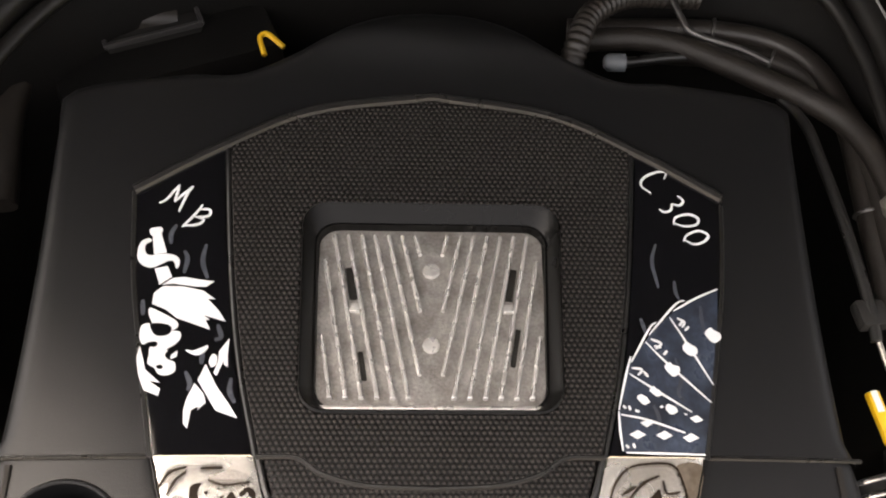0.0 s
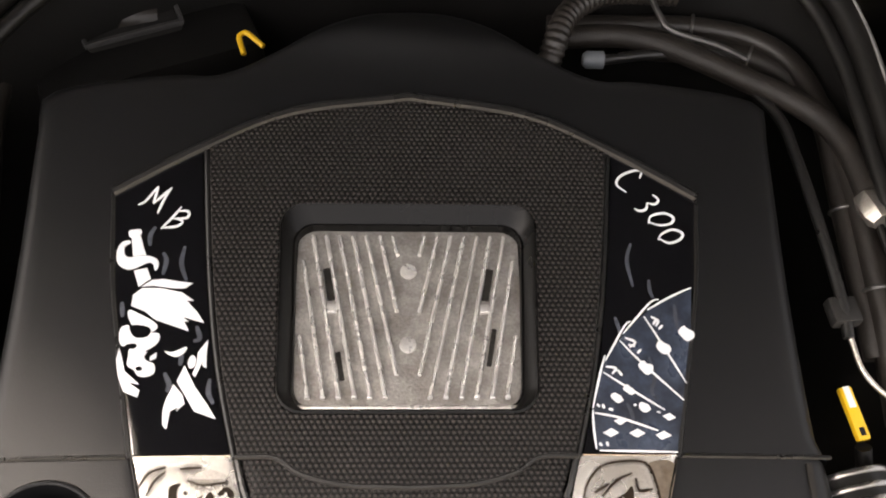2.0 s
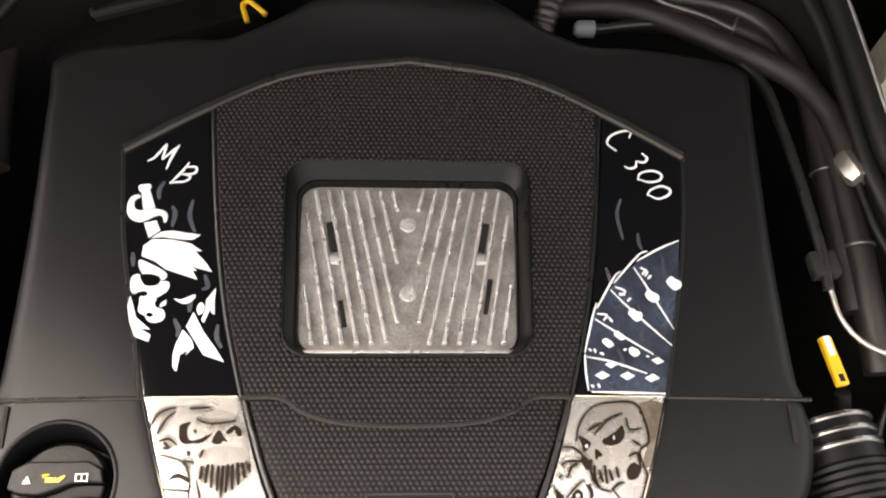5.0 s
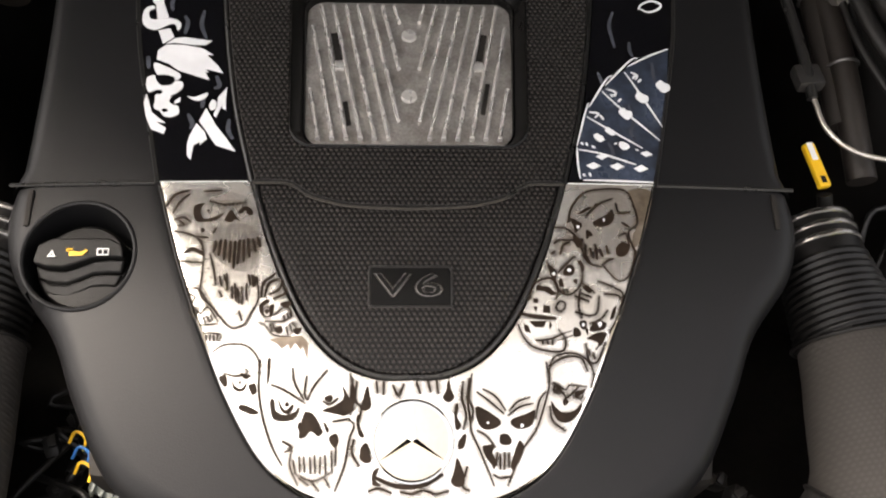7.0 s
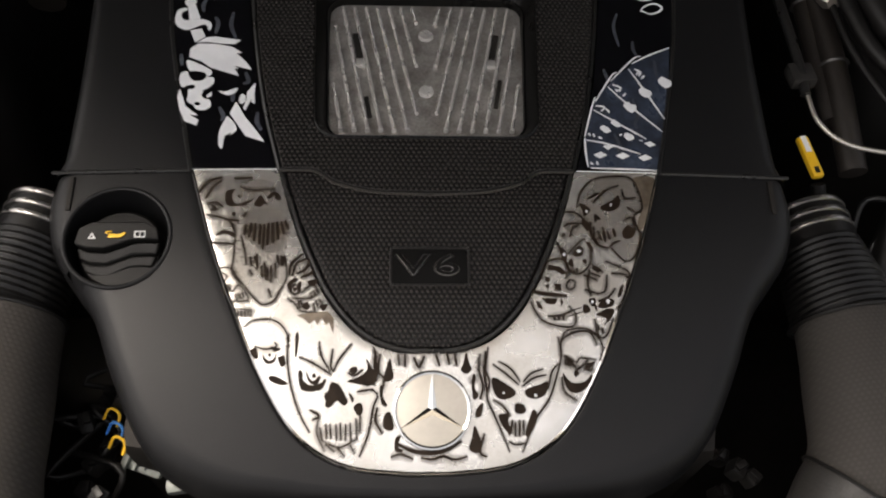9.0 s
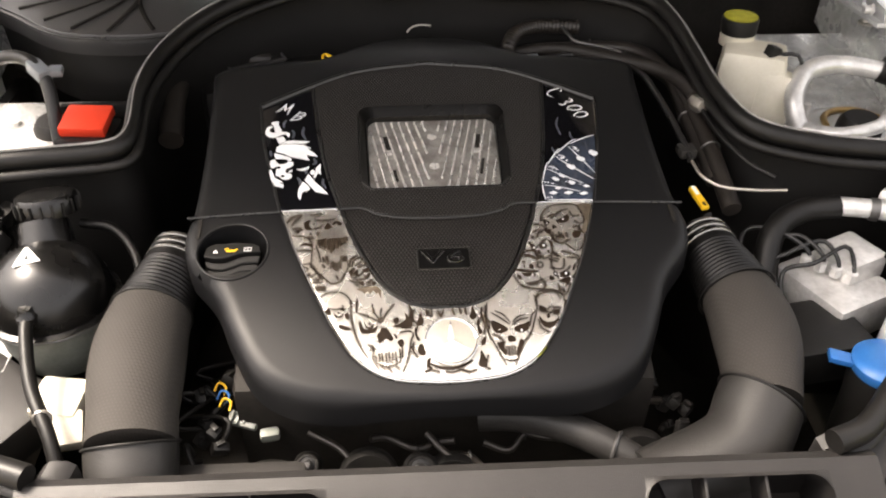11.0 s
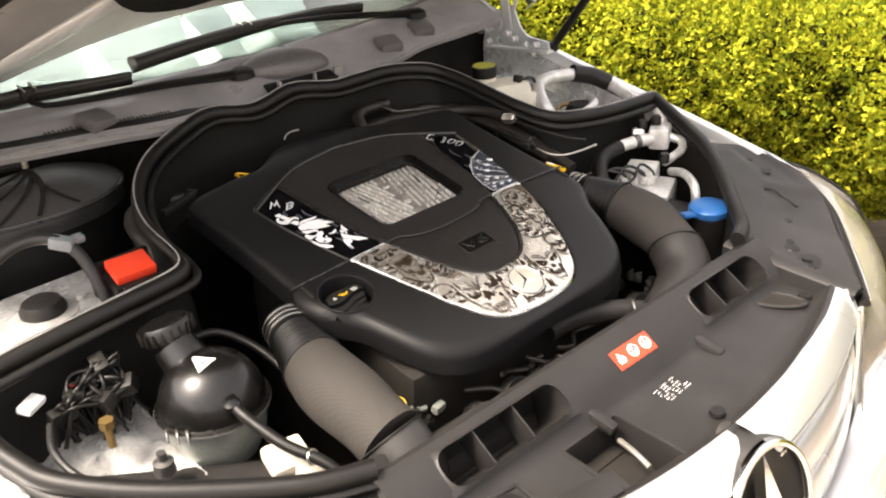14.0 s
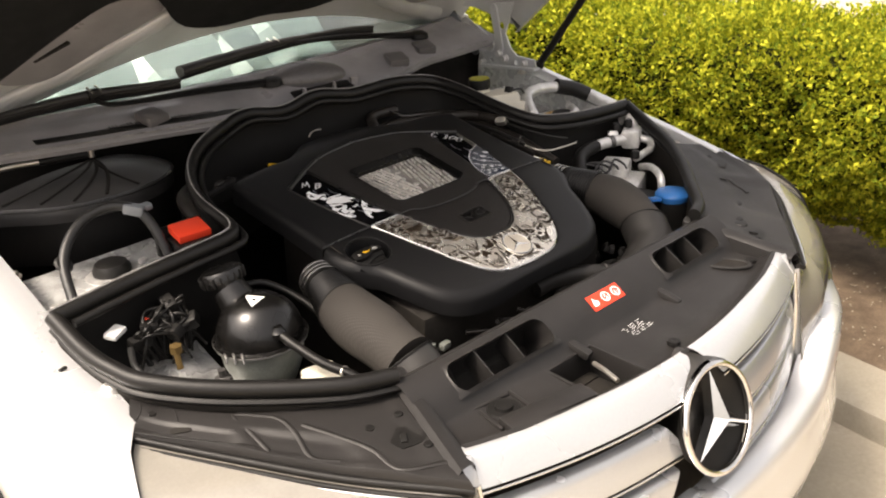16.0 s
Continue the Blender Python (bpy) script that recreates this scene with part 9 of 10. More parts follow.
for k in range(18):
    a = 2 * math.pi * k / 18
    part("cap_rib", block((0.003, 0.005, 0.016), (0, 0, 0), round_by=0.001), "rubber", tank, at=CAPM @ pose(0.0355 * math.cos(a), 0.0355 * math.sin(a), 0.010, 0, 0, math.degrees(a) + 90))
part("warning_mark", plate([(-0.015, -0.011), (0.015, -0.011), (0.002, 0.014), (-0.002, 0.014)], lambda x, y: 0.0, 0.001, [[(-0.003, -0.005), (0.003, -0.005), (0.0, 0.004)]]), "white", tank, "white warning triangle", at=Matrix.Translation((-0.009, -0.011, 0.0672)) @ pose(0, 0, 0, 10, -7, 14))
pipe("vent_hose", [(0.02, 0.085, 0.045), (0.06, 0.078, 0.040), (0.090, 0.045, 0.020), (0.102, -0.01, 0.0), (0.105, -0.08, -0.04)], 0.006, "rubber", tank, 24, 8)
pipe("overflow_hose", [(-0.003, -0.064, 0.024), (0.002, -0.092, 0.014), (0.018, -0.142, -0.006), (0.046, -0.192, -0.026), (0.064, -0.237, -0.066)], 0.0075, "rubber", tank, 24, 8)
part("hose_clip", torus(0.0085, 0.0018, 16, 6), "alloy", tank, at=pose(0.036, -0.174, -0.018, 70, 0, 15))
part("hose_nipple", lathe([(0.0, 0.012), (0.007, 0.012), (0.009, 0.006), (0.012, 0.003), (0.012, -0.006)], 14, (-0.003, -0.063, 0.024)), "tank", tank)
part("bracket", block((0.055, 0.05, 0.022), (0.031, -0.117, -0.050), (10, 0, -10), 0.007), "cream", tank, "cream plastic bracket")
part("bracket_foot", block((0.035, 0.04, 0.02), (0.046, -0.152, -0.060), (20, 0, 10), 0.006), "cream", tank)
for k in range(3):
    pipe("spring_clip", [(-0.074 + 0.009 * k, -0.014 - 0.010 * k, -0.002), (-0.078 + 0.009 * k, -0.026 - 0.010 * k, 0.002), (-0.082 + 0.009 * k, -0.034 - 0.010 * k, -0.008)], 0.0021, "clamp", tank, 10, 6)

# ---------- near-side strut tower, battery terminal, wiring ----------
tower = thing("strut_tower", "dull silver strut tower top", "strut tower", group="strut towers", at=(-0.545, 0.285, 0.775))
part("tower_top", lathe([(0.0, 0.022), (0.05, 0.022), (0.07, 0.016), (0.095, 0.010), (0.115, -0.002), (0.12, -0.06), (0.12, -0.2)], 32), "paint_flat", tower)
part("tower_puck", lathe([(0.034, 0.02), (0.034, 0.034), (0.028, 0.044), (0.0, 0.046)], 28, (0.012, 0.025, 0.0)), "plastic_grey", tower, "dark grey top mount")
part("tower_flange", lathe([(0.05, 0.018), (0.05, 0.024), (0.034, 0.026)], 28, (0.012, 0.025, 0.0)), "alloy_bright", tower)
for a in (20, 140, 260):
    part("tower_bolt", lathe([(0.0, 0.03), (0.008, 0.03), (0.009, 0.02), (0.014, 0.018), (0.014, 0.012)], 8, (0.075 * math.cos(radians(a)), 0.075 * math.sin(radians(a)), 0)), "alloy_bright", tower)
shelf = thing("inner_shelf", "light grey painted inner wing shelf", "shelf")
rows = []
for k in range(14):
    x = -0.70 + 0.285 * k / 13
    rows.append([(x, 0.150, 0.775), (x, 0.17, 0.79 + 0.008 * math.sin(k)), (x, 0.25, 0.795), (x, 0.34, 0.80), (x, 0.40, 0.80)])
part("shelf_sheet", sheet(rows, 0.004), "shelf", shelf)
part("relay", block((0.05, 0.04, 0.03), (-0.60, 0.175, 0.806), (0, 0, 20), 0.005), "plastic", shelf)
part("bracket", block((0.09, 0.02, 0.012), (-0.565, 0.235, 0.803), (0, 8, 12), 0.004), "alloy_bright", shelf)
part("clip", block((0.035, 0.012, 0.010), (-0.55, 0.185, 0.802), (0, 0, 25), 0.003), "plastic", shelf)
for x, y in ((-0.66, 0.25), (-0.52, 0.21), (-0.64, 0.19)):
    part("bolt", lathe([(0.009, 0), (0.009, 0.006), (0.006, 0.008), (0, 0.008)], 8, (x, y, 0.797)), "alloy_bright", shelf)

term = thing("battery_terminal", "black terminal box with a bright red lid", "terminal box", at=(-0.438, 0.166, 0.848))
part("box", block((0.070, 0.064, 0.07), (0, 0.004, -0.005), (0, 0, -4), 0.006), "plastic", term)
part("lid", block((0.058, 0.050, 0.014), (0.0, 0.004, 0.041), (10, 0, -4), 0.003), "red", term, "bright red plastic lid")
part("lid_step", block((0.058, 0.010, 0.012), (0.0, -0.034, 0.028), (0, 0, 2), 0.002), "plastic", term)
part("back_plate", block((0.09, 0.012, 0.05), (0.0, 0.048, 0.018), (0, 0, 2), 0.003), "plastic", term)
cable = thing("battery_cable", "thick black battery cable with a grey connector", "cable")
pipe("lead", [(-0.478, 0.155, 0.80), (-0.482, 0.18, 0.870), (-0.495, 0.218, 0.926), (-0.535, 0.25, 0.942), (-0.59, 0.255, 0.925), (-0.635, 0.225, 0.885), (-0.655, 0.16, 0.83)], 0.0085, "cable", cable, 40, 10)
part("connector", block((0.019, 0.034, 0.018), (-0.503, 0.226, 0.933), (14, 0, 45), 0.004), "grey_clip", cable, "light grey plastic connector")
part("tab", block((0.018, 0.016, 0.010), (-0.482, 0.226, 0.932), (10, 0, 5), 0.003), "grey_clip", cable)
part("clamp", torus(0.012, 0.004, 16, 6), "plastic_grey", cable, at=pose(-0.637, 0.222, 0.88, 40, 30, 0))

panel = thing("box_cover", "smooth dark grey rounded lid with curved grooves at the bulkhead", "cover", at=(0, 0, 0))
EDGE = spline([(-0.700, 0.560, 0.0), (-0.634, 0.505, 0.0), (-0.575, 0.450, 0.0), (-0.519, 0.422, 0.0), (-0.437, 0.414, 0.0), (-0.368, 0.430, 0.0), (-0.318, 0.470, 0.0), (-0.296, 0.520, 0.0), (-0.300, 0.575, 0.0)], 44)
FOCUS = Vector((-0.430, 0.575, 0.928))
lid_z = lambda t: 0.898 + 0.030 * math.sin(0.5 * math.pi * min(1.0, t * 1.15))
rows = []
for q in EDGE:
    row = [(q.x, q.y, 0.872), (q.x, q.y, 0.892)]
    for k in range(9):
        t = 0.02 + 0.98 * k / 8
        row.append((q.x + (FOCUS.x - q.x) * t, q.y + (FOCUS.y - q.y) * t, lid_z(t)))
    rows.append(row)
part("cover_shell", sheet(rows, 0.004), "lid", panel)
pipe("cover_edge", [(q.x, q.y - 0.001, 0.895) for q in EDGE], 0.0030, "bead", panel, 60, 8)
# grooves laid on as raised dark strips, standing in for their shade
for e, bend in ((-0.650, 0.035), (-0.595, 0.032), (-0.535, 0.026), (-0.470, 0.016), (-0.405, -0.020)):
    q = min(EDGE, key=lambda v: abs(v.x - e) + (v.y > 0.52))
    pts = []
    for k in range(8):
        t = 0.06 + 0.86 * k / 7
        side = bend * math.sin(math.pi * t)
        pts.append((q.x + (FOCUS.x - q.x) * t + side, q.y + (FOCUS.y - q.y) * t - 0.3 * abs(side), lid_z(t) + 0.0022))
    pipe("dark_groove", pts, 0.0036, "bay", panel, 24, 6, squash=0.5)
part("box_wall", sheet([[(q.x * 0.99, q.y + 0.012, 0.885), (q.x * 0.985, q.y + 0.02, 0.78)] for q in EDGE], 0.004), "plastic", panel)
linkage = thing("wiper_linkage", "short bright metal linkage rod under the cowl", "linkage")
pipe("rod", [(-0.64, 0.600, 0.950), (-0.57, 0.592, 0.950), (-0.525, 0.575, 0.950)], 0.006, "alloy", linkage, 10, 8)
pipe("rod_sleeve", [(-0.53, 0.577, 0.950), (-0.48, 0.560, 0.951), (-0.445, 0.545, 0.951)], 0.009, "plastic", linkage, 10, 8)
part("rod_tip", lathe([(0.006, -0.008), (0.006, 0.006), (0, 0.008)], 10, (-0.440, 0.543, 0.951)), "alloy", linkage)

rng = random.Random(4)
loom = thing("wiring_loom", "tangle of thin black wires and plugs beside the coolant tank", "wiring")
hubs = [(-0.525, 0.070, 0.815), (-0.560, 0.056, 0.815), (-0.590, 0.044, 0.808), (-0.560, 0.020, 0.800), (-0.610, 0.040, 0.795), (-0.530, 0.035, 0.800), (-0.545, 0.060, 0.828)]
for k in range(46):
    a, b = rng.sample(hubs, 2)
    j = lambda q, r: (q[0] + rng.uniform(-r, r), q[1] + rng.uniform(-r, r), q[2] + rng.uniform(-r, r) * 0.6)
    m = tuple((a[i] + b[i]) / 2 for i in range(3))
    pipe("wire", [j(a, 0.008), j((m[0], m[1], m[2] + 0.008), 0.016), j(b, 0.008), (b[0] + rng.uniform(-0.02, 0.02), b[1] + rng.uniform(-0.02, 0.01), 0.755)], rng.uniform(0.0016, 0.0034), "rubber", loom, 22, 6)
for q in hubs:
    part("plug", block((rng.uniform(0.022, 0.036), rng.uniform(0.016, 0.024), 0.020), q, (rng.uniform(-25, 25), rng.uniform(-20, 20), rng.uniform(0, 180)), 0.003), "plastic", loom)
part("plug", block((0.034, 0.021, 0.010), (-0.638, 0.056, 0.818), (10, 0, 35), 0.004), "white", loom, "white plastic plug")
for x, y, m in ((-0.586, 0.052, "red"),):
    part("plug", block((0.022, 0.016, 0.016) if m != "red" else (0.006, 0.006, 0.006), (x, y, 0.822), (rng.uniform(-20, 20), 15, rng.uniform(0, 90)), 0.003), m, loom)
pipe("lead", [(-0.63, 0.03, 0.795), (-0.645, -0.02, 0.79), (-0.635, -0.07, 0.775), (-0.60, -0.10, 0.75)], 0.005, "cable", loom, 20, 8)
fit_bolt = thing("brass_fitting", "small brass threaded fitting", "fitting", at=(-0.577, -0.012, 0.764))
part("stem", tube(bmesh.new(), [(0, 0, -0.01), (0.001, 0.004, 0.006), (0.002, 0.008, 0.016)], 0.005, 8, 10), "brass", fit_bolt)
part("head", lathe([(0, 0.006), (0.010, 0.006), (0.010, -0.006), (0, -0.006)], 6, (0.003, 0.009, 0.020)), "brass", fit_bolt)
lamp_back = thing("lamp_housing", "grey lamp housing top inside the wing", "housing")
part("housing", block((0.26, 0.13, 0.05), (-0.560, -0.105, 0.685), (6, 0, -38), 0.015), "tray", lamp_back)
part("floor_sheet", sheet([[(-0.69 + 0.19 * k / 8, y, 0.705 + 0.012 * math.sin(k * 1.3 + y * 30) + 0.02 * (y > 0.02)) for y in (-0.10, -0.06, -0.02, 0.03, 0.09)] for k in range(9)], 0.003), "shelf", lamp_back)
part("adjuster", lathe([(0.014, 0), (0.013, 0.016), (0.006, 0.018), (0.006, 0.03), (0, 0.03)], 14, (-0.545, -0.085, 0.738)), "clamp", lamp_back)

# ---------- hedge side: brake fluid, strut tower, pipes, valve block, washer filler ----------
res = thing("brake_reservoir", "cream brake fluid reservoir with a yellow-green cap", "reservoir", at=(0.466, 0.350, 0.850))
part("bottle", block((0.105, 0.105, 0.085), (0.010, -0.020, 0.010), (-6, 0, -22), 0.014, 0.86), "cream", res)
part("bottle_nose", block((0.055, 0.055, 0.085), (0.030, -0.062, -0.010), (-10, 0, -22), 0.012, 0.85), "cream", res)
part("neck", lathe([(0.025, 0.04), (0.025, 0.062), (0.0, 0.062)], 28, (-0.004, 0.024, 0)), "cream", res)
capb = part("cap", lathe([(0.026, 0.058), (0.027, 0.077), (0.0255, 0.0805), (0.0, 0.0815)], 36, (-0.004, 0.024, 0)), "plastic", res, "black screw cap")
part("cap_label", lathe([(0.0245, 0.0818), (0.0245, 0.0824), (0.0, 0.0824)], 28, (-0.004, 0.024, 0)), "cap_green", capb)
part("sensor", block((0.018, 0.018, 0.022), (0.022, -0.050, 0.056), (0, 20, 20), 0.004), "plastic", res)
pipe("sensor_wire", [(0.03, -0.05, 0.055), (0.062, -0.058, 0.05), (0.07, -0.07, -0.02)], 0.003, "cable", res, 12, 6)

tower2 = thing("strut_tower", "dull silver strut tower top under pipes", "strut tower", group="strut towers", at=(0.610, 0.235, 0.795))
part("tower_top", lathe([(0.0, 0.020), (0.05, 0.020), (0.07, 0.014), (0.095, 0.008), (0.112, -0.004), (0.115, -0.06), (0.115, -0.2)], 32), "paint_flat", tower2)
part("tower_cap", lathe([(0.0, 0.042), (0.024, 0.042), (0.030, 0.034), (0.032, 0.02), (0.0, 0.02)], 24), "plastic", tower2)
pipe("copper_ring", [(0.045 * math.cos(a) - 0.005, 0.045 * math.sin(a), 0.030) for a in (0.4, 1.1, 1.8, 2.5, 3.2)], 0.005, "brass", tower2, 20, 8)
for a in (30, 150, 275):
    part("tower_bolt", lathe([(0.0, 0.045), (0.006, 0.045), (0.007, 0.02), (0.013, 0.018), (0.013, 0.010)], 8, (0.075 * math.cos(radians(a)), 0.075 * math.sin(radians(a)), 0)), "alloy_bright", tower2)
shelf2 = thing("inner_shelf", "light grey painted inner wing shelf beneath pipes", "shelf")
rows = []
for k in range(12):
    x = 0.505 + 0.195 * k / 11
    rows.append([(x, 0.145, 0.780), (x, 0.17, 0.79), (x, 0.25, 0.795), (x, 0.34, 0.80), (x, 0.45, 0.82), (x, 0.52, 0.84)])
part("shelf_sheet", sheet(rows, 0.004), "shelf", shelf2)
acpipe = thing("coolant_pipe", "thick bright aluminium pipe with a black foam sleeve", "pipe")
pipe("bend", [(0.520, 0.215, 0.815), (0.512, 0.250, 0.858), (0.540, 0.288, 0.884), (0.595, 0.297, 0.888), (0.655, 0.284, 0.882)], 0.0135, "alloy_bright", acpipe, 30, 12)
pipe("sleeve", [(0.645, 0.287, 0.886), (0.690, 0.268, 0.872), (0.715, 0.240, 0.855)], 0.019, "rubber", acpipe, 16, 12)
pipe("run", [(0.712, 0.245, 0.858), (0.712, 0.18, 0.838), (0.700, 0.10, 0.82)], 0.013, "alloy_bright", acpipe, 14, 10)
pipe("return_run", [(0.655, 0.245, 0.835), (0.620, 0.205, 0.838), (0.560, 0.190, 0.835), (0.520, 0.215, 0.830)], 0.010, "alloy_bright", acpipe, 20, 10)

valve = thing("valve_block", "bright aluminium valve block with bent pipes", "valve block", at=(0.485, -0.030, 0.748))
part("block", block((0.10, 0.11, 0.06), (0.0, 0.0, -0.015), (0, 0, 25), 0.008), "alloy_bright", valve)
part("block_step", block((0.06, 0.06, 0.035), (0.02, 0.02, 0.025), (0, 0, 25), 0.006), "alloy_bright", valve)
for k in range(4):
    a = Vector((-0.035 + 0.014 * k, 0.02 - 0.012 * k, 0.02))
    pipe("brake_pipe", [a, a + Vector((0.0, 0.0, 0.020)), a + Vector((-0.03 + 0.01 * k, 0.03, 0.030)), a + Vector((-0.06 + 0.006 * k, 0.05 - 0.012 * k, 0.018)), a + Vector((-0.075, 0.02, 0.0)), a + Vector((-0.08, -0.02, -0.04))], 0.0028, "cable", valve, 26, 6)
    part("union", lathe([(0.0075, 0), (0.0075, 0.012), (0.004, 0.014), (0, 0.014)], 6, a), "alloy_bright", valve)
part("dark_module", block((0.10, 0.09, 0.05), (-0.05, -0.075, -0.02), (0, 0, 10), 0.006), "plastic", valve)
cooler = thing("refrigerant_pipe", "bright aluminium refrigerant pipe with valves", "pipe")
pipe("pipe_run", [(0.640, 0.105, 0.80), (0.643, 0.082, 0.838), (0.641, 0.062, 0.848), (0.632, 0.040, 0.835), (0.615, 0.028, 0.822)], 0.012, "alloy_bright", cooler, 20, 12)
part("junction", block((0.062, 0.042, 0.044), (0.603, 0.022, 0.815), (0, 0, 30), 0.010), "alloy_bright", cooler)
part("junction_arm", block((0.030, 0.024, 0.030), (0.570, 0.050, 0.818), (0, 15, 40), 0.007), "alloy_bright", cooler)
pipe("hose_end", [(0.580, 0.022, 0.815), (0.540, 0.036, 0.816), (0.498, 0.046, 0.815)], 0.0125, "alloy_bright", cooler, 12, 10)
pipe("collar", [(0.548, 0.033, 0.816), (0.538, 0.036, 0.816)], 0.0145, "clamp", cooler, 4, 12)
pipe("hose", [(0.503, 0.045, 0.815), (0.455, 0.045, 0.808), (0.415, 0.020, 0.792), (0.395, -0.03, 0.74)], 0.0155, "rubber", cooler, 20, 10)
pipe("second_run", [(0.615, 0.010, 0.812), (0.622, -0.015, 0.806), (0.606, -0.030, 0.797), (0.575, -0.032, 0.792), (0.548, -0.030, 0.787)], 0.0085, "alloy_bright", cooler, 24, 10)
pipe("third_run", [(0.565, -0.035, 0.764), (0.545, -0.075, 0.778), (0.515, -0.115, 0.782), (0.500, -0.134, 0.772), (0.495, -0.140, 0.735)], 0.0085, "alloy_bright", cooler, 24, 10)
for p in ((0.600, 0.030, 0.838), (0.545, -0.032, 0.790), (0.575, 0.045, 0.832)):
    part("valve_cap", lathe([(0.010, 0), (0.010, 0.014), (0.007, 0.018), (0, 0.018)], 14, p), "plastic", cooler)

washer = thing("washer_filler", "black washer filler neck with a bright blue hinged cap", "filler", at=(0.479, -0.178, 0.708))
part("neck", lathe([(0.034, -0.15), (0.034, 0.0), (0.036, 0.03), (0.034, 0.042), (0.0, 0.042)], 32), "plastic", washer)
lid = part("cap", lathe([(0.034, 0.040), (0.0365, 0.046), (0.0365, 0.053), (0.032, 0.058), (0.018, 0.060), (0.0, 0.060)], 40), "blue", washer, "bright blue plastic cap")
part("tab", block((0.026, 0.018, 0.007), (-0.046, 0.012, 0.050), (0, 8, -16), 0.002), "blue", lid)
part("tab", block((0.016, 0.026, 0.007), (0.044, -0.006, 0.048), (0, -8, -6), 0.002), "blue", lid)

# ---------- behind and beside the engine cover ----------
dip = thing("dipstick_tag", "yellow tag on a black dipstick tube with a dark mark", "tag", at=(0.334, 0.050, 0.828))
dip.matrix_basis = pose(0.325, 0.051, 0.828, 8, 0, 11)
part("tag", block((0.010, 0.040, 0.006), (0, 0, 0), round_by=0.002), "yellow", dip)
part("tag_print", block((0.005, 0.016, 0.0005), (0, 0.012, 0.0032)), "white", dip)
part("tag_mark", block((0.004, 0.006, 0.0005), (0, -0.014, 0.0032)), "plastic", dip)
pipe("tube", [(0.0, -0.024, -0.004), (0.003, -0.045, -0.03), (0.004, -0.06, -0.10)], 0.006, "plastic", dip, 12, 8)
clip = thing("yellow_clip", "small bright yellow clip behind the cover", "clip", at=(-0.143, 0.364, 0.880))
pipe("loop", [(-0.004, -0.010, -0.004), (-0.009, 0.004, 0.001), (-0.007, 0.009, 0.002), (-0.002, 0.009, 0.002), (0.012, -0.002, -0.002)], 0.0025, "yellow", clip, 16, 8)

fuel = thing("fuel_line", "thin metal line curving round the cover", "pipe")
pipe("line", [(0.163, 0.358, 0.877), (0.21, 0.364, 0.880), (0.252, 0.364, 0.880), (0.276, 0.338, 0.880), (0.303, 0.294, 0.880), (0.309, 0.250, 0.879), (0.316, 0.190, 0.872), (0.323, 0.13, 0.860), (0.324, 0.10, 0.853)], 0.0045, "bead", fuel, 50, 8)
part("line_tip", lathe([(0.008, 0), (0.008, 0.014), (0.005, 0.018), (0, 0.018)], 12, (0.163, 0.358, 0.877), Euler((0, radians(-90), 0)).to_matrix()), "grey_clip", fuel)
part("bracket", block((0.022, 0.022, 0.012), (0.324, 0.121, 0.855), (0, 0, 5), 0.003), "plastic_grey", fuel)
pipe("bright_line", [(0.326, 0.10, 0.852), (0.332, 0.075, 0.846), (0.352, 0.055, 0.842), (0.39, 0.045, 0.842), (0.43, 0.043, 0.842)], 0.0022, "alloy", fuel, 24, 8)
hose = thing("braided_hose", "dark braided hose with a bright coupling", "hose")
pipe("hose", [(0.12, 0.392, 0.87), (0.20, 0.380, 0.882), (0.289, 0.326, 0.885), (0.331, 0.294, 0.885), (0.350, 0.258, 0.885), (0.356, 0.212, 0.884)], 0.0105, "braid", hose, 50, 12)
part("coupling", lathe([(0.010, -0.014), (0.0115, -0.010), (0.0115, 0.008), (0.008, 0.014), (0, 0.014)], 6, (0.357, 0.198, 0.882), Euler((radians(80), 0, radians(10))).to_matrix()), "alloy", hose)
pipe("brass_line", [(0.358, 0.19, 0.880), (0.368, 0.14, 0.870), (0.392, 0.085, 0.858), (0.42, 0.06, 0.85)], 0.0032, "rubber", hose, 20, 8)
for pts, r in (([(0.20, 0.405, 0.85), (0.30, 0.378, 0.865), (0.343, 0.325, 0.868), (0.358, 0.25, 0.862), (0.366, 0.15, 0.84), (0.37, 0.05, 0.81)], 0.012),
               ([(0.12, 0.418, 0.86), (0.25, 0.408, 0.872), (0.318, 0.375, 0.878), (0.345, 0.310, 0.872), (0.352, 0.22, 0.85), (0.36, 0.10, 0.82)], 0.010)):
    h = thing("coolant_hose", "thick black rubber hose behind the engine", "hose", group="hoses behind the engine")
    pipe("hose", pts, r, "hose", h, 50, 12)
    for f in (0, 3):
        q, d = Vector(pts[f + 1]), (Vector(pts[f + 2]) - Vector(pts[f])).normalized()
        part("hose_clip", torus(r + 0.001, 0.0016, 20, 6), "clamp", h, at=Matrix.Translation(q) @ d.to_track_quat('Z', 'Y').to_matrix().to_4x4())
conduit = thing("corrugated_conduit", "dusty grey corrugated cable conduit at the bulkhead", "conduit")
pipe("conduit", [(0.108, 0.330, 0.86), (0.117, 0.353, 0.895), (0.132, 0.386, 0.905), (0.168, 0.412, 0.905), (0.23, 0.42, 0.90)], lambda t: 0.0105 + 0.0009 * math.sin(t * 190), "hose", conduit, 120, 10)
frame_rod = thing("rod_bracket", "bent dark metal rod bracket on the bulkhead", "bracket")
pipe("rod", [(0.205, 0.412, 0.905), (0.212, 0.392, 0.900), (0.222, 0.378, 0.895), (0.262, 0.366, 0.890), (0.285, 0.352, 0.888)], 0.0028, "clamp", frame_rod, 30, 8)
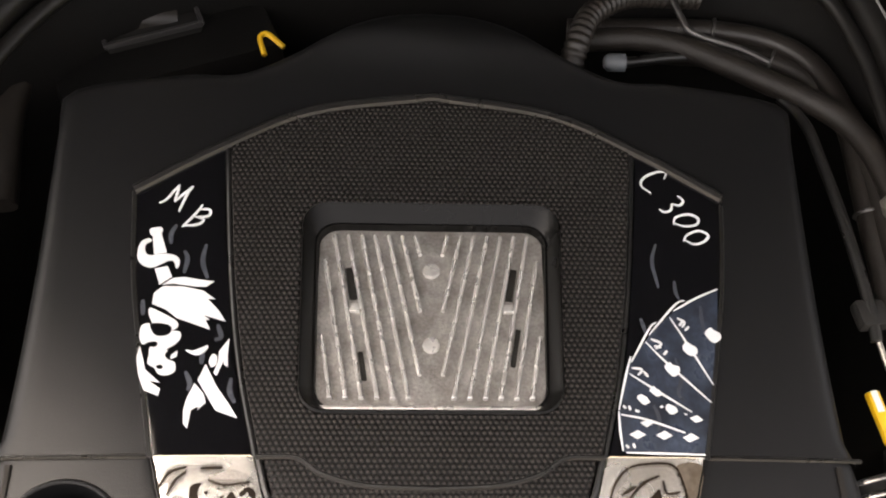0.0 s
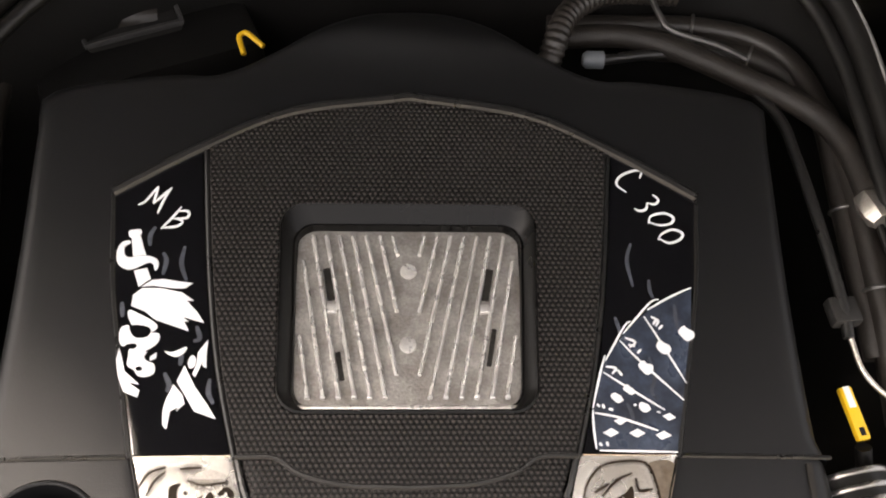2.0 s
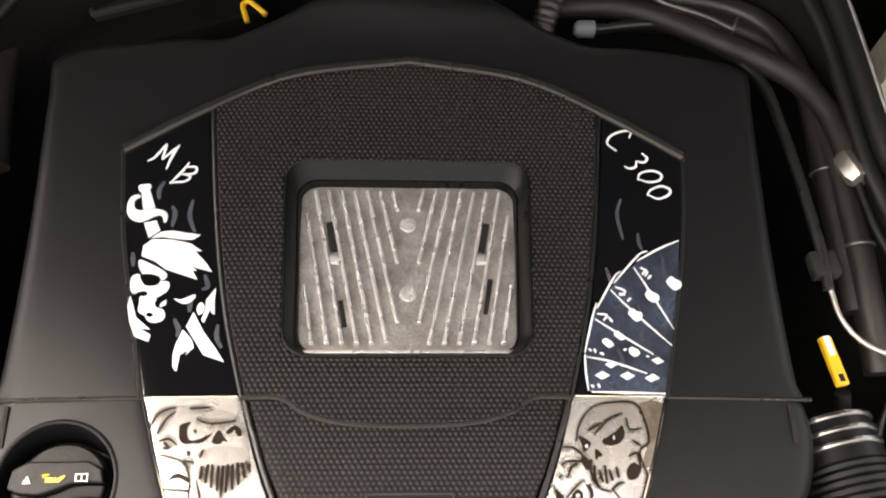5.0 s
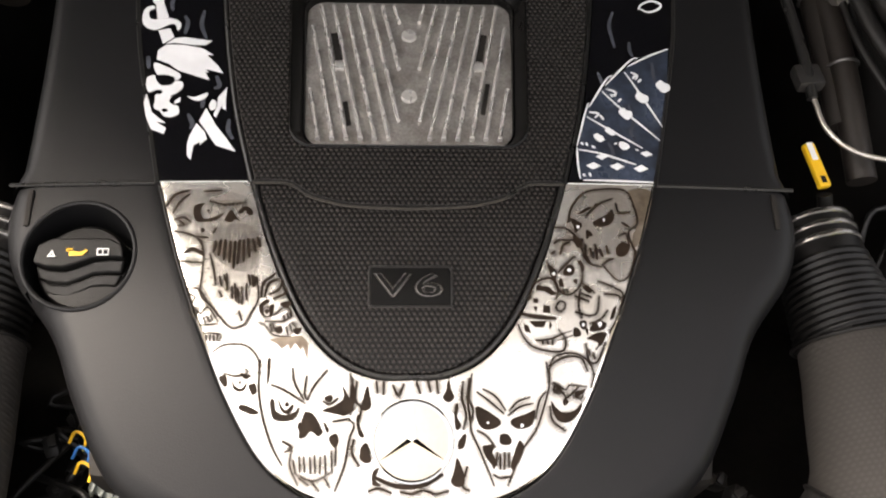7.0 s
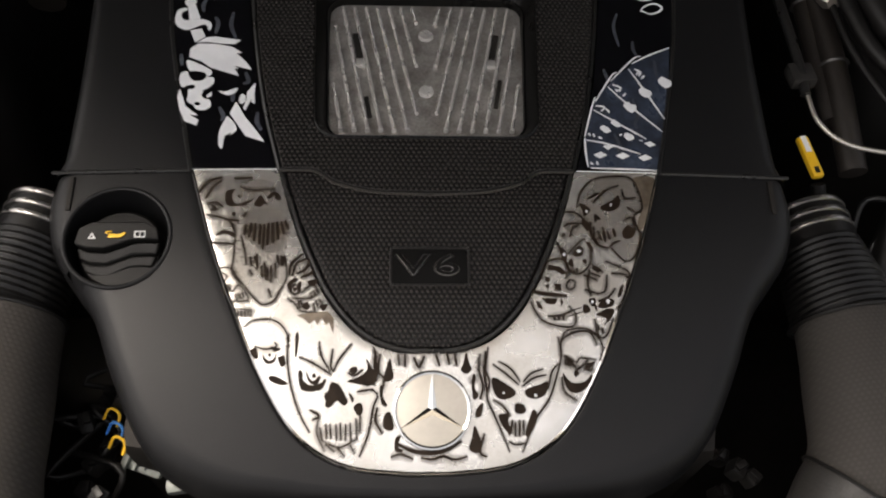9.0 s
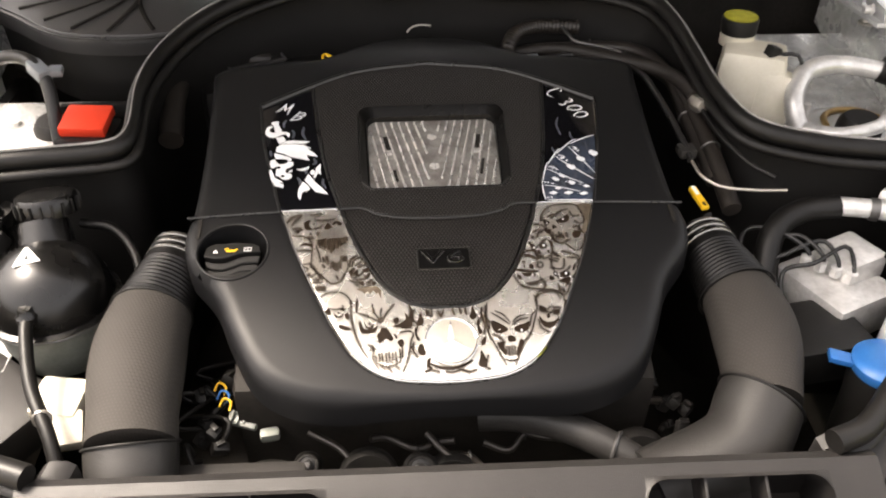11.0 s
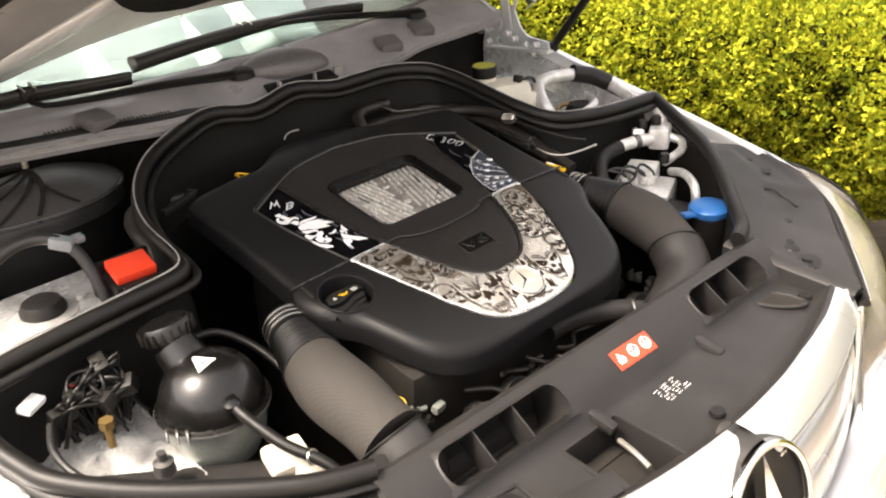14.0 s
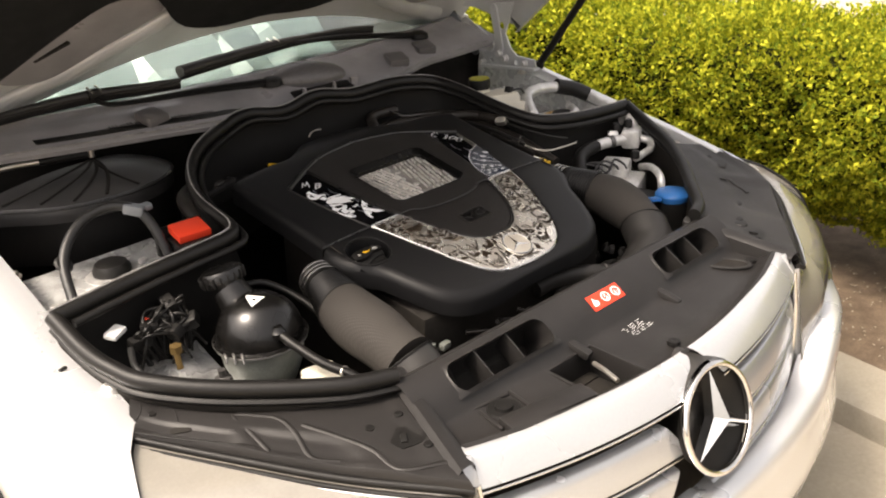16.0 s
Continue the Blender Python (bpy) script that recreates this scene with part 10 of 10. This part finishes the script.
pipe("bright_tip", [(0.215, 0.372, 0.886), (0.240, 0.374, 0.888), (0.262, 0.368, 0.886)], 0.0016, "alloy", frame_rod, 12, 8)
air = thing("air_box", "black plastic housing behind the engine cover", "housing")
part("housing", block((0.20, 0.08, 0.10), (-0.245, 0.395, 0.800), (0, 0, 24), 0.012), "plastic", air)
door = part("flap", block((0.085, 0.055, 0.012), (-0.262, 0.418, 0.853), (0, 0, 24), 0.004), "plastic_grey", air, "flat flap with a raised rim")
for sx, sy, w, h in ((0, -0.028, 0.088, 0.004), (0.043, 0, 0.004, 0.056), (-0.043, 0, 0.004, 0.056)):
    part("flap_rim", block((w, h, 0.006), (sx, sy, 0), round_by=0.0014), "lid", door, at=Matrix.Translation((-0.262, 0.418, 0.860)) @ pose(0, 0, 0, 0, 0, 24))
pipe("hose", [(-0.352, 0.22, 0.83), (-0.358, 0.31, 0.858), (-0.345, 0.37, 0.866), (-0.305, 0.405, 0.866), (-0.24, 0.425, 0.85)], 0.017, "hose", air, 40, 12)
handle = thing("lifting_eye", "thin bright metal loop behind the cover", "loop")
pipe("loop", [(-0.028, 0.400, 0.904), (-0.021, 0.403, 0.910), (-0.008, 0.405, 0.913), (0.008, 0.404, 0.912)], 0.0015, "alloy", handle, 24, 8)

# ---------- engine front, below the cover ----------
engine = thing("engine_block", "dark oily engine front with pulleys", "engine")
part("block", block((0.46, 0.42, 0.36), (0, 0.04, 0.60), (6, 0, 0), 0.02), "bay", engine)
part("head_cover", block((0.40, 0.42, 0.08), (0, 0.09, 0.785), (11, 0, 0), 0.02), "bay", engine)
for x, z, r in ((-0.085, 0.70, 0.032), (0.005, 0.67, 0.045), (0.20, 0.71, 0.036), (-0.19, 0.66, 0.05)):
    part("pulley", lathe([(r, -0.012), (r, 0.0), (r * 0.9, 0.006), (r * 0.45, 0.004), (r * 0.4, 0.012), (0, 0.012)], 28, (x, -0.245, z - 0.02), Euler((radians(62), 0, 0)).to_matrix()), "rubber", engine)
    part("pulley_bolt", lathe([(0.008, 0), (0.008, 0.006), (0, 0.006)], 6, (x, -0.257, z - 0.014), Euler((radians(62), 0, 0)).to_matrix()), "alloy", engine)
foam = thing("wire_bracket", "dull grey plastic bracket among dark wires", "bracket", at=(-0.222, -0.174, 0.700))
part("plate", block((0.036, 0.016, 0.009), (0, 0, 0), (20, 0, -20), 0.004), "bowl", foam)
part("clip", block((0.022, 0.013, 0.014), (0.030, -0.016, -0.006), (10, 0, 10), 0.005), "bowl", foam)
for k in range(4):
    part("tooth", block((0.003, 0.016, 0.004), (-0.012 + 0.008 * k, 0, 0.006), (20, 0, -20), 0.001), "bowl", foam)
rad_hose = thing("radiator_hose", "grey-black radiator hose across the engine front", "hose")
pipe("hose", [(0.035, -0.190, 0.712), (0.075, -0.196, 0.716), (0.127, -0.212, 0.714), (0.184, -0.245, 0.705), (0.215, -0.268, 0.690)], 0.017, "plastic_grey", rad_hose, 30, 14)
part("clamp", torus(0.0185, 0.0022, 20, 6), "clamp", rad_hose, at=pose(0.175, -0.240, 0.707, 0, 90, -28))
for s, x0, w in ((-1, -0.225, 0.16), (1, 0.235, 0.14)):
    ab = thing("air_intake_box", "dark grey plastic intake box behind the front cover", "housing", group="intake boxes")
    part("box", block((w, 0.075, 0.06), (x0, -0.278, 0.685), (0, 0, 0), 0.014), "plastic_grey", ab)
rng = random.Random(9)
for k in range(26):
    s = -1 if k % 2 else 1
    x = s * rng.uniform(0.225, 0.275)
    y = rng.uniform(-0.24, -0.10)
    cl = thing("engine_connector", "small dark plastic connector beside the engine", "connector", group="engine connectors")
    pz0 = rng.uniform(0.67, 0.72)
    part("latch_tab", block((0.006, 0.010, 0.004), (x + 0.002, y, pz0 + 0.009), (0, 10, 20 * k), 0.001), "rubber", cl)
    part("plug", block((rng.uniform(0.010, 0.020), rng.uniform(0.010, 0.018), 0.014), (x, y, pz0), (rng.uniform(-30, 30), rng.uniform(-30, 30), rng.uniform(0, 90)), 0.003), rng.choice(("plastic", "plastic", "bay", "rubber", "rubber")), cl)
    if s < 0 and k % 3:
        pipe("wire", [(x, y, 0.69), (x + rng.uniform(-0.03, 0.03), y + rng.uniform(-0.03, 0.03), 0.712), (x + rng.uniform(-0.04, 0.04), y + rng.uniform(-0.05, 0.05), 0.70)], 0.0028, "rubber", cl, 12, 6)
for x, y, m in ((-0.244, -0.156, "blue"), (-0.249, -0.144, "yellow"), (-0.240, -0.168, "yellow")):
    cl = thing("coloured_plug", "small coloured plug among dark wires", "connector", group="coloured plugs")
    pipe("plug", [(x - 0.007, y, 0.716), (x - 0.002, y + 0.007, 0.722), (x + 0.006, y + 0.003, 0.720), (x + 0.005, y - 0.006, 0.716)], 0.0013, m, cl, 14, 8)


harness = thing("wire_harness", "dark taped wire harness across the engine front", "wiring")
hrn = random.Random(21)
for k in range(7):
    x0 = -0.205 + 0.062 * k
    pts = [(x0 + 0.022 * j + hrn.uniform(-0.006, 0.006), -0.205 - 0.012 * j * (k % 2) + hrn.uniform(-0.012, 0.008) + 0.04 * (abs(x0) > 0.15), 0.690 + 0.010 * math.sin(j + k) + hrn.uniform(0, 0.006)) for j in range(5)]
    pipe("branch", pts, hrn.uniform(0.0028, 0.0052), "hose", harness, 26, 8)
    q = pts[2]
    part("tape_band", torus(0.0056, 0.0014, 14, 6), "clamp" if k % 2 else "plastic", harness, at=Matrix.Translation(q) @ pose(0, 0, 0, 0, 90, hrn.uniform(-20, 20)))
for x, y, r in ((-0.030, -0.238, 0.013), (-0.150, -0.226, 0.010), (0.120, -0.252, 0.009)):
    hub = thing("idler_hub", "round dark idler hub with a worn bright rim", "hub", group="idler hubs", at=(x, y, 0.684))
    part("hub_body", lathe([(r * 1.5, -0.02), (r * 1.5, 0.0), (r * 1.2, 0.004), (r, 0.002), (r * 0.55, 0.003), (r * 0.5, 0.008), (0, 0.008)], 24), "rubber", hub, at=pose(0, 0, 0, 40, 0, 0))
    part("hub_rim", torus(r, 0.0010, 24, 6), "plastic_grey", hub, at=pose(0, 0, 0, 40, 0, 0) @ Matrix.Translation((0, 0, 0.0035)))
    part("hub_bolt", lathe([(r * 0.35, 0.006), (r * 0.35, 0.011), (0, 0.011)], 6), "clamp", hub, at=pose(0, 0, 0, 40, 0, 0))

# ---------- hedge ----------
hedge = thing("hedge", "clipped box hedge with dense yellow-green leaves", "hedge", at=(0, 0, 0))
HX0, HX1, HTOP = 1.38, 2.03, 0.89
HY0, HY1 = -1.6, 6.0
hrng = np.random.default_rng(3)


HLOW, HR = 0.21, 0.10


def hedge_surface(u, v):
    """A point and normal on the clipped body: u along its length, v round its section by length."""
    y = HY0 + (HY1 - HY0) * u
    side, top, arc = HTOP - HR - HLOW, HX1 - HX0 - 2 * HR, math.pi * HR / 2
    s = v * (2 * side + 2 * arc + top)
    if s < side:
        p, n = Vector((HX0 + 0.34 * (1 - s / side) ** 2, y, HLOW + s)), Vector((-1, 0, 0))
    elif s < side + arc:
        a = (s - side) / HR
        n = Vector((-math.cos(a), 0, math.sin(a)))
        p = Vector((HX0 + HR, y, HTOP - HR)) + n * HR
    elif s < side + arc + top:
        p, n = Vector((HX0 + HR + s - side - arc, y, HTOP)), Vector((0, 0, 1))
    elif s < side + 2 * arc + top:
        a = math.pi / 2 - (s - side - arc - top) / HR
        n = Vector((math.cos(a), 0, math.sin(a)))
        p = Vector((HX1 - HR, y, HTOP - HR)) + n * HR
    else:
        n = Vector((1, 0, 0))
        p = Vector((HX1, y, HTOP - HR - (s - side - 2 * arc - top)))
    w = 0.05 * noise.noise((p.x * 2.3, y * 2.3, p.z * 2.3)) + 0.03 * noise.noise((p.x * 7, y * 7, p.z * 7))
    return p + n * w, n


# core sheet coloured dark as the shade between leaves, then the leaves
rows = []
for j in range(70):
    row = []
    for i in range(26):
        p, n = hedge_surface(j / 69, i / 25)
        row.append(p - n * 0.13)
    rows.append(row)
part("dark_core", sheet(rows), "inner_leaf", hedge)
for k in range(26):
    y = HY0 + 0.3 + 0.28 * k
    x = 1.72 + 0.1 * math.sin(k * 2.1)
    pipe("stem", [(x, y, 0.09), (x + 0.02, y + 0.03, 0.22), (x - 0.03, y + 0.05, 0.46)], lambda t: 0.022 - 0.01 * t, "bark", hedge, 10, 8)
N = 340000
hu = hrng.uniform(0, 1, N) ** 1.7
hv = hrng.uniform(0, 1, N) ** 1.3
side, top, arc = HTOP - HR - HLOW, HX1 - HX0 - 2 * HR, math.pi * HR / 2
hs = hv * (2 * side + 2 * arc + top)
yy = HY0 + (HY1 - HY0) * hu
a1, a2 = np.clip((hs - side) / HR, 0, math.pi / 2), np.clip((hs - side - arc - top) / HR, 0, math.pi / 2)
on_side = hs < side + arc
nx = np.where(on_side, -np.cos(a1), np.sin(a2))
nz = np.where(on_side, np.sin(a1), np.cos(a2))
along = np.clip(hs - side - arc, 0, top)
px = HX0 + HR + along + nx * HR
pz_ = np.where(on_side, HLOW + np.clip(hs, 0, side), HTOP - HR - np.clip(hs - side - 2 * arc - top, 0, side)) + np.clip(nz, 0, 1) * HR
px = px + np.where(hs < side, 0.34 * (1 - np.clip(hs / side, 0, 1)) ** 2, 0)
P = np.stack([px, yy, pz_], 1)
Nn = np.stack([nx, 0 * nx, nz], 1)
lump = sum(np.sin(P @ np.array(k) + f) * w for k, f, w in (((9, 7, 5), 0.3, 0.016), ((-6, 13, 8), 1.1, 0.014), ((21, -17, 19), 2.0, 0.012), ((35, 31, -27), 4.0, 0.009), ((-48, 44, 39), 5.0, 0.008)))
P += Nn * (lump * 1.35 + hrng.normal(-0.022, 0.026, N))[:, None]
keep = (lump > -0.036) | (hrng.uniform(0, 1, N) < 0.25)
P, Nn, hu = P[keep], Nn[keep], hu[keep]
K = len(P)
t = Nn * 0.9 + hrng.normal(0, 0.62, (K, 3))
t /= np.linalg.norm(t, axis=1)[:, None]
w = np.cross(t, hrng.normal(0, 1, (K, 3)))
w /= np.linalg.norm(w, axis=1)[:, None]
s = (0.0074 * hrng.uniform(0.7, 1.35, K) * (1 + 0.9 * hu))[:, None]
bend = np.cross(t, w) * s * 0.25
quad = np.stack([P - t * s * 0.9, P + w * s * 0.6 + bend, P + t * s * 1.1, P - w * s * 0.6 + bend], 1).reshape(-1, 3)
verts = quad.tolist()
faces = np.arange(4 * K).reshape(-1, 4).tolist()
me = bpy.data.meshes.new("leaves")
me.from_pydata(verts, [], faces)
me.materials.append(M["leaf"])
leaves = new("leaves", me)
leaves.parent = hedge
tagged(leaves, "small glossy yellow-green box leaves", kind="stuff")
# litter on the soil
verts, faces = [], []
for k in range(900):
    x, y = float(hrng.uniform(1.24, 1.75)), float(hrng.uniform(-1.6, 1.2))
    z = 0.085
    a, s = float(hrng.uniform(0, 6.28)), float(hrng.uniform(0.003, 0.007))
    b0 = len(verts)
    c, d = math.cos(a) * s, math.sin(a) * s
    verts += [(x + c, y + d, z), (x - d * 0.5, y + c * 0.5, z + 0.004), (x - c, y - d, z + 0.002), (x + d * 0.5, y - c * 0.5, z + 0.005)]
    faces.append((b0, b0 + 1, b0 + 2, b0 + 3))
me = bpy.data.meshes.new("leaf_litter")
me.from_pydata(verts, [], faces)
me.materials.append(M["concrete"])
litter = tagged(new("leaf_litter", me), "scattered dry leaf litter on the soil", "leaf litter", kind="stuff")
# pale pavement beyond the hedge
far = part("far_pavement", sheet([[(2.9, y, 0.02), (9.0, y, 0.02)] for y in (-12, 0, 12, 30)], 0.02), "kerb")
tagged(far, "bright pale pavement beyond the hedge", "pavement", kind="structure")
